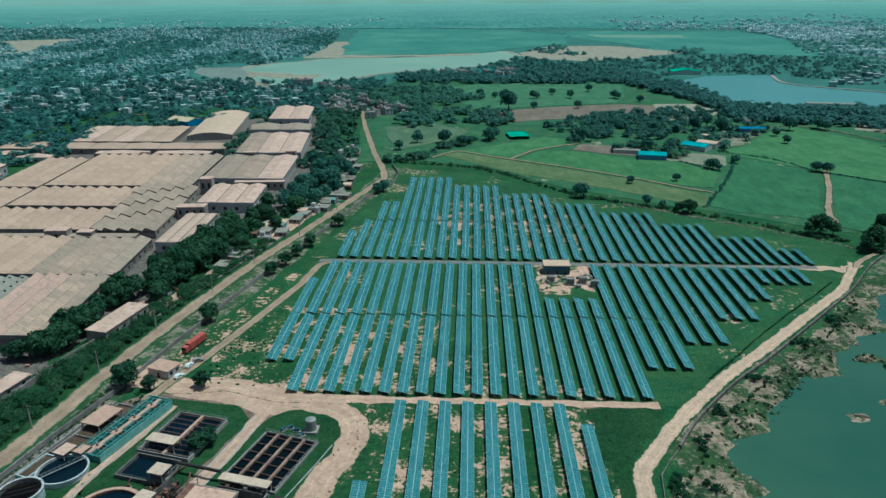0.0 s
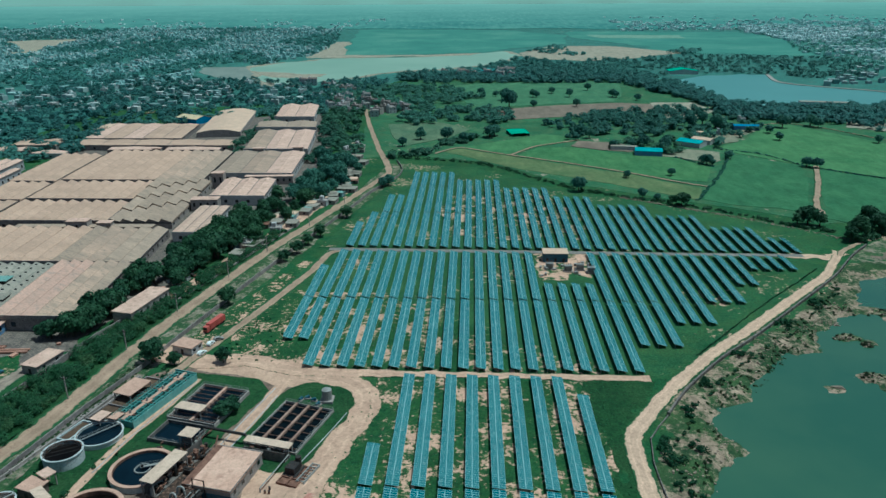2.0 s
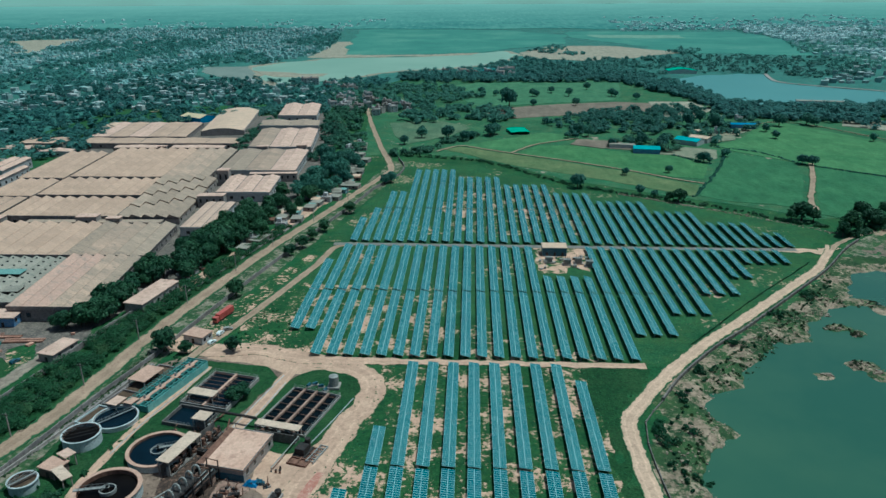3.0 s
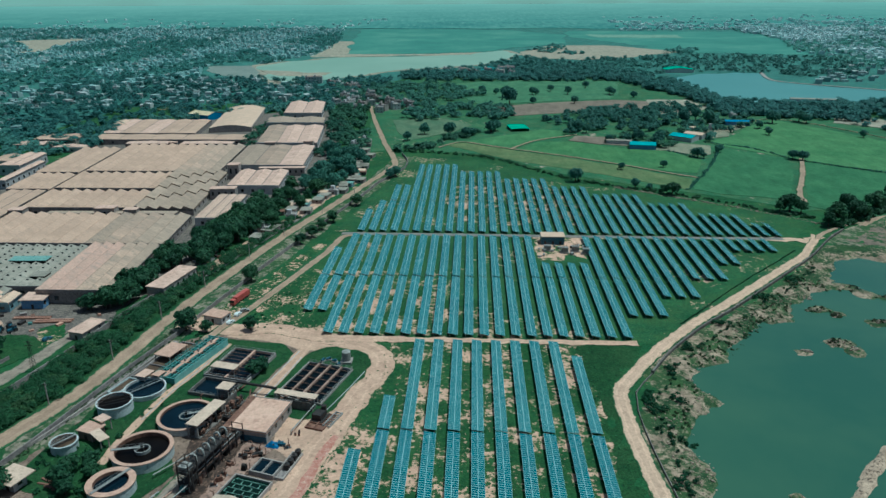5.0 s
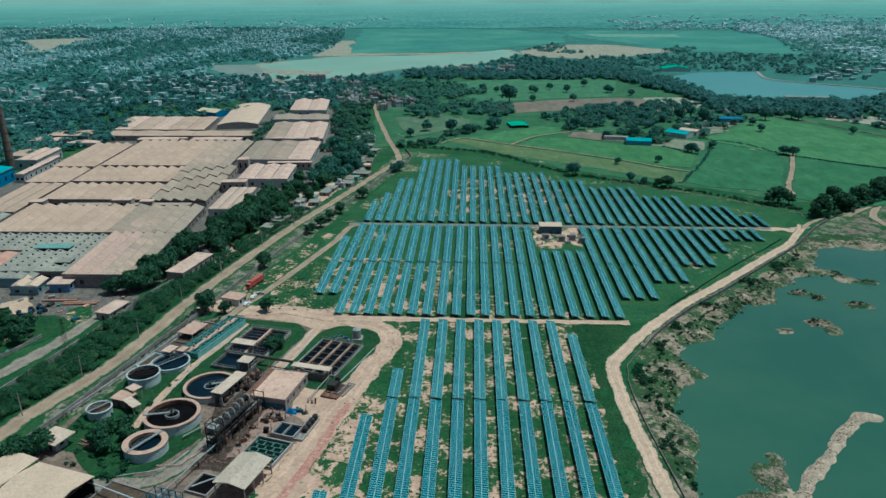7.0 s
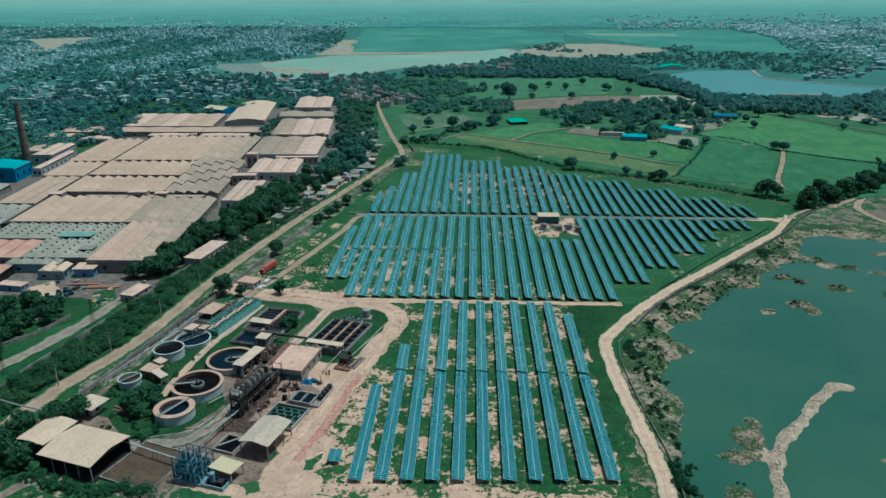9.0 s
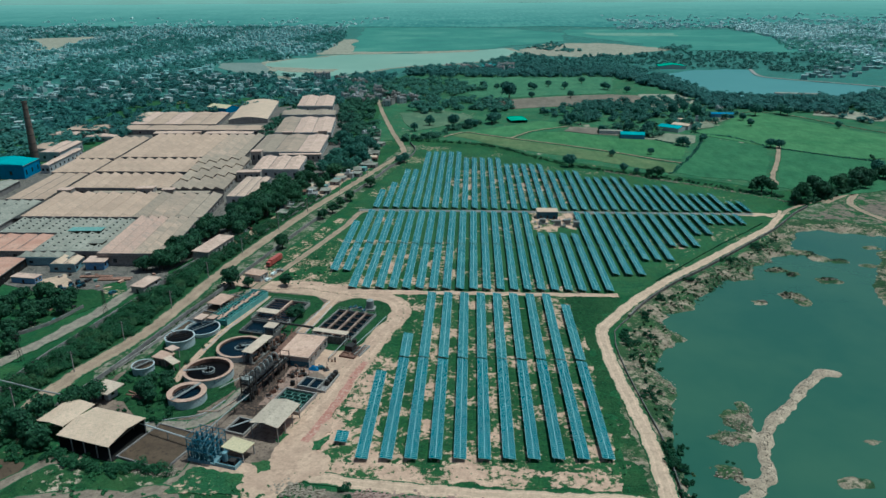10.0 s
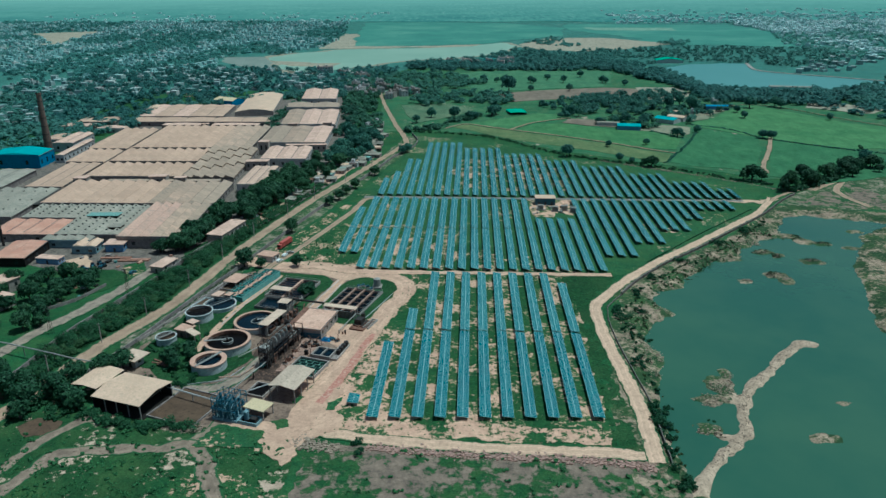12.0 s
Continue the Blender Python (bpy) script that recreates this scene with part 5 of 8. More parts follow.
plant_row(pose(-63.0, 166.2, 0, 0, 0, 76), 14.0, 10, 8, "dark pumps and pipes under the flat canopy")


def gable_shed(name, m, w, d, h, rise, roof, label, wall=None, open_sides=True, ridges=1, category="shed"):
    """A shed under a low pitched roof, ridge along y, on posts or walls."""
    t = thing(name, m, label, category)
    for k in range(ridges):
        x0, x1 = -w / 2 + w * k / ridges, -w / 2 + w * (k + 1) / ridges
        xm = (x0 + x1) / 2
        for a, za, b, zb in ((x0, h, xm, h + rise), (xm, h + rise, x1, h)):
            g = Geo().add([(a, -d / 2, za), (b, -d / 2, zb), (b, d / 2, zb), (a, d / 2, za), (a, -d / 2, za + 0.18), (b, -d / 2, zb + 0.18), (b, d / 2, zb + 0.18), (a, d / 2, za + 0.18)], [(0, 3, 2, 1), (4, 5, 6, 7), (0, 1, 5, 4), (1, 2, 6, 5), (2, 3, 7, 6), (3, 0, 4, 7)])
            part("roof_slope", g, roof, t)
        if wall:
            for y in (-d / 2 + 0.3, d / 2 - 0.3):
                part("gable", Geo().add([(x0, y - 0.1, h), (x1, y - 0.1, h), (xm, y - 0.1, h + rise), (x0, y + 0.1, h), (x1, y + 0.1, h), (xm, y + 0.1, h + rise)], [(0, 1, 2), (5, 4, 3), (0, 3, 4, 1), (1, 4, 5, 2), (2, 5, 3, 0)]), wall, t)
    if open_sides and wall:
        for x0, x1, y0, y1 in ((-w / 2 + 0.3, w / 2 - 0.3, d / 2 - 0.6, d / 2 - 0.4), (w / 2 - 0.6, w / 2 - 0.4, -d / 2 + 0.4, d / 2 - 0.6)):
            part("wall", Geo().box(x0, x1, y0, y1, -0.3, h - 0.05), wall, t)
    if open_sides:
        n = max(2, int(d / 5) + 1)
        for sx in (-1, 1):
            for k in range(n):
                y = -d / 2 + 0.4 + (d - 0.8) * k / (n - 1)
                part("post", Geo().box(sx * (w / 2 - 0.5) - 0.15, sx * (w / 2 - 0.5) + 0.15, y - 0.15, y + 0.15, -0.2, h + 0.02), M["old_concrete"], t)
    else:
        for x0, x1, y0, y1 in ((-w / 2 + 0.3, w / 2 - 0.3, -d / 2 + 0.2, -d / 2 + 0.4), (-w / 2 + 0.3, w / 2 - 0.3, d / 2 - 0.4, d / 2 - 0.2), (-w / 2 + 0.3, -w / 2 + 0.5, -d / 2 + 0.4, d / 2 - 0.4), (w / 2 - 0.5, w / 2 - 0.3, -d / 2 + 0.4, d / 2 - 0.4)):
            part("wall", Geo().box(x0, x1, y0, y1, -0.3, h), wall, t)
    return t


gable_shed("filter_shed", pose(-69.6, 104.2, 0, 0, 0, -16), 10.6, 15.0, 5.4, 1.0, M["beige_roof"], "open shed with low pitched grey-cream roof")
# Near-black floor and walls: shade under the shed roof put into colour.
patch("shed_floor", [(-137, 90), (-116, 84), (-110, 99), (-132, 107)], 0.2, M["soot_and_shade"], "shed floor darkened to stand for the shade under its roof", 0.2, 3.0, category="floor")
gable_shed("store_shed", pose(-123.6, 95.0, 0, 0, 0, 73), 17.0, 20.5, 5.4, 1.3, M["cream_roof"], "large open shed with pale sheet roof", M["soot_and_shade"])
gable_shed("store_shed", pose(-139.2, 102.4, 0, 0, 0, -17), 11.0, 14.0, 5.6, 0.5, M["cream_roof"], "lower open shed with grey-cream sheet roof")
flat_hut("guard_hut", pose(-135.0, 121.4, 0, 0, 0, -20), 5.0, 4.4, 3.8, M["white_wall"], M["slab_roof"], "small white hut with wide pale roof", over=1.9, windows=1)
flat_hut("gate_house", pose(-112.2, 232.5, 0, 0, 0, -18), 9.0, 6.5, 3.3, M["white_wall"], M["rim"], "white gate house with pinkish flat roof", windows=2)
basin("sludge_bed", pose(-103.5, 92.2, 0, 0, 0, -20), 19.0, 19.5, 0.8, M["sludge"], "walled bed of drying brown sludge", "old_concrete", drop=0.4)


def dosing_tower():
    """Blue steel frame full of upright vessels."""
    t = thing("dosing_tower", pose(-86.4, 87.8, 0, 0, 0, -16), "blue steel frame packed with upright blue vessels", "tower")
    rng = random.Random(8)
    part("base_slab", Geo().box(-5.4, 4.2, -4.0, 4.0, -0.2, 0.9), M["blue_pale"], t, "pale blue concrete base")
    for i in range(5):
        for j in range(4):
            x, y, h, r = -4.4 + 1.75 * i + rng.uniform(-0.2, 0.2), -2.9 + 1.9 * j + rng.uniform(-0.2, 0.2), rng.choice((4.6, 5.6, 6.4, 7.4)), rng.uniform(0.36, 0.62)
            v = part("vessel", Geo().tube((x, y, 0.85), (x, y, h), r, r, 10).tube((x, y, h), (x, y, h + 0.6), r, 0.12, 10), M["blue_steel"], t)
            part("band", Geo().tube((x, y, h * 0.55), (x, y, h * 0.55 + 0.25), r + 0.05, r + 0.05, 10), M["blue_pale"], v)
    for i in range(5):
        for y in (-3.6, 3.6):
            part("column", Geo().box(-5.2 + 2.25 * i - 0.1, -5.2 + 2.25 * i + 0.1, y - 0.1, y + 0.1, 0.85, 8.4), M["blue_steel"], t)
    for z in (2.6, 4.6, 6.6, 8.3):
        for y in (-3.6, 3.6):
            part("beam", Geo().box(-5.3, 3.9, y - 0.09, y + 0.09, z, z + 0.16), M["blue_steel"], t)
        for i in range(5):
            part("beam", Geo().box(-5.2 + 2.25 * i - 0.08, -5.2 + 2.25 * i + 0.08, -3.5, 3.5, z, z + 0.14), M["blue_steel"], t)
    for i in range(4):
        x = -5.2 + 2.25 * i
        part("brace", Geo().tube((x, -3.7, 2.6), (x + 2.25, -3.7, 6.6), 0.06, 0.06, 5), M["blue_pale"], t)
        part("brace", Geo().tube((x + 2.25, -3.7, 2.6), (x, -3.7, 6.6), 0.06, 0.06, 5), M["blue_pale"], t)
    for k in range(7):
        x, y = -4.6 + 1.3 * k, rng.uniform(-3, 3)
        part("pipe", Geo().path([(x, -3.9, 1.2), (x, -3.9, rng.uniform(3, 5)), (x + 0.3, -3.4, rng.uniform(5, 6)), (x + 0.3, y, 7.6), (x + 0.3, y, 9.4 + rng.uniform(-0.5, 0.8))], 0.11, 6), M["blue_pale" if k % 2 else "blue_steel"], t)
    part("catwalk", Geo().box(-5.4, 4.0, -4.4, -3.8, 4.5, 4.6), M["blue_steel"], t)


dosing_tower()
t = thing("wash_trough", pose(-79.2, 84.0, 0, 0, 0, -16), "pale blue concrete trough with square tank", "trough")
for x0, x1, y0, y1 in ((-3.6, 3.6, -2.2, -1.9), (-3.6, 3.6, 1.9, 2.2), (-3.6, -3.3, -1.9, 1.9), (3.3, 3.6, -1.9, 1.9)):
    part("trough_wall", Geo().box(x0, x1, y0, y1, -0.2, 1.5), M["blue_pale"], t)
part("trough_floor", Geo().box(-3.3, 3.3, -1.9, 1.9, -0.2, 0.5), M["black_effluent"], t)
part("tank", Geo().tube((-2.0, 1.0, 0.5), (-2.0, 1.0, 3.4), 0.9, 0.9, 14).tube((-2.0, 1.0, 3.4), (-2.0, 1.0, 3.7), 0.9, 0.3, 14), M["blue_pale"], t)
part("machine", Geo().box(0.2, 2.2, -0.6, 1.2, 0.5, 1.9), M["dark_steel"], t)
slab_canopy(pose(-77.5, 88.6, 0, 0, 0, -22), 8.5, 6.0, 3.8, "yellowish slab roof beside the blue tower", "yellow_roof")


def process_rack():
    """Narrow two-deck steel rack with bent ducts, pipes, pumps and a lattice end tower."""
    t = thing("process_rack", pose(-80.4, 133.0, 0, 0, 0, -16), "tall rusty steel rack with pipes and bent grey ducts", "rack")
    rng = random.Random(21)
    for k in range(8):
        y = -13.5 + 27 * k / 7
        for sx in (-1.9, 1.9):
            part("column", Geo().box(sx - 0.13, sx + 0.13, y - 0.13, y + 0.13, -0.2, 6.6 if k > 1 else 10.2), M["dark_steel"], t)
        part("cross_beam", Geo().box(-2.0, 2.0, y - 0.1, y + 0.1, 6.3, 6.5), M["rust"], t)
    for z, lo, hi in ((3.0, -13.8, 13.8), (6.5, -13.8, 5.0)):
        part("deck", Geo().box(-1.9, 1.9, lo, hi, z, z + 0.12), M["dark_steel"], t, "dark rusty grating deck")
        for sx in (-1.95, 1.95):
            for dz in (0.55, 1.1):
                part("handrail", Geo().box(sx - 0.04, sx + 0.04, lo, hi, z + dz, z + dz + 0.07), M["dark_steel"], t)
            for k in range(10):
                y = lo + (hi - lo) * k / 9
                part("rail_post", Geo().box(sx - 0.04, sx + 0.04, y - 0.04, y + 0.04, z + 0.1, z + 1.15), M["dark_steel"], t)
    for s0 in (-1, 1):  # bracing of the end tower
        for z in (0.0, 3.0, 6.0):
            part("brace", Geo().tube((s0 * 1.9, -13.5, z), (s0 * 1.9, -9.6, z + 3.0), 0.09, 0.09, 5), M["dark_steel"], t)
            part("brace", Geo().tube((-1.9 * s0, -13.5, z), (1.9 * s0, -13.5, z + 3.0), 0.09, 0.09, 5), M["dark_steel"], t)
    for k in range(6):  # bent ducts over the upper deck
        y, w = -7.5 + 2.9 * k, rng.uniform(0.9, 1.3)
        arc = [(-1.7, y, 6.2), (-1.7, y, 7.2)] + [(-1.7 + w * (1 - math.cos(a)), y + 0.25 * math.sin(a), 7.4 + 1.3 * math.sin(a)) for a in (0.4, 0.9, 1.4, 1.9, 2.4, 2.9)] + [(-1.7 + 2 * w, y, 6.4)]
        part("duct", Geo().path(arc, 0.3, 9), M["steel"], t, "bent grey duct")
    for k in range(7):
        x, z = -1.5 + 0.5 * k, 3.5 + 0.35 * (k % 3)
        y0, y1 = -13 + rng.uniform(0, 4), 13 - rng.uniform(0, 5)
        part("pipe", Geo().path([(x, y0, 1.0), (x, y0, z - 0.4), (x, y0 + 0.4, z), (x, y1 - 0.4, z), (x, y1, z - 0.4), (x, y1, 0.6)], 0.15, 7), M[("rust", "dark_steel", "steel")[k % 3]], t)
    for k in range(8):
        x, y, h, r = rng.choice((-1.1, 1.0, 0.1)), -12 + 3.3 * k + rng.uniform(-0.6, 0.6), rng.uniform(1.6, 2.7), rng.uniform(0.55, 0.95)
        part("vessel", Geo().tube((x, y, -0.1), (x, y, h), r, r, 12).tube((x, y, h), (x, y, h + 0.3), r, r * 0.3, 12), M[("dark_steel", "rust", "brick", "steel")[k % 4]], t)
    part("hopper", Geo().box(-1.8, 1.2, -13.2, -10.4, 6.7, 8.4), M["steel"], t, "pale grey hopper on top")
    part("hood", Geo().tube((-0.3, -11.8, 8.4), (-0.3, -11.8, 9.4), 1.2, 0.4, 12), M["steel"], t)
    for z in (4.6, 7.6, 10.1):
        for y in (-13.5, -9.64):
            part("cross_beam", Geo().box(-2.0, 2.0, y - 0.09, y + 0.09, z, z + 0.16), M["dark_steel"], t)
        for sx in (-1.9, 1.9):
            part("cross_beam", Geo().box(sx - 0.09, sx + 0.09, -13.4, -9.74, z, z + 0.16), M["dark_steel"], t)
    part("ladder", Geo().box(2.0, 2.1, -12.6, -12.0, 0.0, 7.5), M["dark_steel"], t)
    for k in range(9):
        y = -12.5 + 2.9 * k
        part("machine", Geo().box(-1.7, rng.uniform(0.6, 1.7), y, y + rng.uniform(1.2, 2.3), -0.1, rng.uniform(1.2, 2.6)), M[("soot_and_shade", "dark_steel", "brick_dust")[k % 3]], t)
        part("strut", Geo().tube((-1.9, y, 0.2), (1.9, y + 1.5, 3.0), 0.07, 0.07, 5), M["dark_steel"], t)
    part("side_panel", Geo().box(-2.05, -1.95, -9, 13, 3.1, 4.6), M["brick_dust"], t, "rusty red side sheeting")
    part("cable_tray", Geo().box(-2.4, -2.05, -13, 13, 2.2, 2.35), M["rust"], t)


process_rack()
patch("brick_pad", [(-79, 117), (-73.5, 119), (-65, 141), (-73, 148), (-75, 140)], 0.25, M["brick_dust"], "soiled pinkish paved pad beside the rack", 0.1, 3.0, category="paving", fray=0.7)


def pipe_bridge(name, pts, z, r, material, label, legs=9.0):
    t = thing(name, pose(0, 0, 0), label, "pipe")
    for (x0, y0), (x1, y1) in zip(pts, pts[1:]):
        part("pipe", Geo().tube((x0, y0, z), (x1, y1, z), r, r, 10), material, t)
        n = max(1, int(math.hypot(x1 - x0, y1 - y0) / legs))
        for k in range(n + 1):
            x, y = x0 + (x1 - x0) * k / n, y0 + (y1 - y0) * k / n
            part("support", Geo().box(x - 0.12, x + 0.12, y - 0.12, y + 0.12, -0.2, z), M["steel"], t)


pipe_bridge("pipe_line", [(-196, 131), (-166, 121), (-158, 118), (-140, 113)], 4.5, 0.28, M["steel"], "raised grey pipe crossing the road", 14.0)
pipe_bridge("pipe_line", [(-115, 101), (-91, 91)], 3.2, 0.25, M["white_wall"], "white pipe on posts over the sludge bed")
pipe_bridge("pipe_line", [(-92, 93), (-86, 112), (-83, 120)], 3.0, 0.22, M["steel"], "grey pipe on posts beside the lane")
pipe_bridge("pipe_line", [(-86, 176), (-71, 172)], 3.4, 0.5, M["dark_steel"], "dark pipe bridge between the basins")

# hydrants, bins and heaps by the aeration basin
t = thing("chemical_tank", pose(-50.5, 197.5, 0), "round pale blue tank on a plinth", "tank")
part("plinth", Geo().box(-2.2, 2.2, -2.2, 2.2, -0.2, 1.0), M["concrete"], t)
part("shell", Geo().tube((0, 0, 1.0), (0, 0, 4.6), 1.7, 1.7, 16), M["steel"], t)
part("lid", Geo().tube((0, 0, 4.6), (0, 0, 5.1), 1.7, 0.3, 16), M["steel"], t)
for k, (x, y) in enumerate([(-55, 197), (-57.5, 198.5), (-53, 194.5), (-59.5, 197.5)]):
    d = thing("pump_set", pose(x, y, 0.1, 0, 0, 20 * k), "blue pump set with motor and pipe", "pump", "pump sets")
    part("bed", Geo().box(-1.2, 1.2, -0.6, 0.6, 0, 0.4), M["concrete"], d)
    part("motor", Geo().tube((-1.0, 0, 0.9), (0.2, 0, 0.9), 0.45, 0.45, 10), M["blue_steel"], d)
    part("casing", Geo().tube((0.3, -0.3, 0.9), (0.3, 0.3, 0.9), 0.6, 0.6, 12), M["blue_steel"], d)



def kerb(pts, label):
    """A thin pale kerb along a line."""
    line = smooth_line(pts, 3.0)
    g = Geo()
    for a, b in zip(line, line[1:]):
        n = (b - a).normalized() * 0.02
        w = Vector((n.y, -n.x)) * 6
        g.slab([(a - w - n).to_tuple(), (a + w - n).to_tuple(), (b + w + n).to_tuple(), (b - w + n).to_tuple()], -0.1, 0.42)
    tagged(part("kerb", g, M["white_wall"]), label, "kerb", kind="structure")


kerb([(-80, 167), (-75.5, 186), (-70.5, 205)], "pale kerb between lane and lawn")
kerb([(-76, 168), (-72, 184), (-68.5, 200)], "pale kerb beside the rounded lawn")
kerb([(-112.5, 156), (-109.2, 174), (-104, 193), (-100, 208)], "pale kerb along the footpath")
kerb([(-52, 163), (-46.5, 178), (-42.5, 190)], "pale kerb at the lawn's edge")
kerb([(-90, 160), (-84, 163), (-80, 167)], "pale kerb by the side basin")
kerb([(-117, 104), (-106, 108), (-97, 111), (-92, 120)], "pale kerb along the paved lane")


def railing(pts, z, label, gap=2.0):
    """A two-rail steel railing on posts."""
    t = thing("railing", pose(0, 0, 0), label, "railing", "works railings")
    for (x0, y0), (x1, y1) in zip(pts, pts[1:]):
        for dz in (0.55, 1.05):
            part("rail", Geo().tube((x0, y0, z + dz), (x1, y1, z + dz), 0.05, 0.05, 5, False), M["steel"], t)
        n = max(1, int(math.hypot(x1 - x0, y1 - y0) / gap))
        for k in range(n + 1):
            x, y = x0 + (x1 - x0) * k / n, y0 + (y1 - y0) * k / n
            part("rail_post", Geo().tube((x, y, z - 0.1), (x, y, z + 1.08), 0.05, 0.05, 5, False), M["steel"], t)


def around(cx, cy, w, d, yaw):
    c, q = math.cos(radians(yaw)), math.sin(radians(yaw))
    return [(cx + u * c - v * q, cy + u * q + v * c) for u, v in ((-w / 2, -d / 2), (w / 2, -d / 2), (w / 2, d / 2), (-w / 2, d / 2), (-w / 2, -d / 2))]


railing(around(-59.5, 181.3, 18.2, 25.2, -17)[1:4], 0.95, "grey railing round the aeration basin", 3.0)
railing(around(-90, 192.6, 17.6, 21.6, -14), 1.6, "grey railing round the square basin", 3.0)
railing(around(-92.6, 174.2, 14.6, 8.6, -14)[:3], 1.4, "grey railing on the side basin", 3.0)
railing([(-99, 106.5), (-91.5, 112), (-88, 122), (-86, 130)], 0.15, "pale railing along the paved lane", 3.0)

# ---- vehicles ----
def lorry(m):
    t = thing("lorry", m, "parked lorry with long faded red box body", "lorry")
    part("cargo_box", Geo().box(-1.25, 1.25, -4.6, 7.0, 1.0, 3.8), M["red_paint"], t, "faded red box")
    for k in range(12):
        part("rib", Geo().box(1.25, 1.31, -4.4 + k, -4.28 + k, 1.05, 3.75), M["red_paint"], t)
    part("cab", Geo().box(-1.2, 1.2, -7.2, -4.9, 0.7, 3.2), M["red_paint"], t)
    part("windscreen", Geo().box(-1.1, 1.1, -7.26, -7.18, 1.9, 2.9), M["dark_glass"], t)
    part("chassis", Geo().box(-0.9, 0.9, -6.8, 6.8, 0.55, 1.0), M["dark_steel"], t)
    for y in (-6.0, -2.5, 4.0, 5.4):
        for s in (-1, 1):
            part("wheel", Geo().tube((s * 0.85, y, 0.5), (s * 1.2, y, 0.5), 0.5, 0.5, 14), M["tyre"], t)


lorry(pose(-108.6, 253.4, 0.05, 0, 0, -16) @ Matrix.Scale(0.9, 4))


def car(m, paint, label):
    t = thing("car", m, label, "car", "parked cars")
    prof = [(-2.0, 0.35), (2.0, 0.35), (2.05, 0.8), (1.0, 0.95), (0.4, 1.45), (-1.3, 1.5), (-1.95, 1.0)]
    n = len(prof)
    g = Geo().add([(-0.82, y, z) for y, z in prof] + [(0.82, y, z) for y, z in prof], [tuple(range(n)), tuple(range(2 * n - 1, n - 1, -1))] + [(i, n + i, n + (i + 1) % n, (i + 1) % n) for i in range(n)])
    part("body", g, paint, t)
    part("glass", Geo().box(-0.84, 0.84, -1.2, 0.5, 1.02, 1.38), M["dark_glass"], t)
    for y in (-1.25, 1.25):
        for s in (-1, 1):
            part("wheel", Geo().tube((s * 0.66, y, 0.32), (s * 0.85, y, 0.32), 0.32, 0.32, 12), M["tyre"], t)


car(pose(-105.6, 229.5, 0.2, 0, 0, -25), M["white_paint"], "white car parked by the gate house")
car(pose(-104.8, 237.5, 0.2, 0, 0, -15), M["white_paint"], "white hatchback parked beside another car")
car(pose(-103.0, 241.5, 0.2, 0, 0, -60), M["steel"], "silver car parked on the sandy road")
car(pose(-176.0, 212.0, 0.2, 0, 0, -20), M["blue_steel"], "small blue pickup by the factory wall")
car(pose(-84.5, 121.5, 0.3, 0, 0, -20), M["teal_rail"], "small aqua cart beside the rack")

hr2, cr0 = random.Random(31), random.Random(53)
for k in range(16):
    d = thing("cable_box", pose(hr2.uniform(33, 59), hr2.uniform(311, 330), 0.12, 0, 0, hr2.uniform(0, 90)), "small grey equipment box on bare earth", "box", "equipment boxes")
    w, h = hr2.uniform(0.4, 1.0), hr2.uniform(0.4, 1.4)
    part("body", Geo().box(-w, w, -w * 0.7, w * 0.7, 0, h), M[hr2.choice(("steel", "old_concrete", "dark_steel", "white_wall"))], d)
    part("lid", Geo().box(-w - 0.06, w + 0.06, -w * 0.7 - 0.06, w * 0.7 + 0.06, h, h + 0.07), M["steel"], d)
t = thing("tarpaulin", pose(-64.6, 143.2, 0.2, 0, 0, -14), "crumpled blue tarpaulin heap beside the pump house", "tarpaulin")
tr = random.Random(4)
g = Geo()
gv = [(0.55 * i - 2.4 + tr.uniform(-0.15, 0.15), 0.5 * j - 1.5 + tr.uniform(-0.15, 0.15), max(0.0, 1.3 * (1 - ((i - 4) / 4.6) ** 2) * (1 - ((j - 3) / 3.4) ** 2) + tr.uniform(-0.3, 0.35)) if 0 < i < 8 and 0 < j < 6 else -0.05) for j in range(7) for i in range(9)]
part("sheet", g.add(gv, [(9 * j + i, 9 * j + i + 1, 9 * j + i + 10, 9 * j + i + 9) for j in range(6) for i in range(8)]), M["blue_tarp"], t)
# Dark machines added at random to deepen the tone of the works.
for k in range(18):
    x, y = cr0.choice(((-86, 160), (-84, 152), (-79, 158), (-76, 124), (-73, 132), (-69, 138), (-90, 164), (-82, 166)))
    d = thing("machine", pose(x + cr0.uniform(-3, 3), y + cr0.uniform(-3.5, 3.5), 0.16, 0, 0, cr0.uniform(-30, 30)), "dark machine on the soiled ground", "machine", "dark machines")
    w, h = cr0.uniform(0.6, 1.4), cr0.uniform(0.7, 2.0)
    part("housing", Geo().box(-w, w, -0.7, 0.7, -0.1, h), M[cr0.choice(("soot_and_shade", "dark_steel", "rust"))], d)
    part("motor", Geo().tube((-w, 0, h), (w * 0.4, 0, h), 0.4, 0.4, 10), M["dark_steel"], d)
    part("pipe", Geo().path([(w, 0, 0.3), (w + 0.7, 0.2, 0.3), (w + 0.9, 0.4, 0.7), (w + 0.9, 0.5, 2.4)], 0.13, 7), M["rust"], d)
for k in range(5):
    tagged(part("pipe_line", Geo().path([(-79.5 - 0.5 * k, 143 + k, 0.5), (-77.2 - 0.5 * k, 155, 0.5 + 0.25 * (k % 2)), (-75.0 - 0.5 * k, 168 - k, 0.6)], 0.19, 7), M["rust" if k % 2 else "brick_dust"]), "rusty pipe running along the pump house", "pipe")
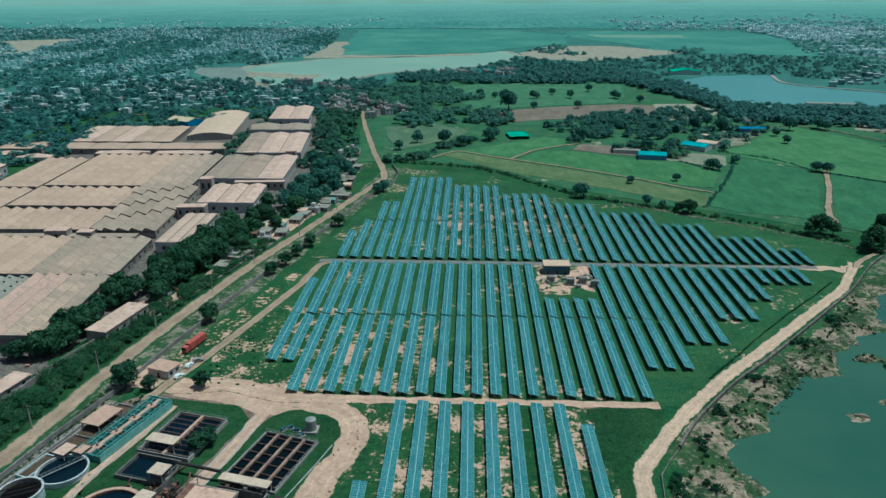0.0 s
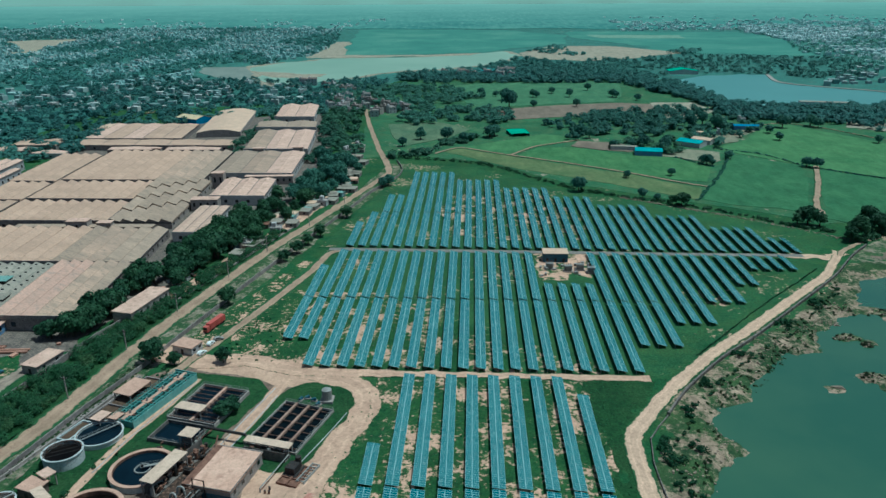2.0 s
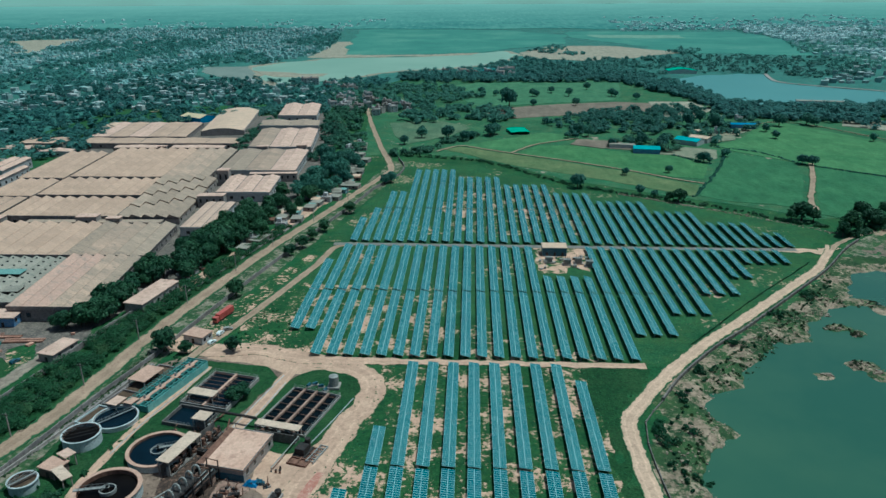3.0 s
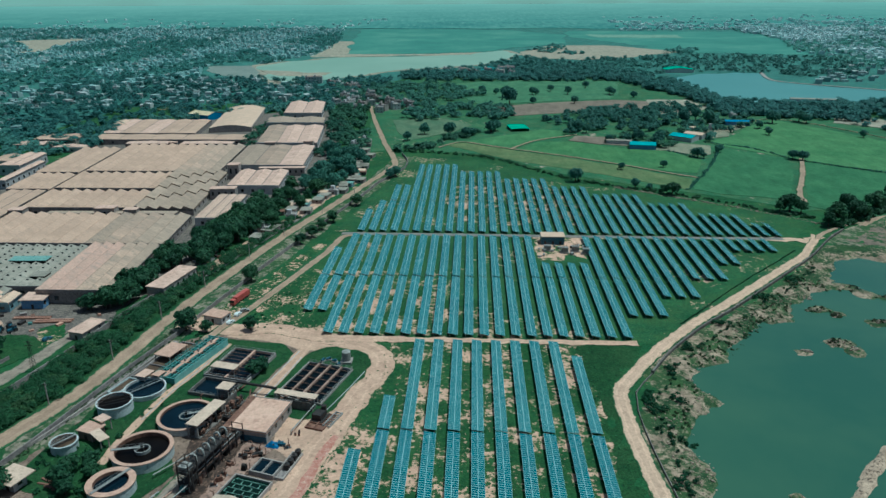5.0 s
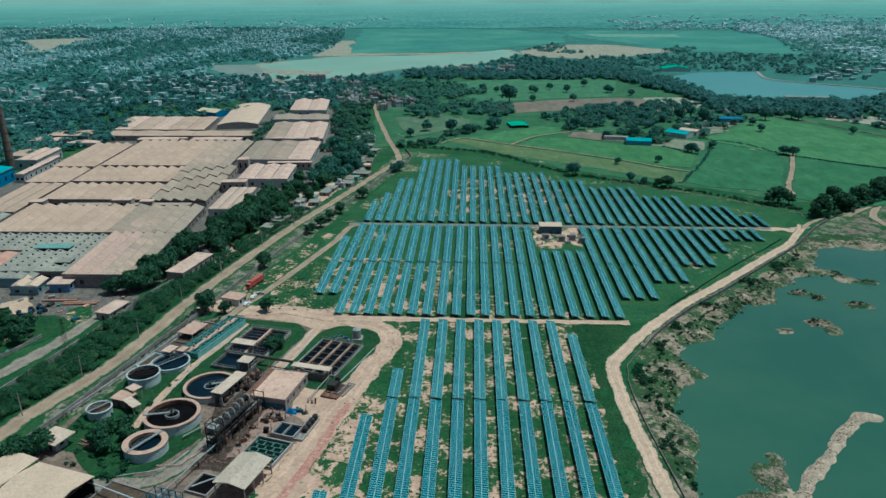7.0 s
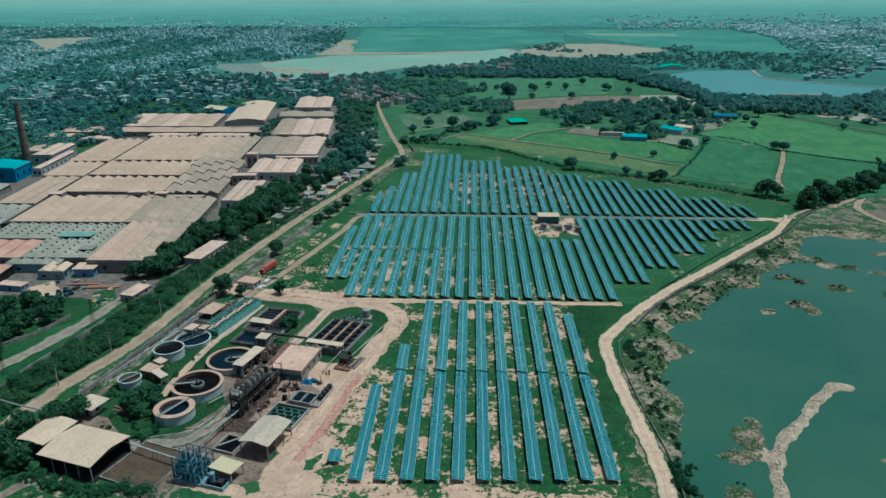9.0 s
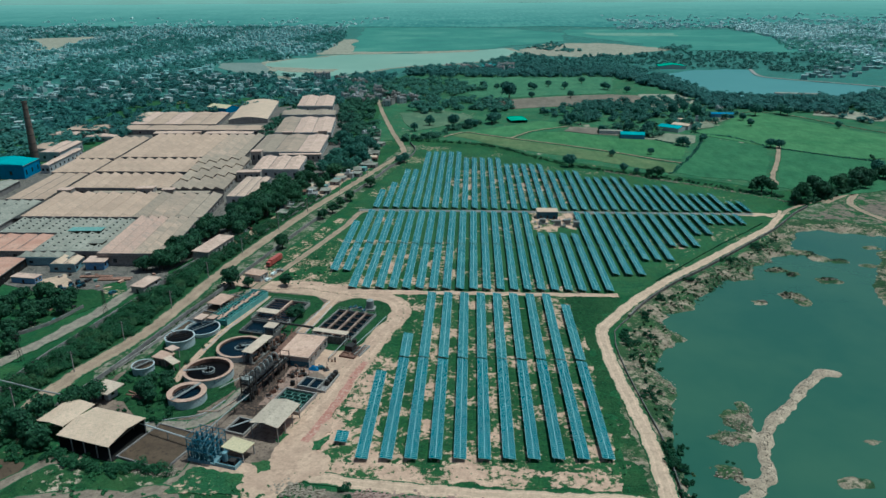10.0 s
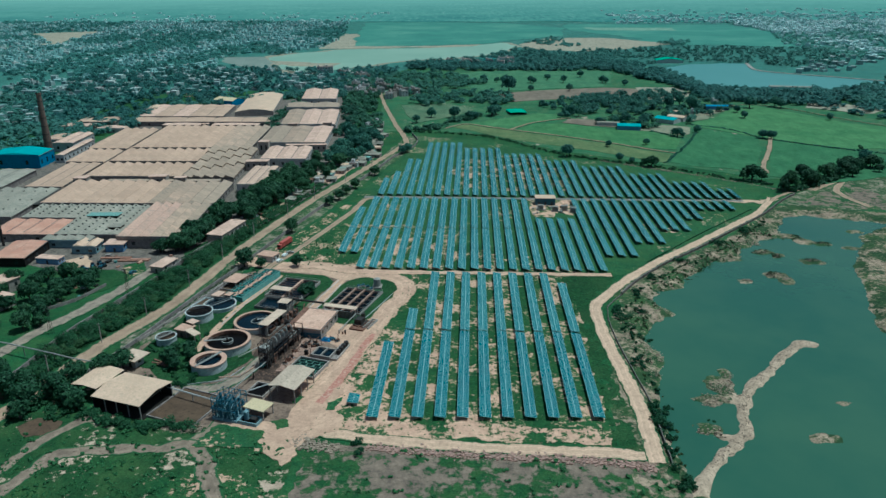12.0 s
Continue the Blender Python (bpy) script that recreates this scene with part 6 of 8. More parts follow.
# clutter of the treatment works
cr = random.Random(77)
for x, y, yaw in ((-73, 137, -16), (-71, 141, 70), (-75.5, 128, -16), (-77, 123, 10), (-68.5, 140, -16), (-60, 142, 30), (-86, 163, -16), (-83, 158, 60), (-79.5, 152, -16), (-97, 168, 0), (-72, 113, -16), (-75, 117, 70)):
    d = thing("pump_set", pose(x, y, 0.2, 0, 0, yaw), "small rusty pump set on a concrete bed", "pump", "rusty pump sets")
    part("bed", Geo().box(-1.1, 1.1, -0.5, 0.5, -0.1, 0.3), M["old_concrete"], d)
    part("motor", Geo().tube((-0.9, 0, 0.75), (0.2, 0, 0.75), 0.4, 0.4, 10), M["dark_steel"], d)
    part("casing", Geo().tube((0.35, -0.25, 0.8), (0.35, 0.25, 0.8), 0.5, 0.5, 12), M["rust"], d)
    part("pipe", Geo().path([(0.35, 0, 1.2), (0.35, 0, 2.0), (0.6, 0.3, 2.3), (0.8, 1.6, 2.3)], 0.14, 7), M["rust"], d)
for k in range(14):
    a, b = cr.choice(((-62, 144), (-74, 146), (-58, 150), (-88, 166), (-70, 118))), None
    d = thing("drum", pose(a[0] + cr.uniform(-3, 3), a[1] + cr.uniform(-2.5, 2.5), 0.22), "old steel drum standing on soiled ground", "drum", "old drums")
    part("shell", Geo().tube((0, 0, 0), (0, 0, 0.9), 0.32, 0.32, 10), M[cr.choice(("rust", "blue_steel", "dark_steel"))], d)
    part("lid", Geo().tube((0, 0, 0.9), (0, 0, 0.94), 0.34, 0.34, 10), M["dark_steel"], d)
for k in range(10):
    d = thing("timber_stack", pose(-124 + cr.uniform(-3, 3), 122.5 + cr.uniform(-2.5, 2.5), 0.15, 0, 0, cr.uniform(-40, 40)), "rusty sheets and bars lying on the grass", "scrap", "scrap")
    part("bar", Geo().box(-cr.uniform(1.2, 2.4), 1.8, -0.35, 0.35, 0, cr.uniform(0.15, 0.4)), M["rust"], d)
for pts, r, mat, label in (([(-60.5, 149), (-60.5, 149, 1.6), (-56, 165, 1.6), (-56, 165, 0)], 0.2, "steel", "grey pipe beside the pump house"), ([(-91, 160, 0.5), (-87, 172, 0.5), (-84, 178, 1.0)], 0.3, "rust", "rusty pipe on the ground between basins"),
                           ([(-96, 126, 1.4), (-86, 139, 1.8), (-80, 142, 3.2)], 0.22, "steel", "grey pipe from tank to rack"), ([(-99, 112, 0.6), (-92, 112.5, 0.6), (-88, 120, 0.6)], 0.18, "rim", "pinkish pipe over the grass"),
                           ([(-76, 150, 0.5), (-77, 160, 0.5), (-80, 168, 0.5), (-80, 172, 3.0)], 0.25, "rust", "rusty pipe along the pump house"), ([(-84, 101, 2.0), (-77, 104, 3.2)], 0.22, "white_wall", "white pipe slanting into the sump")):
    q = [(p[0], p[1], p[2] if len(p) > 2 else 0.0) for p in pts]
    tagged(part("pipe_line", Geo().path(q, r, 7), M[mat]), label, "pipe")

# ---- factory ----
patch("apron", [(-210, 232), (-162, 238), (-140, 300), (-146, 400), (-118, 420), (-128, 700), (-170, 790), (-340, 700), (-345, 540), (-352, 380), (-310, 250), (-260, 215)], 0.1, M["apron"], "dark soiled ground between the factory halls", 1.0, category="apron")
FYAW = 3.0


def hall(name, xl, xr, y0, y1, h, bays, roof, label, saw=True, rise=2.2, wall="old_concrete", vents=0, lean=0.07, category="factory hall", hip=4.0):
    """A hall from y0 to y1 whose bays run away along y, leaning by `lean`, each under a pitched or saw-tooth roof that ends in a straight fascia.
    roof is one material, or (material, number of bays) pairs from west to east."""
    t = thing(name, pose((xl + xr) / 2, y0, 0), label, category)
    w, d = xr - xl, y1 - y0
    bw = w / bays

    def leaned(g):
        g.v = [(x - lean * y, y, z) for x, y, z in g.v]
        return g

    for u0, u1, v0, v1 in ((-w / 2, w / 2, 0.5, 0.9), (-w / 2, w / 2, d - 0.9, d - 0.5), (-w / 2 + 0.3, -w / 2 + 0.7, 0.9, d - 0.9), (w / 2 - 0.7, w / 2 - 0.3, 0.9, d - 0.9)):
        part("wall", leaned(Geo().box(u0, u1, v0, v1, -0.3, h - 0.25)), M[wall], t)
    skins = [roof] * bays if isinstance(roof, str) else [m for m, n in roof for _ in range(n)]
    peak = 0.28 if saw else 0.5
    flat = h + rise * 0.5
    part("fascia", leaned(Geo().box(-w / 2, w / 2, -0.12, 0.1, h - 0.7, flat - 0.05)), M[wall], t)
    for k in range(bays):
        x0 = -w / 2 + bw * k
        xm, x1 = x0 + bw * peak, x0 + bw
        g = Geo()
        rows = [(0.0, flat, flat), (hip, h, h + rise), (d, h, h + rise)]
        for y, low, top in rows:
            g.v += [(x0, y, low), (xm, y, top), (x1, y, low), (x1, y, h - 0.3), (x0, y, h - 0.3)]
        for i in (0, 5):
            g.f += [(i + j, i + (j + 1) % 5, i + 5 + (j + 1) % 5, i + 5 + j) for j in range(5)]
        g.f += [(4, 3, 2, 1, 0), (10, 11, 12, 13, 14)]
        bay = part("roof_bay", leaned(g), M[skins[k]], t)
        part("gutter", leaned(Geo().box(x1 - 0.22, x1 + 0.22, hip, d, h - 0.1, h + 0.1)), M["dirty_concrete"], bay)
        part("ridge_cap", leaned(Geo().box(xm - 0.14, xm + 0.14, hip, d, h + rise - 0.05, h + rise + 0.07)), M[skins[k]], bay)
        for j in range(vents):
            y = hip + (d - hip) * (j + 0.5) / vents
            f = 0.3
            x, z = xm + (x1 - xm) * f, h + rise * (1 - f)
            part("roof_light", leaned(Geo().box(x - 0.42, x + 0.42, y - 0.42, y + 0.42, z - 0.3, z + 0.35)), M["dark_glass"], bay, "dark square roof light")
    n = max(2, int(w / (7 if wall == "white_wall" else 16)))
    for k in range(n):
        x = -w / 2 + w * (k + 0.5) / n
        part("window", leaned(Geo().box(x - 1.0, x + 1.0, 0.42, 0.55, h * 0.3, h * 0.62)), M["dark_glass"], t)
    n = max(2, int(d / 7)) if xr > -220 or wall != "old_concrete" else 0
    for k in range(n):
        y = d * (k + 0.5) / n
        part("window", leaned(Geo().box(w / 2 - 0.36, w / 2 - 0.22, y - 1.0, y + 1.0, h * 0.3, h * 0.62)), M["dark_glass"], t)
    return t


def stepped_hall(xl, xr, y0, y1, h, bays, breaks, drift, label, lean=0.07):
    """A hall whose roof bays drop in steps towards the front, each bay breaking a little further back than its western neighbour."""
    t = thing("factory_hall", pose((xl + xr) / 2, y0, 0), label, "factory hall")
    w, d = xr - xl, y1 - y0
    bw = w / bays
    at = lambda x, y: x - lean * y
    for u0, u1, v0, v1 in ((-w / 2, w / 2, 0.6, 1.0), (-w / 2, w / 2, d - 0.9, d - 0.5), (-w / 2 + 0.3, -w / 2 + 0.7, 1.0, d - 0.9), (w / 2 - 0.7, w / 2 - 0.3, 1.0, d - 0.9)):
        g = Geo().box(u0, u1, v0, v1, -0.3, h - 0.3)
        g.v = [(at(x, y), y, z) for x, y, z in g.v]
        part("wall", g, M["concrete"], t)
    for k in range(bays):
        x0 = -w / 2 + bw * k
        xm, x1 = x0 + bw * 0.28, x0 + bw
        cuts = [0.0] + [c + drift * k for c in breaks if c + drift * k < d - 6] + [d]
        for i, (a, b) in enumerate(zip(cuts, cuts[1:])):
            z = h + 0.85 * i
            prof = [(x0, z), (xm, z + 2.0), (x1, z), (x1, z - 1.0), (x0, z - 1.0)]
            g = Geo().add([(at(x, a), a, q) for x, q in prof] + [(at(x, b), b, q) for x, q in prof], [(4, 3, 2, 1, 0), (5, 6, 7, 8, 9)] + [(j, (j + 1) % 5, 5 + (j + 1) % 5, 5 + j) for j in range(5)])
            bay = part("roof_bay", g, M["ash_roof"], t)
            e = Geo().box(x0 + 0.2, x1, a - 0.08, a + 0.08, z - 1.0, z + 0.25)
            e.v = [(at(x, y), y, q) for x, y, q in e.v]
            part("fascia", e, M["dirty_concrete"], bay)
    for k in range(9):
        y = d * (k + 0.5) / 9
        part("window", Geo().box(at(w / 2, y) - 0.36, at(w / 2, y) - 0.22, y - 1.0, y + 1.0, 1.6, 3.2), M["dark_glass"], t)


hall("factory_hall", -200.3, -164, 247.5, 310, 6.4, 6, (("pink_roof", 3), ("patched_roof", 2), ("ash_roof", 1)), "long factory hall with pinkish dusty pitched roofs", rise=1.8)
hall("factory_hall", -239.6, -203, 255.6, 311.2, 4.6, 6, "grey_roof", "grey saw-tooth factory hall dotted with square roof lights", rise=1.6, vents=10)
hall("factory_hall", -276.2, -240.4, 285.0, 311.2, 4.6, 6, "grey_roof", "shorter grey saw-tooth hall with square roof lights", rise=1.6, vents=5)
hall("factory_hall", -279.2, -240.8, 256.5, 284.0, 4.4, 4, "red_roof", "low hall under faded reddish sheets", rise=0.8)
hall("factory_hall", -280.2, -168.5, 313.0, 366.3, 5.0, 13, (("sheet_roof", 8), ("ash_roof", 1), ("patched_roof", 2), ("ash_roof", 2)), "wide factory hall with rows of dusty saw-tooth roofs")
hall("factory_hall", -285.0, -215.2, 378.5, 418.1, 5.0, 9, "sheet_roof", "wide factory hall under dusty saw-tooth sheets")
hall("factory_hall", -288.3, -216.2, 424.2, 466.8, 5.0, 9, "sheet_roof", "factory hall under dusty brown saw-tooth sheets")
hall("factory_hall", -291.4, -191.0, 471.9, 566.3, 5.0, 12, (("sheet_roof", 8), ("patched_roof", 3), ("ash_roof", 1)), "broad factory hall with pale dusty saw-tooth roofs")
stepped_hall(-215.0, -176.6, 380.5, 467.8, 4.6, 5, (20, 44, 66), 4.5, "stepped factory hall under grey-brown saw-tooth sheets")
hall("factory_hall", -322.9, -283.8, 287.1, 351.0, 4.4, 5, "grey_roof", "grey-green roofed factory hall with roof lights", rise=1.2, vents=3)
hall("factory_hall", -313.7, -287.3, 352.1, 420.6, 5.0, 3, "sheet_roof", "outer factory hall with dusty pitched sheets", rise=1.0)
hall("factory_hall", -320.8, -291.4, 421.1, 463.8, 5.0, 4, "sheet_roof", "short outer factory hall under dusty sheets")
hall("factory_hall", -326.9, -294.8, 467.8, 552.1, 5.0, 4, "sheet_roof", "outer factory hall under long dusty sheets")
# Dark strips added in the alley, painting in its dark gap.
for xa, ya, xb, yb in ((-283.2, 313.5, -286.6, 366.0), (-286.6, 378.5, -289.3, 420.8), (-289.3, 421.5, -292.8, 471.5), (-292.8, 472, -299.2, 560)):
    tagged(part("valley_roof", Geo().slab([(xa - 2.2, ya), (xa + 1.6, ya), (xb + 1.6, yb), (xb - 2.2, yb)], 3.6, 4.5), M["gap_dark"]), "dark strip added to fill the gap between factory roofs", "roof", kind="structure")
hall("factory_hall", -306, -264, 570.5, 582, 5.4, 1, "flat_roof", "narrow factory range with pale roof", False, 0.6, lean=0.1, hip=1.0)
hall("factory_hall", -257, -211, 570.5, 582, 5.4, 1, "flat_roof", "narrow factory range with cream roof", False, 0.6, lean=0.1, hip=1.0)
hall("factory_hall", -352, -206, 592, 616, 4.6, 5, "sheet_roof", "long low factory range with cream roof", False, 0.7, lean=0.1)
hall("factory_hall", -352, -262, 620, 692, 4.8, 5, (("flat_roof", 1), ("sheet_roof", 1), ("flat_roof", 1), ("sheet_roof", 2)), "rear factory hall with low pale pitched roofs", False, 0.9, lean=0.12)
hall("factory_shed", -411, -372, 571, 586, 4.0, 2, "flat_roof", "low outer shed with cream sheet roof", False, 0.8, lean=0.1)
hall("factory_shed", -402, -362, 592, 618, 4.4, 2, "sheet_roof", "low outer shed with dusty roof", False, 0.9, lean=0.1)
hall("factory_shed", -367, -338, 560, 572, 4.0, 1, "flat_roof", "small gabled shed with pale roof", False, 1.4, "white_wall", lean=0.1, hip=0.5)
hall("factory_shed", -362, -346, 662, 686, 4.6, 1, "cream_roof", "small gabled shed among trees", False, 2.0, "white_wall", lean=0.15, hip=0.5)
hall("factory_shed", -372, -330, 352, 402, 4.4, 3, "grey_roof", "low grey factory shed beside the blue hall", False, 1.2)
hall("factory_block", -340, -333, 440, 500, 6.5, 1, "flat_roof", "long white office block with rows of windows", False, 0.8, "white_wall", hip=1.0)
hall("factory_block", -364, -346, 480, 524, 7.5, 2, "flat_roof", "white many-windowed factory block with pale roof", False, 1.2, "white_wall", hip=1.0)
hall("factory_block", -384, -366, 500, 524, 6.0, 1, "sheet_roof", "dusty roofed block behind the chimney", False, 1.2, "white_wall", hip=1.0)
hall("factory_hall", -171.3, -135.0, 429.7, 474.0, 6.2, 3, "flat_roof", "white walled hall with pale pitched roofs", False, 1.5, "white_wall")
hall("factory_hall", -188.8, -131.0, 488.2, 560.3, 6.4, 3, (("ash_roof", 1), ("patched_roof", 1), ("flat_roof", 1)), "wide hall with low pale pitched roof", False, 1.4, "white_wall")
hall("factory_hall", -189.9, -136.5, 569.5, 651.7, 6.4, 3, (("patched_roof", 1), ("flat_roof", 2)), "hall with low pale pitched roof and dark gutters", False, 1.4, "white_wall", lean=0.12)
hall("factory_hall", -207, -149, 664.9, 696.4, 6.4, 2, "ash_roof", "greyish hall with pitched roof among trees", False, 1.6, "white_wall", lean=0.15)
hall("factory_hall", -203.1, -162.4, 720.8, 800, 6.4, 2, "flat_roof", "far hall with pale pitched roof among trees", False, 2.0, "white_wall", lean=0.13)
hall("factory_block", -167.6, -149.1, 358.3, 409.4, 6.0, 3, "ribbed_roof", "white walled block with ribbed pale roof", False, 0.5, "white_wall", lean=0.03, hip=1.0)
# The solid near-black front wall stands in for a shaded opening.
hall("factory_shed", -254, -235.5, 219, 246, 4.8, 1, "red_roof", "shed with rusty red roof and near-black front", False, 0.6, "soot_and_shade", hip=1.0)
hall("factory_shed", -243, -215, 247, 255, 4.4, 5, "grey_roof", "pale blue walled shed with grey saw-tooth roof", True, 1.2, "blue_pale", hip=1.0)
hall("factory_shed", -221, -207.5, 238, 250, 4.2, 2, "cream_roof", "pale blue walled shed with cream pitched roof", False, 1.4, "blue_pale", hip=0.5)
t = thing("roof_passage", pose(-222, 372.5, 0, 0, 0, 1), "long low grey passage between factory halls", "passage")
part("wall", Geo().box(-42, 38, -2.6, 2.6, -0.3, 4.6), M["concrete"], t)
part("roof", Geo().box(-42.3, 38.3, -2.9, 2.9, 4.6, 4.9), M["ash_roof"], t)
for k in range(16):
    part("window", Geo().box(-40.5 + 5 * k, -38.3 + 5 * k, -2.7, -2.55, 2.2, 3.6), M["dark_glass"], t)
t = thing("roof_monitor", pose(-226, 288, 4.9, 0, 0, 2), "teal sheeted raised roof monitor on the grey hall", "roof monitor")
part("wall", Geo().box(-9, 9, -3, 3, -0.5, 1.6), M["soot_and_shade"], t)
part("roof", Geo().box(-9.6, 9.6, -3.4, 3.4, 1.6, 1.85), M["green_sheet"], t)
t = thing("roof_monitor", pose(-209.5, 268, 4.9, 0, 0, 2), "small grey raised roof monitor on the grey hall", "roof monitor")
part("wall", Geo().box(-3.4, 3.4, -3, 3, -0.5, 1.4), M["soot_and_shade"], t)
part("roof", Geo().box(-3.8, 3.8, -3.4, 3.4, 1.4, 1.65), M["grey_roof"], t)
flat_hut("office_hut", pose(-199.5, 246, 0, 0, 0, 3), 9.5, 8, 4.4, M["blue_wall"], M["flat_roof"], "blue walled office with pale flat roof", "building", 0.8)
flat_hut("works_hut", pose(-226, 226, 0, 0, 0, -8), 13, 5, 3.0, M["blue_wall"], M["flat_roof"], "low blue walled hut with pale roof", "hut", 0.3)
flat_hut("pump_cabin", pose(-162.5, 219, 0, 0, 0, -14), 6.8, 13, 3.4, M["concrete"], M["flat_roof"], "small concrete cabin beside the wall", "hut", 0.4)
t = flat_hut("long_block", pose(-145.5, 268, 0, 0, 0, -12), 9, 27, 5.6, M["concrete"], M["flat_roof"], "long grey block with pale flat roof", "building", 0.4, 1, 6)


def barrel_hall(m, w, d, h, rise, label):
    t = thing("barrel_hall", m, label, "factory hall")
    n = 14
    prof = [(-w / 2 + w * i / n, h + rise * math.sin(math.pi * i / n)) for i in range(n + 1)]
    g = Geo().add([(x, -d / 2, z) for x, z in prof] + [(x, d / 2, z) for x, z in prof], [(i, i + 1, n + 2 + i, n + 1 + i) for i in range(n)])
    part("vault_roof", g, M["cream_roof"], t)
    for y in (-d / 2 + 0.05, d / 2 - 0.05):
        part("gable", Geo().add([(x, y, z) for x, z in prof] + [(w / 2, y, -0.3), (-w / 2, y, -0.3)], [tuple(range(n + 3))]), M["concrete"], t)
    for s in (-1, 1):
        part("wall", Geo().box(s * w / 2 - 0.2, s * w / 2 + 0.2, -d / 2, d / 2, -0.3, h), M["concrete"], t)


barrel_hall(pose(-247.5, 712, 0, 0, 0, 8.5), 40, 124, 4.6, 2.6, "large vaulted hall with cream roof")
gable_shed("factory_shed", pose(-290, 728, 0, 0, 0, 62), 20, 30, 5.4, 2.4, M["yellow_roof"], "tall shed with yellowish roof and blue gable", M["blue_sheet"], False)
hall("blue_hall", -384, -342.7, 422.7, 449, 10.0, 1, "teal_roof", "tall bright blue clad factory hall", False, 2.2, "blue_sheet", hip=0.5)


def chimney(x, y, h, r0, r1, material, label, bands=0):
    t = thing("chimney", pose(x, y, 0), label, "chimney")
    part("shaft", Geo().tube((0, 0, -0.3), (0, 0, h), r0, r1, 20), material, t)
    part("crown", Geo().tube((0, 0, h - 1.5), (0, 0, h), r1 + 0.4, r1 + 0.4, 20), material, t)
    for k in range(bands):
        z = h * (k + 1) / (bands + 1)
        r = r0 + (r1 - r0) * z / h
        part("band", Geo().tube((0, 0, z), (0, 0, z + 0.4), r + 0.12, r + 0.1, 20), M["dark_steel"], t)


chimney(-371, 486, 49, 3.4, 1.8, M["brick"], "tall tapering brick chimney with soot stains", 6)
chimney(-266, 250, 27, 0.7, 0.5, M["dark_steel"], "slim dark steel flue rising from the roofs", 2)
# loose things in the factory's front yard
def tractor(m, paint, label):
    t = thing("tractor", m, label, "tractor", "tractors")
    part("hood", Geo().box(-0.5, 0.5, -2.2, 0.2, 0.8, 1.6), paint, t)
    part("cab", Geo().box(-0.8, 0.8, 0.2, 1.6, 0.8, 2.4), paint, t)
    part("canopy", Geo().box(-0.9, 0.9, 0.1, 1.7, 2.4, 2.5), M["dark_steel"], t)
    for y, r in ((-1.6, 0.45), (1.0, 0.8)):
        for sx in (-0.95, 0.95):
            part("wheel", Geo().tube((sx - 0.2, y, r), (sx + 0.2, y, r), r, r, 14), M["tyre"], t)


for k, (x, y, a) in enumerate([(-200, 219, 20), (-197.5, 222.5, 60), (-195, 219.5, -30), (-202.5, 215.5, 80)]):
    tractor(pose(x, y, 0.15, 0, 0, a), M["blue_steel"], "blue tractor parked on the soiled yard")
junk = random.Random(21)
for k in range(46):
    x, y = junk.choice([(-214 + junk.uniform(0, 50), 214 + junk.uniform(0, 22)), (-150 + junk.uniform(0, 14), 250 + junk.uniform(0, 60)), (-200 + junk.uniform(0, 14), 178 + junk.uniform(0, 26))])
    c = thing("crate", pose(x, y, 0.1, 0, 0, junk.uniform(0, 180)), "weathered crate standing on the yard", "crate", "crates")
    w, h = junk.uniform(0.5, 1.6), junk.uniform(0.4, 1.3)
    mat = M[junk.choice(["concrete", "rust", "white_wall", "dark_steel", "red_roof", "teal_rail"])]
    part("box", Geo().box(-w, w, -w * 0.6, w * 0.6, 0, h), mat, c)
    part("lid", Geo().box(-w - 0.05, w + 0.05, -w * 0.6 - 0.05, w * 0.6 + 0.05, h, h + 0.08), mat, c)
for x, y, yaw, n in ((-183, 228, 4, 4), (-194, 231.5, 3, 3)):
    for k in range(n):
        p = thing("pipe_stack", pose(x, y + 0.9 * k, 0.1, 0, 0, yaw), "rusty pipes laid on the yard", "pipe", "pipes on the yard")
        part("pipe", Geo().tube((-8, 0, 0.4), (8, 0, 0.4), 0.35, 0.35, 10), M["red_roof" if k % 2 else "rust"], p)
flat_hut("yard_house", pose(-219, 172, 0, 0, 0, -22), 9, 8, 5.0, M["concrete"], M["flat_roof"], "grey house with flat roof among trees", "house", 0.4)
flat_hut("yard_house", pose(-228, 190, 0, 0, 0, -22), 10, 9, 6.0, M["concrete"], M["flat_roof"], "taller grey house with flat roof among trees", "house", 0.4)
wall_run("yard_wall", [(-198, 166), (-188, 178), (-182, 196)], 1.6, 0.3, M["old_concrete"], "low broken wall along the concrete road", 6.0)
# water tower box, rooftop cabins and tanks of the factory
for x, y, z, w, d, h in ((-227.5, 373, 0, 12, 6.5, 8), (-212, 373, 0, 8, 5, 7), (-283.5, 373, 0, 9, 7, 6.6), (-179, 474, 0, 8, 7, 11), (-170, 420.5, 0, 17, 7, 7.5), (-146, 484, 0, 34, 4.5, 6.0), (-143, 565, 0, 8, 5, 9.5), (-176, 565, 0, 9, 5, 8.5), (-262, 568, 0, 7, 3.5, 7.5)):
    c = thing("roof_cabin", pose(x, y, z, 0, 0, FYAW), "grey service cabin among the factory roofs", "cabin", "roof cabins")
    part("wall", Geo().box(-w / 2, w / 2, -d / 2, d / 2, -0.3, h), M["concrete"], c)
    part("roof", Geo().box(-w / 2 - 0.3, w / 2 + 0.3, -d / 2 - 0.3, d / 2 + 0.3, h, h + 0.25), M["flat_roof"], c)
    for k in range(max(1, int(w / 4))):
        xx = -w / 2 + w * (k + 0.5) / max(1, int(w / 4))
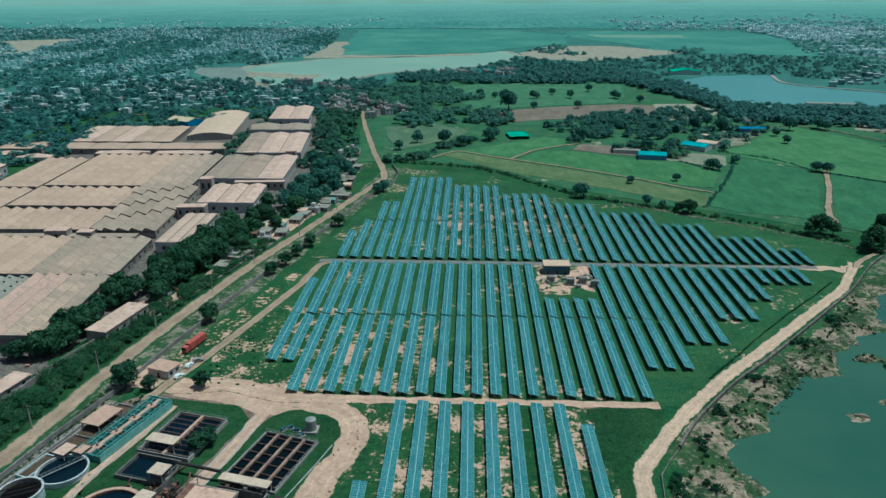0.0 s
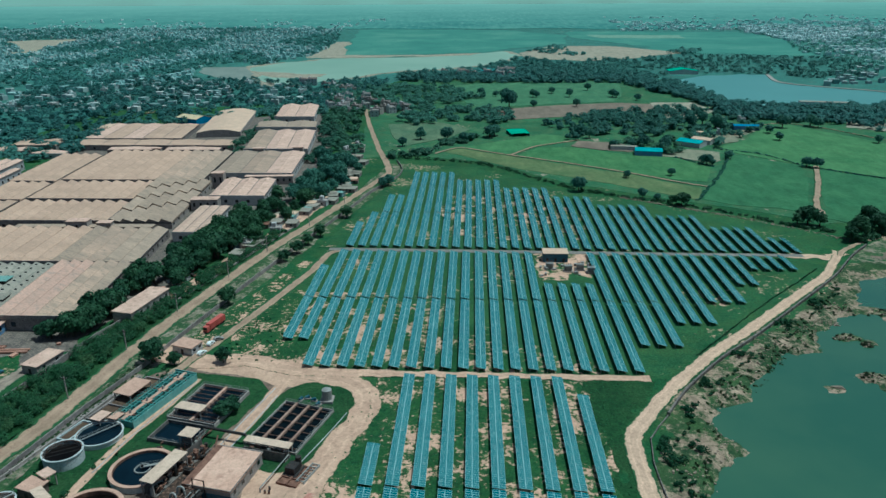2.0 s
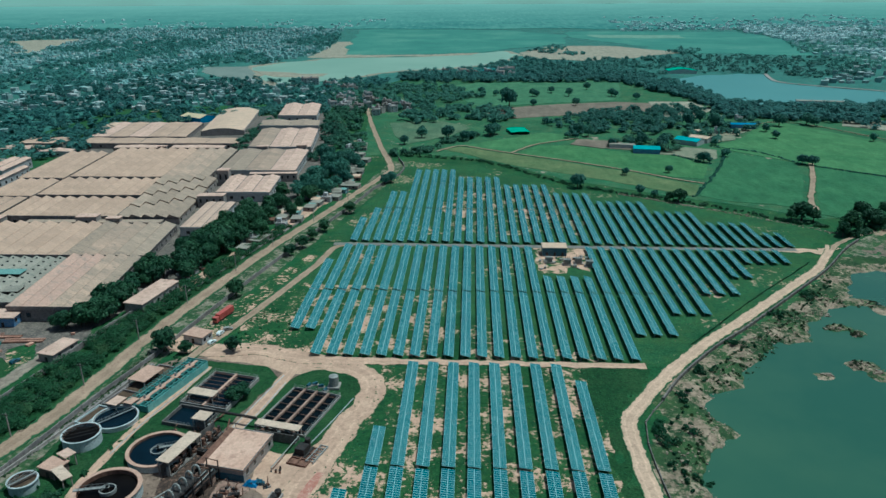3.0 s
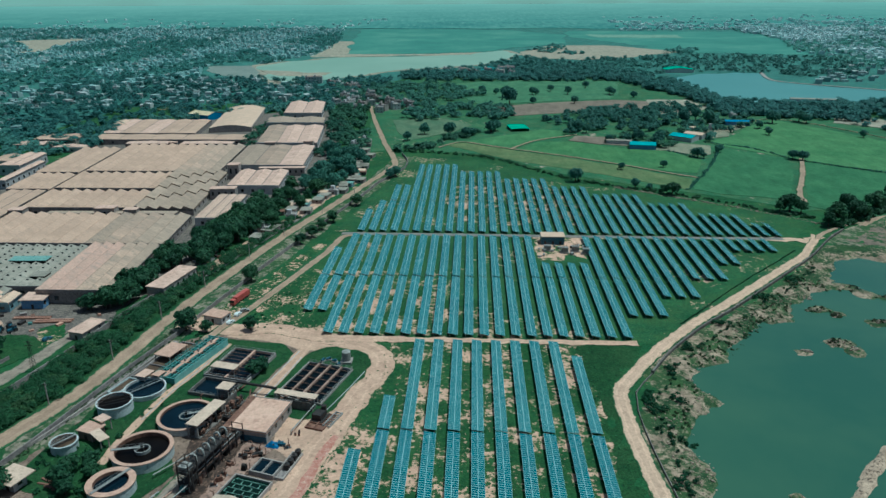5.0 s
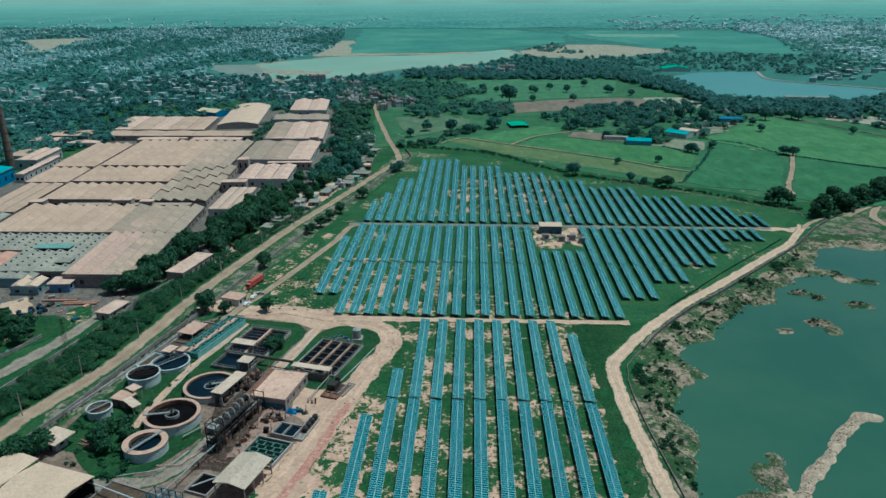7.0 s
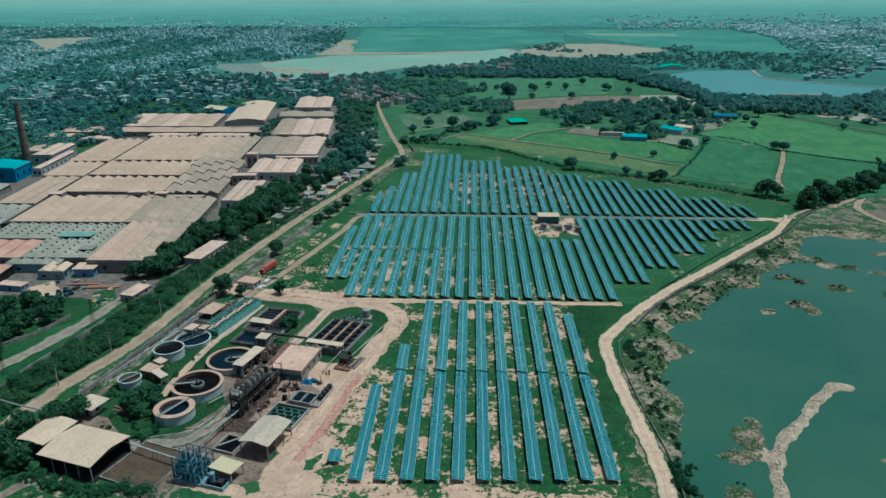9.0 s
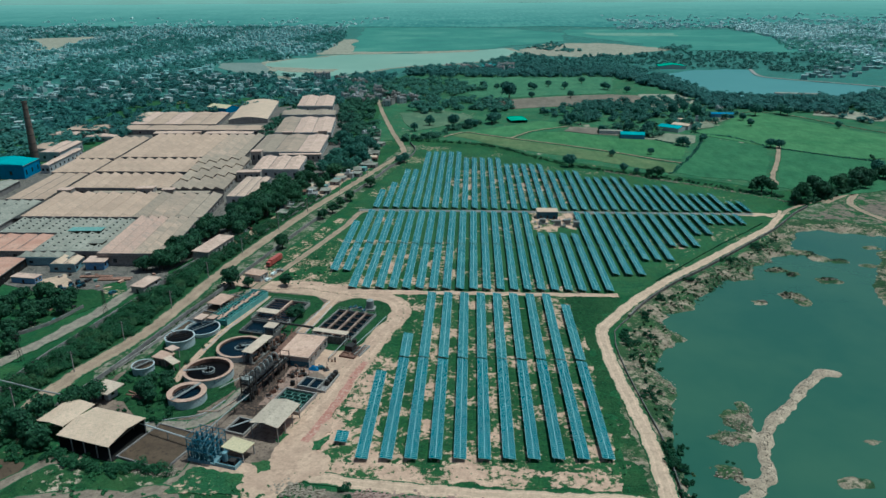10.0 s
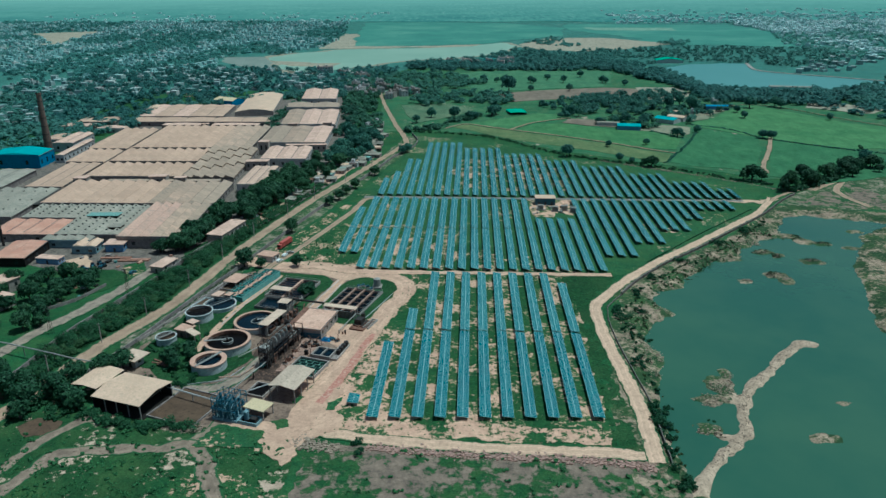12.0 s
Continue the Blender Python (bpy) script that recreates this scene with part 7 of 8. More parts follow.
        part("window", Geo().box(xx - 0.7, xx + 0.7, -d / 2 - 0.05, -d / 2 + 0.05, h * 0.4, h * 0.75), M["dark_glass"], c)

# ---- trees ----
def leaf_cloud(rng, centres, per, leaf, jitter=0.32, lift=0.0):
    """Small leaf quads over the outside of clumps; centres are (x, y, z, radius)."""
    c = np.repeat(np.array(centres, float), per, axis=0)
    n = len(c)
    d = rng.normal(size=(n, 3))
    d /= np.linalg.norm(d, axis=1)[:, None]
    d[:, 2] = np.where(d[:, 2] < -0.35, -d[:, 2], d[:, 2])
    p = c[:, :3] + d * (c[:, 3] * rng.uniform(0.75, 1.12, n))[:, None] * np.array([1, 1, 0.85])
    nrm = d + np.array([0, 0, lift]) + rng.normal(size=(n, 3)) * jitter
    nrm /= np.linalg.norm(nrm, axis=1)[:, None]
    a = np.cross(nrm, rng.normal(size=(n, 3)))
    a /= np.linalg.norm(a, axis=1)[:, None]
    b = np.cross(nrm, a)
    s = (leaf * rng.uniform(0.6, 1.4, n))[:, None]
    v = np.stack([p - a * s - b * s * 0.6, p + a * s - b * s * 0.7, p + a * s * 0.8 + b * s * 0.7, p - a * s * 0.7 + b * s * 0.6], 1).reshape(-1, 3)
    return v, np.arange(4 * n).reshape(-1, 4)


def np_mesh(name, v, f, material):
    me = bpy.data.meshes.new(name)
    n = len(f)
    me.vertices.add(len(v))
    me.vertices.foreach_set("co", np.asarray(v, np.float32).ravel())
    me.loops.add(4 * n)
    me.loops.foreach_set("vertex_index", np.asarray(f, np.int32).ravel())
    me.polygons.add(n)
    me.polygons.foreach_set("loop_start", np.arange(0, 4 * n, 4, dtype=np.int32))
    me.update(calc_edges=True)
    me.materials.append(material)
    return me


def crown_centres(rng, r, h, count):
    out = []
    for k in range(count):
        a, q = rng.uniform(0, 2 * math.pi), math.sqrt(rng.uniform(0, 1))
        z = rng.uniform(0.40, 0.98)
        wide = math.sin(math.pi * min(1, max(0.08, (z - 0.22) / 0.85))) ** 0.7
        out.append((r * 0.72 * q * wide * math.cos(a), r * 0.72 * q * wide * math.sin(a), h * z * 0.9, r * rng.uniform(0.26, 0.46)))
    return out


def tree_kind(seed, r, h, per, leaf, label, leaves="leaf"):
    """A tree with tapered trunk, limbs and a crown of leaf clumps."""
    rng = np.random.default_rng(seed)
    t = thing("tree", pose(0, 0, 0), label, "tree", "trees")
    g = Geo().tube((0, 0, -0.3), (0.15, 0.1, h * 0.35), r * 0.085, r * 0.06, 8)
    for k in range(5):
        a = 2 * math.pi * k / 5 + rng.uniform(-0.4, 0.4)
        mid = (r * 0.3 * math.cos(a), r * 0.3 * math.sin(a), h * 0.52)
        g.tube((0.15, 0.1, h * 0.33), mid, r * 0.05, r * 0.035, 6, False)
        g.tube(mid, (r * 0.62 * math.cos(a + 0.2), r * 0.62 * math.sin(a + 0.2), h * rng.uniform(0.62, 0.8)), r * 0.035, r * 0.012, 5, False)
    part("trunk", g, M["bark"], t)
    v, f = leaf_cloud(rng, crown_centres(rng, r, h, 26), per, leaf)
    part("crown", np_mesh("crown", v, f, M[leaves]), None, t)
    return t


LABELS = ["broad dark green tree with a rounded crown", "dense dark tree with an uneven crown", "spreading green roadside tree", "tall leafy tree with gaps in its crown", "small round dark green tree"]
KINDS = [tree_kind(11, 4.6, 8.0, 68, 0.36, LABELS[0]), tree_kind(12, 5.2, 9.0, 72, 0.38, LABELS[1]), tree_kind(13, 5.6, 8.0, 73, 0.39, LABELS[2]), tree_kind(14, 4.4, 9.5, 68, 0.36, LABELS[3]), tree_kind(15, 3.2, 5.6, 58, 0.29, LABELS[4]), tree_kind(16, 5.0, 8.2, 46, 0.46, "round field tree with a pale hazed green crown", "leaf_haze_grove"), tree_kind(17, 3.4, 5.8, 40, 0.4, "small pale hazed green field tree", "leaf_haze_grove")]
USED = set()
tree_rng = random.Random(5)


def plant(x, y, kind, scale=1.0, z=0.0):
    # Trees beyond y 440 take the crowns with haze in their leaf colour.
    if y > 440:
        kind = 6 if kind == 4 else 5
    s = scale * tree_rng.uniform(0.9, 1.1)
    m = pose(x, y, z, 0, 0, tree_rng.uniform(0, 360)) @ Matrix.Diagonal((s, s, s * tree_rng.uniform(0.9, 1.12), 1))
    if kind not in USED:
        USED.add(kind)
        KINDS[kind].matrix_basis = m
        return
    c = copy_thing(KINDS[kind], pose(0, 0, 0))
    c.matrix_basis = m


# single trees along the roads and round the works
for x, y, k, s in [(-122, 222, 1, 1.0), (-110, 276, 4, 1.2), (-95, 223, 4, 1.1), (-94, 342, 0, 0.9), (-98, 330, 4, 1.1), (-87, 370, 0, 0.9), (-91, 356, 4, 1.1), (-78, 406, 1, 0.9), (-60, 481, 2, 1.0), (-64, 476, 0, 0.8),
                   (-122, 358, 1, 1.1), (-113, 221, 4, 0.8), (-138, 118, 2, 0.9), (-142, 112, 1, 0.9), (-118, 118, 0, 0.7), (-122, 128, 4, 1.1), (-117, 131, 4, 1.0), (-114, 126, 4, 0.9), (-121, 121, 4, 1.2), (-83, 186, 0, 0.9), (-81, 190, 4, 1.0),
                   (196, 396, 2, 1.25), (202, 394, 1, 1.0), (190, 396, 4, 1.2), (72, 468, 3, 1.1), (133, 434, 2, 1.0), (128, 437, 0, 0.8), (112, 452, 4, 1.0), (120, 446, 4, 0.9), (41, 817, 3, 1.9), (172, 690, 1, 1.2), (92, 650, 4, 1.3), (180, 548, 1, 0.9), (186, 545, 4, 1.0),
                   (146, 512, 4, 1.0), (112, 505, 4, 0.9), (256, 540, 1, 1.1), (262, 536, 0, 1.0), (274, 640, 4, 1.2), (330, 708, 1, 1.3), (334, 700, 0, 1.2), (355, 628, 4, 1.2), (-50, 665, 4, 1.1), (-48, 640, 0, 1.1), (-62, 612, 1, 1.0), (-24, 640, 1, 1.2), (20, 660, 1, 1.3), (16, 655, 0, 1.2),
                   (-178, 105, 1, 1.0), (-172, 96, 2, 1.1), (-160, 92, 1, 1.1), (-154, 98, 0, 1.1), (-150, 106, 1, 1.0), (-146, 94, 4, 1.3), (-158, 84, 4, 1.2), (-166, 102, 0, 0.9), (-142, 90, 4, 1.2), (-190, 200, 4, 1.2), (-188, 190, 1, 0.8)]:
    plant(x, y, k, s)


for x, y, k, q in [(39, 875, 1, 1.5), (74, 901, 0, 1.1), (78, 896, 4, 1.3), (119, 901, 1, 1.1), (69, 827, 4, 1.3), (118, 827, 0, 1.0), (172, 901, 1, 1.2), (176, 896, 0, 1.0), (197, 875, 4, 1.4), (100, 930, 0, 1.1), (10, 920, 1, 1.2), (150, 960, 0, 1.2), (-25, 640, 1, 1.2), (-8, 631, 2, 1.2), (15, 649, 0, 1.3), (93, 640, 4, 1.2), (-2, 636, 1, 1.0), (28, 905, 4, 1.3)]:
    plant(x, y, k, q)


def belt(poly, count, lo=0.7, hi=1.25, kinds=(0, 1, 2, 3, 4)):
    for x, y in scatter(poly, count, tree_rng):
        lane = -150 + (y - 252) * 0.297
        if not (-157 < x < -133 and 246 < y < 288) and not (y > 300 and abs(x - lane) < 5.5):
            plant(x, y, tree_rng.choice(kinds), tree_rng.uniform(lo, hi))


belt([(-158, 292), (-150, 288), (-128, 296), (-122, 345), (-138, 352), (-152, 335), (-157, 310)], 36, 0.95, 1.45)
belt([(-176, 238), (-160, 240), (-157, 262), (-154, 285), (-159, 282), (-162, 246)], 9, 0.8, 1.2)
belt([(-144, 345), (-134, 345), (-128, 392), (-140, 394)], 11, 1.0, 1.5)
belt([(-132, 305), (-122, 318), (-112, 380), (-122, 400), (-138, 380), (-140, 340)], 24, 0.8, 1.3)
belt([(-135, 400), (-112, 395), (-86, 462), (-74, 500), (-92, 560), (-122, 560), (-122, 470)], 66, 0.8, 1.3)
belt([(-180, 232), (-165, 238), (-166, 244), (-182, 240)], 3, 0.8, 1.1)
belt([(-236, 168), (-196, 164), (-190, 200), (-200, 206), (-250, 208)], 44, 0.5, 0.95)
belt([(-206, 140), (-190, 150), (-188, 175), (-225, 160)], 8, 0.7, 1.0)
belt([(-168, 246), (-161, 248), (-157, 286), (-152, 300), (-160, 300), (-164, 270)], 16, 0.8, 1.25)
belt([(205, 365), (240, 385), (300, 420), (300, 450), (225, 395)], 20, 0.9, 1.4)


def thicket(name, spots, per, leaf, material, label, seed, category="bushes", jitter=0.32, lift=0.0):
    """Many bushes or far trees in one mesh; spots are (x, y, radius, height)."""
    rng = np.random.default_rng(seed)
    centres = []
    for x, y, r, h in spots:
        n = max(1, int(3 + r * 0.5))
        for _ in range(n):
            a, q = rng.uniform(0, 2 * math.pi), math.sqrt(rng.uniform()) * r * 0.55
            centres.append((x + q * math.cos(a), y + q * math.sin(a), h * rng.uniform(0.32, 0.68), min(r, h) * rng.uniform(0.4, 0.62)))
    c = np.array(centres)
    c[:, 2] += land_height(c[:, 0], c[:, 1])
    v, f = leaf_cloud(rng, c, per, leaf, jitter, lift)
    return tagged(part(name, np_mesh(name, v, f, material), None), label, category, kind="stuff")


rr = random.Random(9)


def spots_in(poly, n, r0, r1, tall=0.8):
    return [(x, y, r, r * tall * rr.uniform(0.7, 1.3)) for x, y in scatter(poly, n, rr) for r in (rr.uniform(r0, r1),)]


def spots_on(pts, gap, spread, r0, r1, tall=0.8):
    out = []
    for p in smooth_line(pts, gap):
        r = rr.uniform(r0, r1)
        out.append((p.x + rr.uniform(-spread, spread), p.y + rr.uniform(-spread, spread), r, r * tall * rr.uniform(0.7, 1.3)))
    return out


canal = [(-175, 100), (-168, 105), (-159.5, 142), (-148, 173), (-140.5, 230), (-136.5, 256), (-127.5, 299), (-116.5, 347), (-108, 382), (-114, 374), (-134, 310), (-146, 258), (-158, 208), (-166, 172), (-173, 142)]
M["leaf_reed"] = leaf_material("reed_green", (0.07, 0.12, 0.05), (0.13, 0.18, 0.08))
thicket("bushes", spots_in(canal, 300, 2.2, 5.6, 0.72), 110, 0.2, M["shrub"], "dense green bushes filling the old drain", 1, jitter=0.42, lift=0.7)
M["shrub_light"] = leaf_material("pale_shrub_green", (0.062, 0.138, 0.064), (0.118, 0.222, 0.096), 7.0, 0.42)
thicket("bushes", [q for q in spots_in(canal, 190, 1.6, 4.0, 0.95) if noisy(q[0], q[1], 16.0, 4.0) > -0.05], 90, 0.19, M["shrub_light"], "paler green bushes among the drain's scrub", 16, jitter=0.42, lift=0.7)
thicket("bushes", spots_in([(-165, 78), (-140, 84), (-112, 76), (-112, 82), (-136, 90), (-150, 104), (-166, 108)], 120, 0.8, 2.6, 0.7), 44, 0.24, M["shrub"], "thick bushes round the open sheds", 14)
thicket("bushes", spots_in([(200, 364), (214, 372), (241, 394), (267, 420), (316, 470), (330, 520), (300, 440), (266, 404), (240, 382), (214, 366)], 150, 1.5, 4.0, 0.9), 50, 0.36, M["leaf"], "dark trees and bushes along the far hedge", 50)
thicket("bushes", spots_on([(-60, 566), (7, 545), (67, 476), (97, 456), (128, 438), (162, 417), (186, 394), (206, 383)], 2.6, 1.5, 1.2, 2.8), 30, 0.32, M["leaf"], "dark hedge along the field's edge", 2, "hedge")
thicket("bushes", spots_on([(60, 60), (62, 90), (62, 112), (62, 150), (66, 172), (80, 200), (100, 226), (120, 245), (150, 280), (175, 312)], 5.0, 3.0, 0.5, 1.7, 0.5), 34, 0.2, M["leaf_reed"], "olive and green scrub on the pond's bank", 3)
thicket("bushes", [(x + rr.gauss(0, 1.6), y + rr.gauss(0, 2.2), r * rr.uniform(0.5, 1.0), r * rr.uniform(0.5, 0.9)) for x, y, r, n in ((59, 176, 2.4, 4), (68, 171, 2.6, 4), (60, 166, 2.8, 5), (58.5, 127, 2.6, 5), (58.8, 99, 2.8, 7), (58.5, 90, 3.0, 8), (65, 147, 2.2, 3), (58.5, 82, 2.2, 5), (58, 72, 2.2, 6), (57.5, 58, 3.0, 9), (76.4, 93.4, 1.6, 3), (72, 194, 2.4, 4), (84, 212, 2.4, 5), (104, 236, 2.6, 6), (130, 262, 2.6, 6), (152, 284, 3.0, 7), (60, 113, 1.8, 3), (60, 155, 1.8, 3), (-40, 71.5, 2.4, 3)) for _ in range(n)], 46, 0.22, M["shrub"], "dark green shrubs against the bank's wall", 41)
thicket("bushes", spots_in([(-134, 128), (-112, 105), (-95, 116), (-110, 128), (-112, 165), (-124, 168)], 60, 0.3, 1.3, 0.8), 24, 0.2, M["shrub"], "garden shrubs on the lawn between the tanks", 42)
thicket("bushes", spots_in([(-130, 112), (-110, 103), (-104, 110), (-112, 122), (-114, 150), (-119, 152), (-132, 130)], 34, 0.9, 2.2, 0.85), 40, 0.22, M["shrub"], "leafy garden bushes on the lawn", 46)
thicket("bushes", spots_on([(60, 96), (60, 112), (60, 150), (62, 172), (72, 192), (82, 206), (100, 226), (118, 243), (144, 270), (170, 300)], 3.6, 1.6, 0.4, 1.8, 0.75), 34, 0.2, M["shrub"], "green shrubs below the bank's wall", 48)
thicket("weeds", spots_on([(86, 234), (90.4, 238.7), (100.2, 249.6), (114.6, 266.3), (134.2, 287.7), (155, 309), (171, 326)], 0.7, 0.3, 0.3, 0.7, 0.7), 10, 0.18, M["leaf"], "dark weeds along a shallow ditch", 49, "weeds")
thicket("weeds", spots_in([(-138, 120), (-100, 100), (-88, 126), (-104, 150), (-108, 210), (-122, 214)], 500, 0.25, 0.6, 0.6), 9, 0.16, M["weed"], "tufts of taller grass on the lawn", 43, "weeds", 0.5, 0.8)
thicket("weeds", spots_in([(-147, 125), (-143, 124), (-124, 214), (-128, 222), (-138, 165)], 420, 0.3, 0.9, 0.6), 14, 0.17, M["leaf_reed"], "weeds along the outside of the works' wall", 44, "weeds", 0.5, 0.8)
thicket("weeds", spots_in([(-60, 78), (46, 76), (47, 180), (64, 213), (-36, 214), (-48, 148)], 900, 0.25, 0.6, 0.6), 8, 0.16, M["weed"], "tufts of weeds among the solar tables", 45, "weeds", 0.5, 0.8)
thicket("bushes", spots_in([(-185, 25), (-60, 32), (-64, 74), (-94, 70), (-118, 80), (-160, 84), (-188, 60)], 240, 0.5, 1.8, 0.6), 26, 0.22, M["weed"], "low green scrub on the waste ground", 4, lift=0.6)
thicket("bushes", spots_on([(-134, 86), (-124, 82.5), (-114, 80), (-106, 81), (-98, 80)], 1.0, 1.3, 1.2, 2.8, 1.05), 54, 0.2, M["shrub"], "leafy bushes in front of the open shed", 17, lift=0.6)
thicket("weeds", [q for q in spots_in([(-185, 25), (-60, 32), (-64, 74), (-94, 66), (-118, 66), (-136, 62), (-188, 60)], 1700, 0.3, 0.9, 0.6) if noisy(q[0], q[1], 7.0, 13.0) > -0.05], 9, 0.17, M["weed"], "clumps of leafy weeds on the waste ground", 71, "weeds", 0.5, 0.8)
thicket("bushes", spots_in([(-55, 32), (56, 32), (56, 62), (30, 66), (-30, 70)], 120, 0.5, 1.5, 0.6), 18, 0.24, M["weed"], "low scrub among rubble", 5, lift=0.6)
thicket("bushes", spots_in([(-140, 124), (-120, 190), (-116, 222), (-112, 216), (-128, 165), (-130, 130)], 40, 0.5, 1.2, 0.8), 18, 0.24, M["shrub"], "garden shrubs inside the works' wall", 6)
thicket("weeds", spots_in([(-92, 72), (-91, 80), (-87, 82), (-73, 79), (-72, 72)], 70, 0.25, 0.7, 0.6), 12, 0.18, M["weed"], "tufts of weeds below the blue tower", 61, "weeds", 0.5, 0.8)
thicket("bushes", spots_in([(-100, 226), (-66, 224), (-78, 262), (-95, 262)], 40, 0.4, 1.0, 0.7), 14, 0.22, M["shrub"], "weeds and bushes beside the track", 7)
thicket("reeds", spots_in([(62, 150), (84, 205), (118, 240), (135, 262), (150, 268), (120, 228), (95, 205), (78, 178), (70, 160)], 110, 0.5, 1.5, 0.5), 20, 0.2, M["leaf_reed"], "olive reeds along the shore", 8, "reeds")

def stones(name, pts, count, spread, r0, r1, material, label, seed):
    """Broken stones heaped along a line, one mesh, lying on the land."""
    rng = random.Random(seed)
    line = smooth_line(pts, 0.5)
    spots = []
    for _ in range(count):
        p = rng.choice(line)
        spots.append((p.x + rng.gauss(0, spread), p.y + rng.gauss(0, spread), r0 + (r1 - r0) * rng.random() ** 2.5))
    q = np.array(spots)
    zs = land_height(q[:, 0], q[:, 1])
    g = Geo()
    for (x, y, r), z in zip(spots, zs):
        j = lambda: rng.uniform(0.5, 1.2) * r
        vs = [(x + sx * j(), y + sy * j(), z + sz * j() * 0.7 + r * 0.25) for sz in (-1, 1) for sx, sy in ((-1, -1), (1, -1), (1, 1), (-1, 1))]
        g.add(vs, [(4, 5, 6, 7), (0, 1, 5, 4), (1, 2, 6, 5), (2, 3, 7, 6), (3, 0, 4, 7)])
    return tagged(part(name, g, material), label, "stones", kind="stuff")


stones("rubble", [(-38, 71.5), (-20, 69.5), (10, 67.5), (34, 66.5), (50, 63.5)], 2600, 1.1, 0.12, 0.5, M["stone"], "bank of broken reddish stones below the road", 1)
stones("rubble", [(-62, 74), (-55, 72), (-48, 70)], 500, 1.6, 0.12, 0.5, M["pale_stone"], "heap of pale broken stones", 2)
stones("rubble", [(-108, 80), (-100, 78.5), (-94, 80)], 260, 0.8, 0.12, 0.4, M["pale_stone"], "pale stones along the sludge bed", 3)
stones("rubble", [(62, 120), (66, 140), (64, 160), (78, 176), (88, 210), (118, 240), (150, 270)], 1100, 3.2, 0.08, 0.38, M["pale_stone"], "grey boulders along the pond's shore", 4)
stones("rubble", [(75, 98), (82, 106), (89, 116), (92, 124)], 900, 2.6, 0.05, 0.28, M["pale_stone"], "grey stones on the islet", 5)
stones("rubble", [(68, 66), (74, 73), (79, 78), (86, 86), (88, 96), (92, 107), (97, 114), (107, 125), (118, 138), (130, 149)], 900, 1.5, 0.06, 0.24, M["pale_stone"], "grey stones along the earth spit", 9)
stones("rubble", [(69, 82), (74, 84)], 160, 2.0, 0.12, 0.45, M["pale_stone"], "grey stones on the small islet", 10)
stones("rubble", [(152, 266), (165, 262), (184, 259)], 350, 1.8, 0.15, 0.6, M["pale_stone"], "grey stones on the far bar", 6)
for k, (x, y, r) in enumerate(((130, 213.5, 2.0), (145, 221, 5.0), (149, 215, 2.5), (150, 252, 5.5), (156, 247, 3.0), (173, 241, 4.0), (160, 280, 8.0), (178, 277, 8.0), (190, 268, 6.0))):
    stones("rubble", [(x - r * 0.5, y), (x + r * 0.5, y)], 70, r * 0.3, 0.1, 0.45, M["pale_stone"], "grey stones on a pond islet", 60 + k)
thicket("weeds", [(x + rr.gauss(0, r * 0.4), y + rr.gauss(0, r * 0.35), rr.uniform(0.4, 1.1), rr.uniform(0.3, 0.8)) for x, y, r in ((145, 221, 5.0), (150, 252, 5.5), (156, 247, 3.0), (173, 241, 4.0), (160, 280, 8.0), (178, 277, 8.0), (190, 268, 6.0)) for _ in range(16)], 16, 0.2, M["leaf_dry"], "olive weeds on the pond's islets", 47, "weeds")
stones("rubble", [(170, 405), (130, 432), (100, 452), (186, 390), (205, 372)], 700, 0.9, 0.15, 0.5, M["pale_stone"], "pale stone bank along the hedge", 8)

# ---- fields, groves and lakes to the north ----
FIELDS = [
    ("crop_bright", "bright green crop field", [(-10, 607), (32, 639), (66, 667), (87, 656), (87, 634), (56, 615), (31, 580)]),
    ("crop_pale", "pale green stubble field", [(-26, 592), (-11, 602), (30, 574), (74, 544), (115, 516), (144, 488), (159, 476), (147, 447), (129, 462), (93, 491), (27, 537), (-1, 567)]),
    ("crop_green", "green crop field along the path", [(36, 576), (56, 607), (87, 608), (110, 593), (132, 579), (164, 570), (183, 537), (166, 493), (146, 500), (116, 522), (75, 552)]),
    ("crop_tall", "tall dark green crop field", [(151, 450), (164, 484), (186, 525), (211, 583), (253, 544), (243, 508), (207, 420), (193, 430), (166, 436)]),
    ("crop_tall", "tall dark green crop field by the path", [(258, 534), (309, 490), (330, 470), (330, 420), (240, 385), (212, 410), (226, 440)]),
    ("crop_bright", "broad bright green crop field", [(214, 592), (206, 609), (238, 633), (271, 684), (311, 716), (340, 668), (369, 610), (430, 560), (400, 500), (309, 498), (258, 542)]),
    ("meadow", "green meadow with scattered trees", [(-40, 996), (25, 1039), (209, 1057), (186, 911), (167, 863), (82, 842), (6, 821), (-38, 939)]),
    ("fallow", "brown ploughed field", [(10, 798), (81, 832), (170, 856), (230, 838), (224, 790), (165, 779), (132, 771), (75, 755), (37, 740), (18, 745)]),
    ("fallow_pale", "pale fallow field", [(208, 857), (257, 857), (267, 799), (232, 749), (198, 749)]),
    ("pasture", "rough green pasture", [(-86, 716), (-31, 726), (-3, 688), (-23, 649), (-60, 613), (-74, 648)]),
    ("fallow_green", "bare trodden yard before the farm", [(152, 576), (182, 602), (206, 592), (197, 560), (187, 551), (164, 572)]),
    ("fallow_green", "bare yard between the farm houses", [(204, 634), (222, 664), (262, 690), (268, 682), (240, 648), (236, 632), (212, 622)]),
]
patch("field", [(-98, 560), (-66, 578), (10, 556), (67, 490), (100, 468), (165, 430), (205, 398), (330, 420), (440, 560), (430, 700), (300, 840), (280, 1050), (60, 1190), (-100, 1060), (-120, 860), (-108, 720)], 0.12, M["rough_grass"], "rough pasture between fields and village", 2.0, 12.0, 40.0)
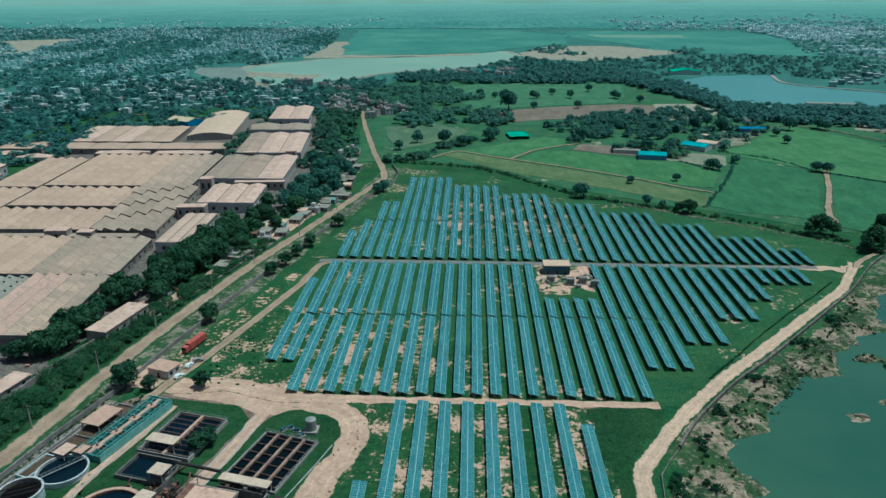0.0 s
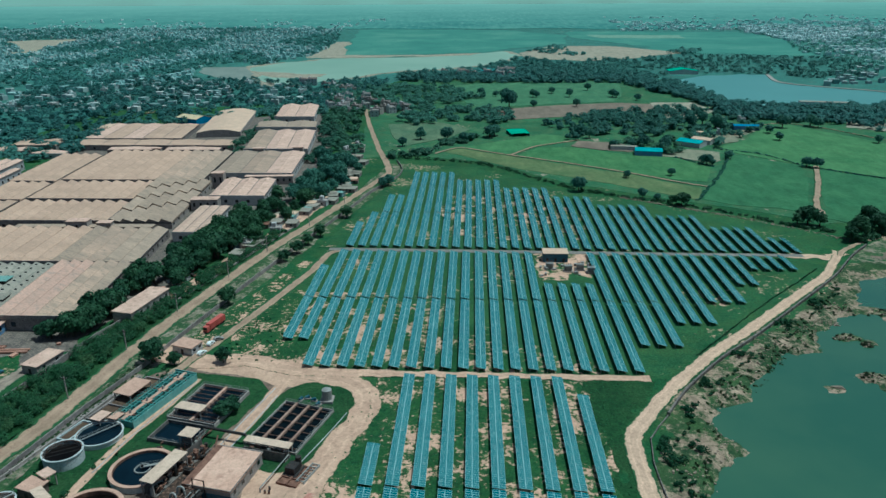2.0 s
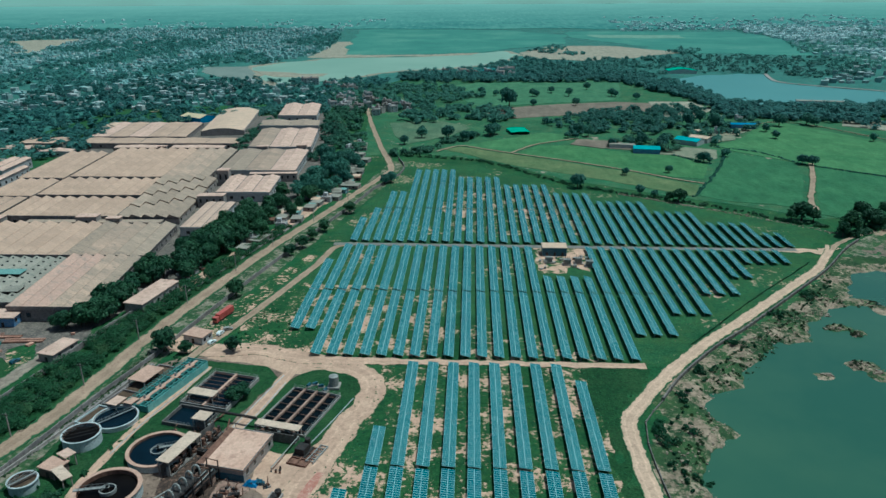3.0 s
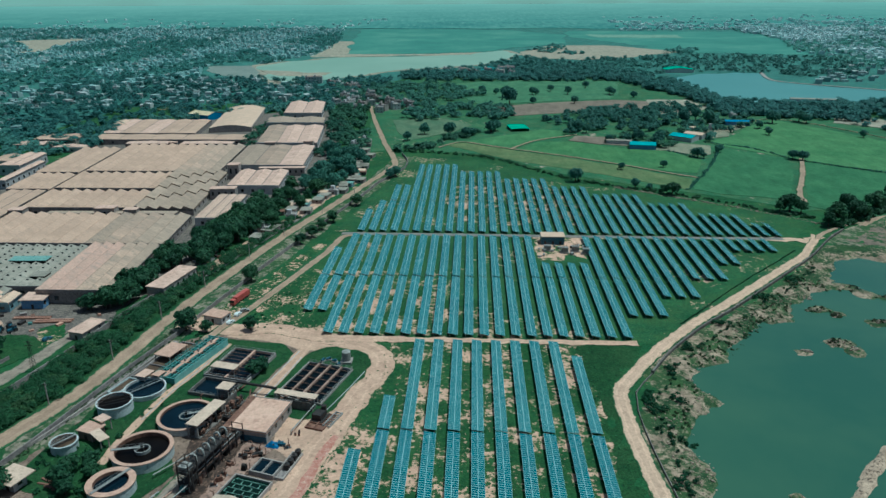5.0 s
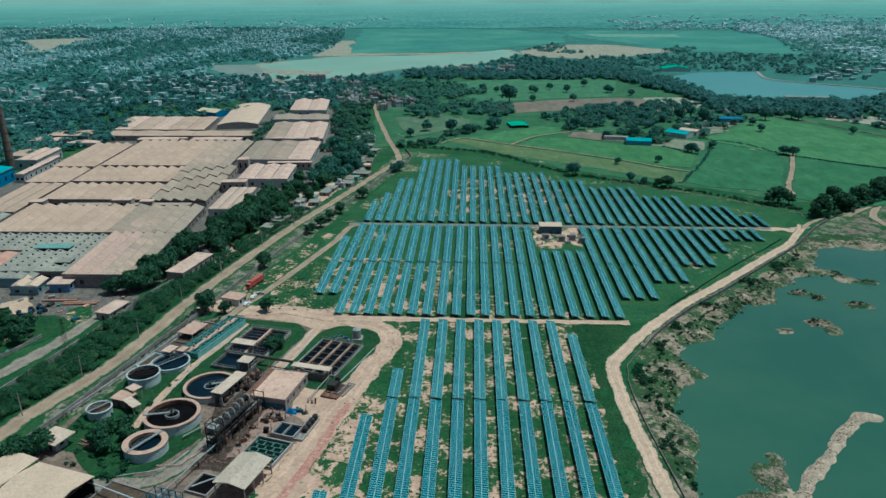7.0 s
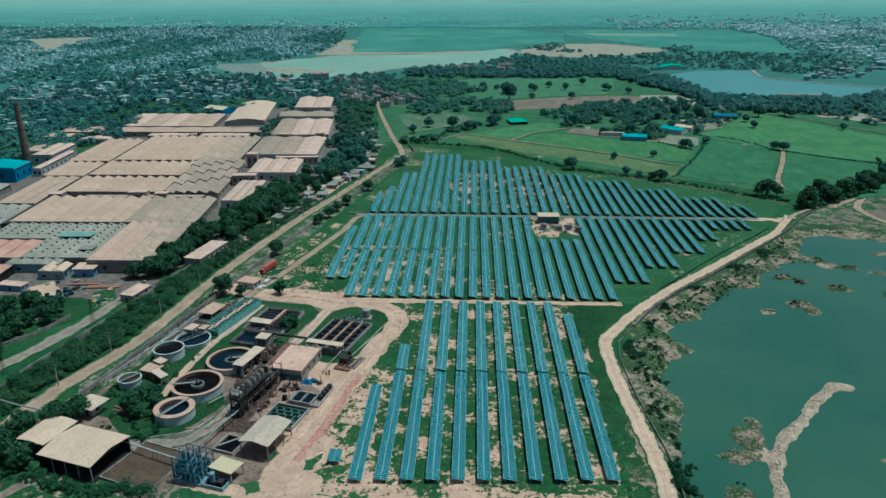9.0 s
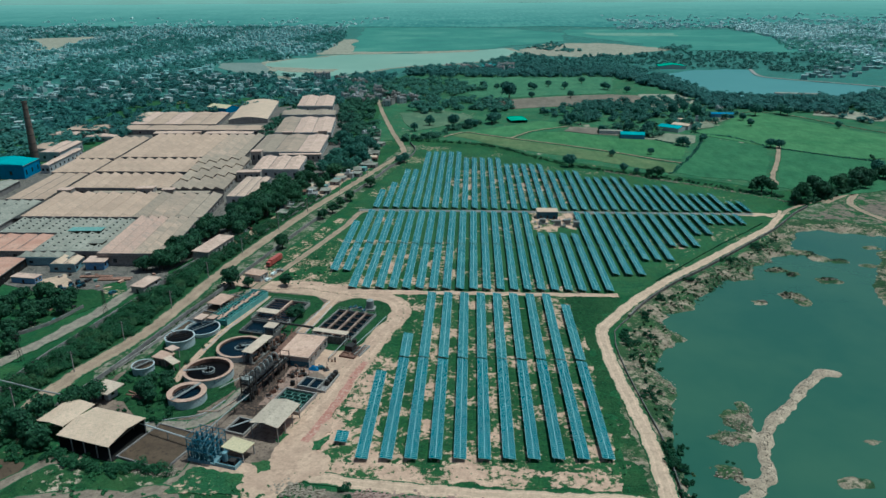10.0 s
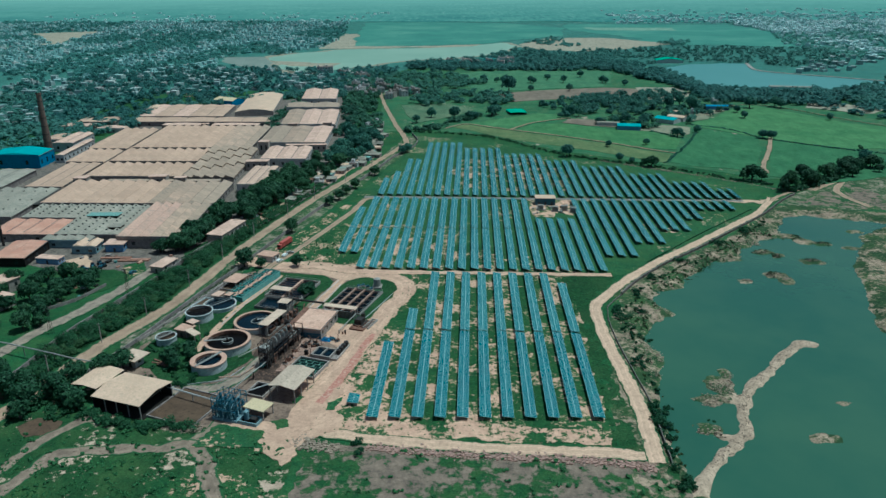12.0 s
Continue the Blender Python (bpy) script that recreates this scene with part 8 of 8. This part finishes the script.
for k, (mat, label, pts) in enumerate(FIELDS):
    patch("field", pts, 0.25 + 0.02 * k, M[mat], label, 0.8, 5.0, k + 1.0)
patch("field", [(85, 613), (95, 634), (126, 628), (140, 611), (134, 590), (110, 597)], 0.5, M["fallow"], "brown trodden yard beside the farm shed", 0.8, 4.0, 33.0)
strip("path", [(-32, 582), (-22, 596), (-10, 605), (12, 590), (31, 577), (75, 549), (116, 519), (146, 493), (163, 480)], 2.2, 0.62, M["track"], "pale footpath between crop fields", 0.3)
strip("path", [(31, 577), (43, 596), (56, 613), (87, 634), (96, 640)], 2.4, 0.62, M["track"], "pale field path to the farm", 0.3)
strip("path", [(264, 542), (244, 492), (220, 439), (214, 415)], 4.0, 0.62, M["track"], "earth path through the tall crop", 0.5)
LAKE = [(-376, 1245), (-357, 1291), (-333, 1322), (-295, 1342), (-262, 1393), (-197, 1403), (-131, 1412), (-66, 1434), (-10, 1444), (25, 1505), (60, 1530), (78, 1500), (80, 1440), (68, 1369), (31, 1290), (-38, 1218), (-113, 1185), (-170, 1118), (-217, 1055), (-250, 1015), (-272, 1015), (-297, 1049), (-322, 1112), (-350, 1167)]
patch("lake", LAKE, 0.5, M["lake"], "pale shallow lake with sandy shore", 8.0, 14.0, category="lake")
patch("lake", [(270, 1030), (301, 1072), (343, 1114), (406, 1128), (442, 1122), (428, 1037), (456, 996), (501, 961), (560, 905), (530, 862), (446, 840), (395, 812), (309, 802), (282, 855), (276, 933), (270, 983)], 0.5, M["lake_blue"], "smooth grey-blue lake behind the trees", 5.0, 14.0, category="lake")
patch("sand", [(-120 + (x + 120) * 1.07, 1340 + (y - 1340) * 1.05) for x, y in LAKE], 0.35, M["fallow_pale"], "pale sandy shore round the lake", 10.0, 16.0, category="shore")
patch("sand", [(-355, 1190), (-322, 1168), (-273, 1150), (-226, 1140), (-232, 1108), (-262, 1090), (-303, 1105), (-335, 1140)], 0.56, M["fallow_pale"], "low sand bar in the shallow lake", 6.0, 12.0, 4.0, category="shore")
patch("sand", [(-320, 1400), (-262, 1400), (-66, 1436), (24, 1458), (20, 1490), (-100, 1462), (-226, 1452), (-264, 1541), (-300, 1808), (-330, 1791), (-318, 1600), (-318, 1484)], 0.42, M["fallow_pale"], "pale sandy spit above the lake", 9.0, 16.0, 3.0, category="shore")
SAND_FIELD = [(-1005, 1410), (-917, 1487), (-912, 1540), (-961, 1655), (-985, 1771), (-1000, 1940), (-1180, 1860), (-1116, 1758), (-1030, 1657), (-960, 1560)]
LOT = [(-451, 1181), (-459, 1242), (-390, 1252), (-352, 1160), (-328, 1059), (-354, 1073), (-390, 1102)]
patch("sand", SAND_FIELD, 0.45, M["fallow_pale"], "bare sandy ground beside the town", 14.0, 22.0, 5.0, category="shore")
patch("lot", LOT, 0.4, M["grey_lot"], "wide pale bare lot", 4.0, 12.0, category="lot")
patch("field", [(-252, 1460), (-290, 1759), (-345, 2280), (-135, 2275), (103, 2208), (246, 2006), (210, 1715), (78, 1600), (20, 1510), (-113, 1475)], 0.46, M["hazed_meadow"], "far flat green plain beyond the lake", 8.0, 20.0)
patch("field", [(330, 1500), (640, 1420), (760, 1800), (720, 2120), (260, 2150), (250, 1900), (370, 1640)], 0.4, M["hazed_meadow"], "far green plain before the suburb", 12.0, 20.0, 9.0)
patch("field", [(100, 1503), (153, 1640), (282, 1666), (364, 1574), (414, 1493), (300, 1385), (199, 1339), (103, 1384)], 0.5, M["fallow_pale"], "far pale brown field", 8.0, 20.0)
patch("field", [(320, 1900), (520, 1880), (540, 1980), (300, 2010)], 0.5, M["hazed_stubble"], "far strip of pale ground", 8.0, 20.0, 2.0)
patch("field", [(362, 706), (381, 734), (416, 728), (440, 690), (418, 664), (399, 668), (382, 686)], 0.45, M["fallow_pale"], "pale bare field behind trees", 3.0, 10.0)
strip("path", [(218, 652), (245, 661), (295, 719), (333, 706), (375, 627), (420, 560)], 1.1, 0.62, M["track"], "thin earth bank between fields", 0.3)
strip("dam_road", [(444, 1126), (428, 1039), (456, 996), (501, 961), (562, 908), (640, 850)], 4.5, 1.2, M["concrete"], "pale dam road along the lake", 0.3)


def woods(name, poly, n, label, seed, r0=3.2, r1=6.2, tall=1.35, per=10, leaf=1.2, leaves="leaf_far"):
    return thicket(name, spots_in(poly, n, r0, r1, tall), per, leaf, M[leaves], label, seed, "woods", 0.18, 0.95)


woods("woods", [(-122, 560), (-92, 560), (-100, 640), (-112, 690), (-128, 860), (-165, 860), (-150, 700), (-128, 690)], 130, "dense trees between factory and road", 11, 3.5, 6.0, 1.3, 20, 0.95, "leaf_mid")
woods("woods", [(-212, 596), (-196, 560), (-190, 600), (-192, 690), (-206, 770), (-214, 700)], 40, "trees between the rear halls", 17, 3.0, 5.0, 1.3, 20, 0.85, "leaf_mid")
woods("woods", [(-140, 850), (-60, 810), (20, 900), (-50, 1010), (-190, 1010), (-190, 850)], 380, "trees among village houses", 18, 3.5, 6.0, 1.2, 18, 1.0, "leaf_haze_grove")
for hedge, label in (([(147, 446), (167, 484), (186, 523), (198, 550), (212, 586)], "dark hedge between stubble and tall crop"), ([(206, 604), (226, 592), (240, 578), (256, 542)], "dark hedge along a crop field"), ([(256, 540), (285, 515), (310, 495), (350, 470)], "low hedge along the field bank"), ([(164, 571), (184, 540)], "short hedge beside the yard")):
    thicket("bushes", spots_on(hedge, 1.6, 0.9, 0.7, 1.7, 0.8), 14, 0.4, M["leaf_haze_grove"], label, 81, "hedge")
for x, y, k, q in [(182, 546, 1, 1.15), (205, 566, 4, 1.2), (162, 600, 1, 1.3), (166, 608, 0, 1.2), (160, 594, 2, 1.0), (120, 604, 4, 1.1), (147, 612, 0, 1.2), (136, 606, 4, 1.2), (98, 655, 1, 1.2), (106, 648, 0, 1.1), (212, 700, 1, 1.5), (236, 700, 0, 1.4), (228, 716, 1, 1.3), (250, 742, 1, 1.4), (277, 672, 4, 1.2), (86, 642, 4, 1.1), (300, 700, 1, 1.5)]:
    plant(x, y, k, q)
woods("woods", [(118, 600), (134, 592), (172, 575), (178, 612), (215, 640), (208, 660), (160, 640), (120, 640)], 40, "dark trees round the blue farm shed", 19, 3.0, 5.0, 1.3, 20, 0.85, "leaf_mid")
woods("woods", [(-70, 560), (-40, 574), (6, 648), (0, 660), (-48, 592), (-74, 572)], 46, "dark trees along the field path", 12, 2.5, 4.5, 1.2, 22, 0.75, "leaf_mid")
woods("woods", [(66, 717), (129, 781), (215, 817), (262, 800), (200, 700), (168, 655), (100, 662)], 210, "dark grove behind the farm", 13, 3.5, 6.5, 1.3, 20, 0.98, "leaf_haze_grove")
woods("woods", [(-58, 700), (-20, 735), (20, 712), (60, 760), (0, 830), (-40, 800), (-50, 840), (-90, 800), (-80, 740)], 140, "scattered dark trees by the village", 14, 3.5, 6.0, 1.3, 20, 0.98, "leaf_haze_grove")
woods("woods", [(185, 600), (215, 610), (300, 720), (290, 760), (200, 700)], 50, "trees round the farm houses", 16, 3.0, 5.5, 1.3, 20, 0.95, "leaf_haze_grove")
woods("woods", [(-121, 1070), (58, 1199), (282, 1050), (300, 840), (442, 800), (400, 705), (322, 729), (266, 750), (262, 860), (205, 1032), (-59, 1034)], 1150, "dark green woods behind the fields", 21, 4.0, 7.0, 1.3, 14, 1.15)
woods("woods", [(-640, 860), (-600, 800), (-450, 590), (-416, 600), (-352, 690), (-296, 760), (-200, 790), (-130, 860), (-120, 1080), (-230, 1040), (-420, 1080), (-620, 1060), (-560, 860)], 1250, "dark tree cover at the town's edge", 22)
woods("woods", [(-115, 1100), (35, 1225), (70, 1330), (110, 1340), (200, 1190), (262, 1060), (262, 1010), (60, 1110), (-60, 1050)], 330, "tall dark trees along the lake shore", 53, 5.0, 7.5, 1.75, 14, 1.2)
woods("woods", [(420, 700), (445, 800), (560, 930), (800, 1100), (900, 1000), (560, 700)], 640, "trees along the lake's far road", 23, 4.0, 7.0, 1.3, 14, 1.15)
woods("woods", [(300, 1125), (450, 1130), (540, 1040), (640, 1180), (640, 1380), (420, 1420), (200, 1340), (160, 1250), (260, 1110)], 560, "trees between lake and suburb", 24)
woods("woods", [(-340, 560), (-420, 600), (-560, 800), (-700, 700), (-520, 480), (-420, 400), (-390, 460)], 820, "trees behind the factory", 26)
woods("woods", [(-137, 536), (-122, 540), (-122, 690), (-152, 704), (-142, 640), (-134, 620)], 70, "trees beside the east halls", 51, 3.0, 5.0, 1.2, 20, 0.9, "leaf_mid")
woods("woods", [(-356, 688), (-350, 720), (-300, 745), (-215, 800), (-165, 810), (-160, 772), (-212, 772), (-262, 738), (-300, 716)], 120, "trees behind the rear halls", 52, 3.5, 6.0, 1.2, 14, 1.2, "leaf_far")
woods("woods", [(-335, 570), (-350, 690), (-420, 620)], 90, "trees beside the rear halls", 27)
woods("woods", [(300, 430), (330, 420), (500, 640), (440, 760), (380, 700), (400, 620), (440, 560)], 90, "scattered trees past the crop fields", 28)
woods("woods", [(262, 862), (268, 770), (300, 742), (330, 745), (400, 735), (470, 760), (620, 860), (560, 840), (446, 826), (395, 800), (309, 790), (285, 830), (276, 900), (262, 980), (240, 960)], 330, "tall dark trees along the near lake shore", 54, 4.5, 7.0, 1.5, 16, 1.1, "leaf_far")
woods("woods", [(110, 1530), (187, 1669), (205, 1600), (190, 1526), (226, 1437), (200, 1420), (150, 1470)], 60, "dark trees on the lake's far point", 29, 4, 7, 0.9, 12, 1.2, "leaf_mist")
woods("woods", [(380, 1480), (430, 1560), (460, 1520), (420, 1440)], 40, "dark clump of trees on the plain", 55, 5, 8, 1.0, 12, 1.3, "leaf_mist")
TOWN = [(-653, 900), (-520, 940), (-421, 1060), (-470, 1240), (-404, 1316), (-372, 1270), (-320, 1450), (-312, 1690), (-400, 2290), (-1540, 2330), (-1200, 1600), (-800, 1100)]


def built_up(x, y):
    return noisy(x, y * 0.4, 150.0, 7.0) + 0.5 * noisy(x, y * 0.5, 48.0, 3.0) > -0.05


def open_land(x, y):
    return inside(x, y, SAND_FIELD) or inside(x, y, LOT)


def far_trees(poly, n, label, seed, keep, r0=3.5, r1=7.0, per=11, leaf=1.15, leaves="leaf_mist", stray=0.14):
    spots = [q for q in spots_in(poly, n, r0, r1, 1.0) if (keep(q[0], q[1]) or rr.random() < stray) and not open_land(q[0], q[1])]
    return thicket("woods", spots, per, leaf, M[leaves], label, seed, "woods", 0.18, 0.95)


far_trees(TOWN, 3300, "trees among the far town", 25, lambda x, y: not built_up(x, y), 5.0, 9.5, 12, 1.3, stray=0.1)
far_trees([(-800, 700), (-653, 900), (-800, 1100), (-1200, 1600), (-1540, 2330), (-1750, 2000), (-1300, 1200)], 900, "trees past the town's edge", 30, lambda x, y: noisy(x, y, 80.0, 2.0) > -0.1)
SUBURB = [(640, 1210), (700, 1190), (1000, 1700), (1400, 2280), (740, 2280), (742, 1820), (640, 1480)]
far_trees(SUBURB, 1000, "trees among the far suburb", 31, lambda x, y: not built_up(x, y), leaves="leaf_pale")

# ---- houses and town ----
def house(name, m, w, d, h, label, wall, roof, group="houses"):
    t = thing(name, m, label, "house", group)
    part("wall", Geo().box(-w / 2, w / 2, -d / 2, d / 2, -0.3, h), wall, t)
    part("roof", Geo().box(-w / 2 - 0.25, w / 2 + 0.25, -d / 2 - 0.25, d / 2 + 0.25, h, h + 0.25), roof, t)
    for x0, x1, y0, y1 in ((-w / 2, w / 2, -d / 2, -d / 2 + 0.2), (-w / 2, w / 2, d / 2 - 0.2, d / 2), (-w / 2, -w / 2 + 0.2, -d / 2 + 0.2, d / 2 - 0.2), (w / 2 - 0.2, w / 2, -d / 2 + 0.2, d / 2 - 0.2)):
        if h > 2.9:
            part("parapet", Geo().box(x0, x1, y0, y1, h + 0.25, h + 0.9), wall, t)
    for f in range(max(1, int(h / 3))):
        for k in range(max(1, int(w / 3.5))):
            x = -w / 2 + w * (k + 0.5) / max(1, int(w / 3.5))
            part("window", Geo().box(x - 0.6, x + 0.6, -d / 2 - 0.05, -d / 2 + 0.05, 3 * f + 1.0, 3 * f + 2.2), M["dark_glass"], t)
    if h > 2.9:
        part("stair_cabin", Geo().box(-w / 2 + 0.3, -w / 2 + 2.8, 0, d / 2 - 0.3, h + 0.25, h + 2.6), wall, t)
    return t


hr = random.Random(3)
HOUSES = []
for w, d, h, wall, roof, label in ((6, 6, 3.0, "white_wall", "concrete", "white one-storey house with flat roof"), (9, 8, 6.4, "white_wall", "concrete", "whitewashed two-storey house with parapet"), (5, 7, 3.0, "rim", "flat_roof", "pinkish one-storey house with flat roof"), (10, 8, 6.4, "concrete", "old_concrete", "grey two-storey house with parapet"), (5.5, 6.5, 2.8, "white_wall", "cream_roof", "small pale hut with sheet roof"), (12, 9, 9.4, "white_wall", "flat_roof", "white three-storey house with parapet"), (6.5, 8, 2.6, "old_concrete", "grey_roof", "low grey hut with sheet roof"), (5, 6, 2.5, "dirty_concrete", "rust", "low shanty under rusty sheets"), (4.5, 5, 2.5, "blue_pale", "green_sheet", "low shanty under teal sheets")):
    HOUSES.append(house("house", pose(0, 0, 0), w, d, h, label, M[wall], M[roof]))
used_house = set()


def put_house(x, y, k, yaw):
    m = pose(x, y, 0, 0, 0, yaw)
    if k not in used_house:
        used_house.add(k)
        HOUSES[k].matrix_basis = m
    else:
        copy_thing(HOUSES[k], m)


for x, y in scatter([(-136, 330), (-124, 330), (-102, 400), (-82, 470), (-88, 560), (-104, 640), (-112, 620), (-100, 520), (-116, 420), (-132, 360)], 66, hr):
    put_house(x, y, hr.choice((0, 4, 6, 6, 6, 7, 6, 8)), hr.uniform(-25, 5))
for x, y in scatter([(-70, 760), (-66, 800), (-120, 870), (-160, 1000), (-205, 1000), (-165, 800), (-110, 765)], 62, hr):
    put_house(x, y, hr.choice((0, 0, 1, 3, 4, 6)), hr.uniform(-30, 30))
for x, y in scatter([(-20, 1080), (60, 1090), (60, 1150), (-60, 1130)], 16, hr):
    put_house(x, y, hr.choice((1, 2, 3, 5)), hr.uniform(-30, 30))
for x, y in scatter([(190, 610), (260, 690), (290, 760), (250, 740), (200, 660)], 5, hr):
    put_house(x, y, hr.choice((0, 4, 4)), hr.uniform(-30, 30))
gable_shed("farm_shed", pose(145, 583, 0, 0, 0, 80), 15, 22, 4.0, 1.4, M["teal_roof"], "farm shed with bright blue-green roof", M["blue_wall"], False)
gable_shed("farm_shed", pose(190, 618, 0, 0, 0, 50), 16, 22, 4.0, 1.6, M["teal_roof"], "farm shed with teal sheet roof", M["white_wall"], False)
gable_shed("farm_shed", pose(203, 628, 0, 0, 0, 50), 12, 18, 4.0, 1.4, M["cream_roof"], "farm shed with cream sheet roof", M["white_wall"], False)
gable_shed("farm_shed", pose(128, 600, 0, 0, 0, 80), 6, 22, 3.4, 0.6, M["grey_roof"], "low white roofed cattle shed", M["white_wall"], False)
gable_shed("net_house", pose(42, 667, 0, 0, 0, 10), 18, 22, 2.6, 0.5, M["green_roof"], "low shade house under bright green net", M["green_roof"], True)
gable_shed("farm_shed", pose(262, 692, 0, 0, 0, 85), 9, 24, 4.0, 1.0, M["blue_sheet"], "dark blue roofed barn", M["blue_wall"], False)
put_house(-237, 1014, 5, 8)
put_house(-225, 1016, 5, 8)
gable_shed("farm_shed", pose(400, 838, 0, 0, 0, 78), 8, 52, 4.0, 0.8, M["grey_roof"], "long low pale shed by the lake", M["white_wall"], False)
gable_shed("pavilion", pose(322, 1146, 0, 0, 0, 0), 44, 24, 5.0, 3.0, M["green_roof"], "large pavilion with green and white striped roof", M["white_wall"], False)
gable_shed("pavilion", pose(24, 1130, 0, 0, 0, 0), 44, 30, 6.0, 3.0, M["teal_roof"], "wide hall with teal roof by the lake", M["white_wall"], False)


def box_town(name, poly, n, label, seed, s0, s1, h1, walls="town", keep=None):
    """The far town as one mesh: little flat-roofed blocks."""
    rng = random.Random(seed)
    g = Geo()
    for x, y in scatter(poly, n, rng):
        if open_land(x, y) or keep and not keep(x, y) and rng.random() < 0.9:
            continue
        w, d, h, a = rng.uniform(s0, s1), rng.uniform(s0, s1), rng.choice((3.3, 3.5, 3.4, 6.5, 6.8)) * rng.uniform(0.9, h1), rng.uniform(-0.5, 0.5)
        c, s = math.cos(a), math.sin(a)
        pts = [(x + u * c - v * s, y + u * s + v * c) for u, v in ((-w / 2, -d / 2), (w / 2, -d / 2), (w / 2, d / 2), (-w / 2, d / 2))]
        g.slab(pts, -0.3, h)
        if rng.random() < 0.3:
            g.slab([(x + (p - x) * 0.4, y + (q - y) * 0.4) for p, q in pts], h, h + 2.4)
    return tagged(part(name, g, M[walls]), label, "town", kind="stuff")


# Far house walls: distance haze put into the base colours as pale teal.
M["town"] = palette("hazed_town_walls", [(0.0, (0.19, 0.28, 0.27)), (0.35, (0.30, 0.38, 0.37)), (0.62, (0.43, 0.50, 0.49)), (0.8, (0.41, 0.38, 0.36)), (1.0, (0.70, 0.72, 0.70))])
M["hazed_town"] = palette("hazed_town", [(0.0, (0.19, 0.36, 0.345)), (0.5, (0.31, 0.48, 0.46)), (0.82, (0.46, 0.61, 0.585)), (0.92, (0.48, 0.47, 0.44)), (1.0, (0.78, 0.83, 0.81))])
M["house_each"] = palette("hazed_house_walls", [(0.0, (0.21, 0.30, 0.29)), (0.35, (0.31, 0.40, 0.39)), (0.6, (0.42, 0.50, 0.49)), (0.8, (0.42, 0.42, 0.40)), (1.0, (0.68, 0.71, 0.69))], single=True)


def single_houses(poly, n, label, seed, s0, s1):
    """Far houses, each a thing of its own with wall and roof."""
    rng = random.Random(seed)
    for x, y in scatter(poly, n, rng):
        w, d, h = rng.uniform(s0, s1), rng.uniform(s0, s1), rng.choice((3.2, 3.4, 6.2))
        t = thing("house", pose(x, y, 0, 0, 0, rng.uniform(-30, 30)), label, "house", "far houses")
        part("wall", Geo().box(-w / 2, w / 2, -d / 2, d / 2, -0.3, h, False), M["house_each"], t)
        part("roof", Geo().box(-w / 2 - 0.3, w / 2 + 0.3, -d / 2 - 0.3, d / 2 + 0.3, h, h + 0.3), M["house_each"], t)


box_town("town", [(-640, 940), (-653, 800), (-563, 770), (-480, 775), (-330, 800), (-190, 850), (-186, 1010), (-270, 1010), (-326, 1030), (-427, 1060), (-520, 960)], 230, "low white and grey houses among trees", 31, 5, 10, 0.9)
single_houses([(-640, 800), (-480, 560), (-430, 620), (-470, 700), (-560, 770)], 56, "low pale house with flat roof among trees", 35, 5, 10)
box_town("town", TOWN, 8800, "dense far town of white and grey houses", 32, 4, 9.5, 0.85, "hazed_town", built_up)
# Wall colour raised to stand for haze over the houses' shaded sides.
M["hazed_town_white"] = palette("hazed_town_white", [(0.0, (0.34, 0.52, 0.50)), (0.5, (0.56, 0.70, 0.68)), (1.0, (0.86, 0.88, 0.86))])
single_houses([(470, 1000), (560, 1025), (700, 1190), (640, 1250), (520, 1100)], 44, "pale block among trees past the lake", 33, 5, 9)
box_town("town", SUBURB, 3000, "far suburb of white blocks past the lake", 34, 5, 11, 1.0, "hazed_town_white", built_up)
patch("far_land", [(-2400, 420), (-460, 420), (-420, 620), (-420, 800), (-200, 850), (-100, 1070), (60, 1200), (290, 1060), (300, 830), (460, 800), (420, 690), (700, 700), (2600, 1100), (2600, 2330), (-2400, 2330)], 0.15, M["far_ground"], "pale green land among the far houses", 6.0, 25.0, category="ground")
box_town("town", [(-1540, 2280), (-420, 2280), (-300, 2900), (-1700, 3000)], 700, "outermost pale houses of the far town", 37, 6, 11, 0.7, "hazed_town_white", lambda x, y: noisy(x, y * 0.4, 150.0, 7.0) > (y - 2300) / 900 - 0.2)
box_town("town", [(420, 2150), (1500, 2250), (1900, 3100), (500, 3000)], 1500, "outermost pale blocks of the far suburb", 38, 6, 12, 0.8, "hazed_town_white", lambda x, y: noisy(x, y * 0.4, 150.0, 8.0) > (y - 2300) / 900 - 0.3)
patch("distant_plain", [(-4800, 2260), (-1400, 2290), (-420, 2320), (60, 2270), (330, 2290), (1400, 2260), (4800, 2260), (4800, 4860), (-4800, 4860)], 1.0, M["distance"], "flat plain reaching to the horizon, haze painted in its colour and glow", 30.0, 60.0, category="backdrop", thick=1.5)
tagged(part("backdrop", Geo().box(-4700, 4700, 4880, 4890, -5, 60), M["horizon"]), "glowing wall added to stand for haze on the horizon", "backdrop", kind="structure")
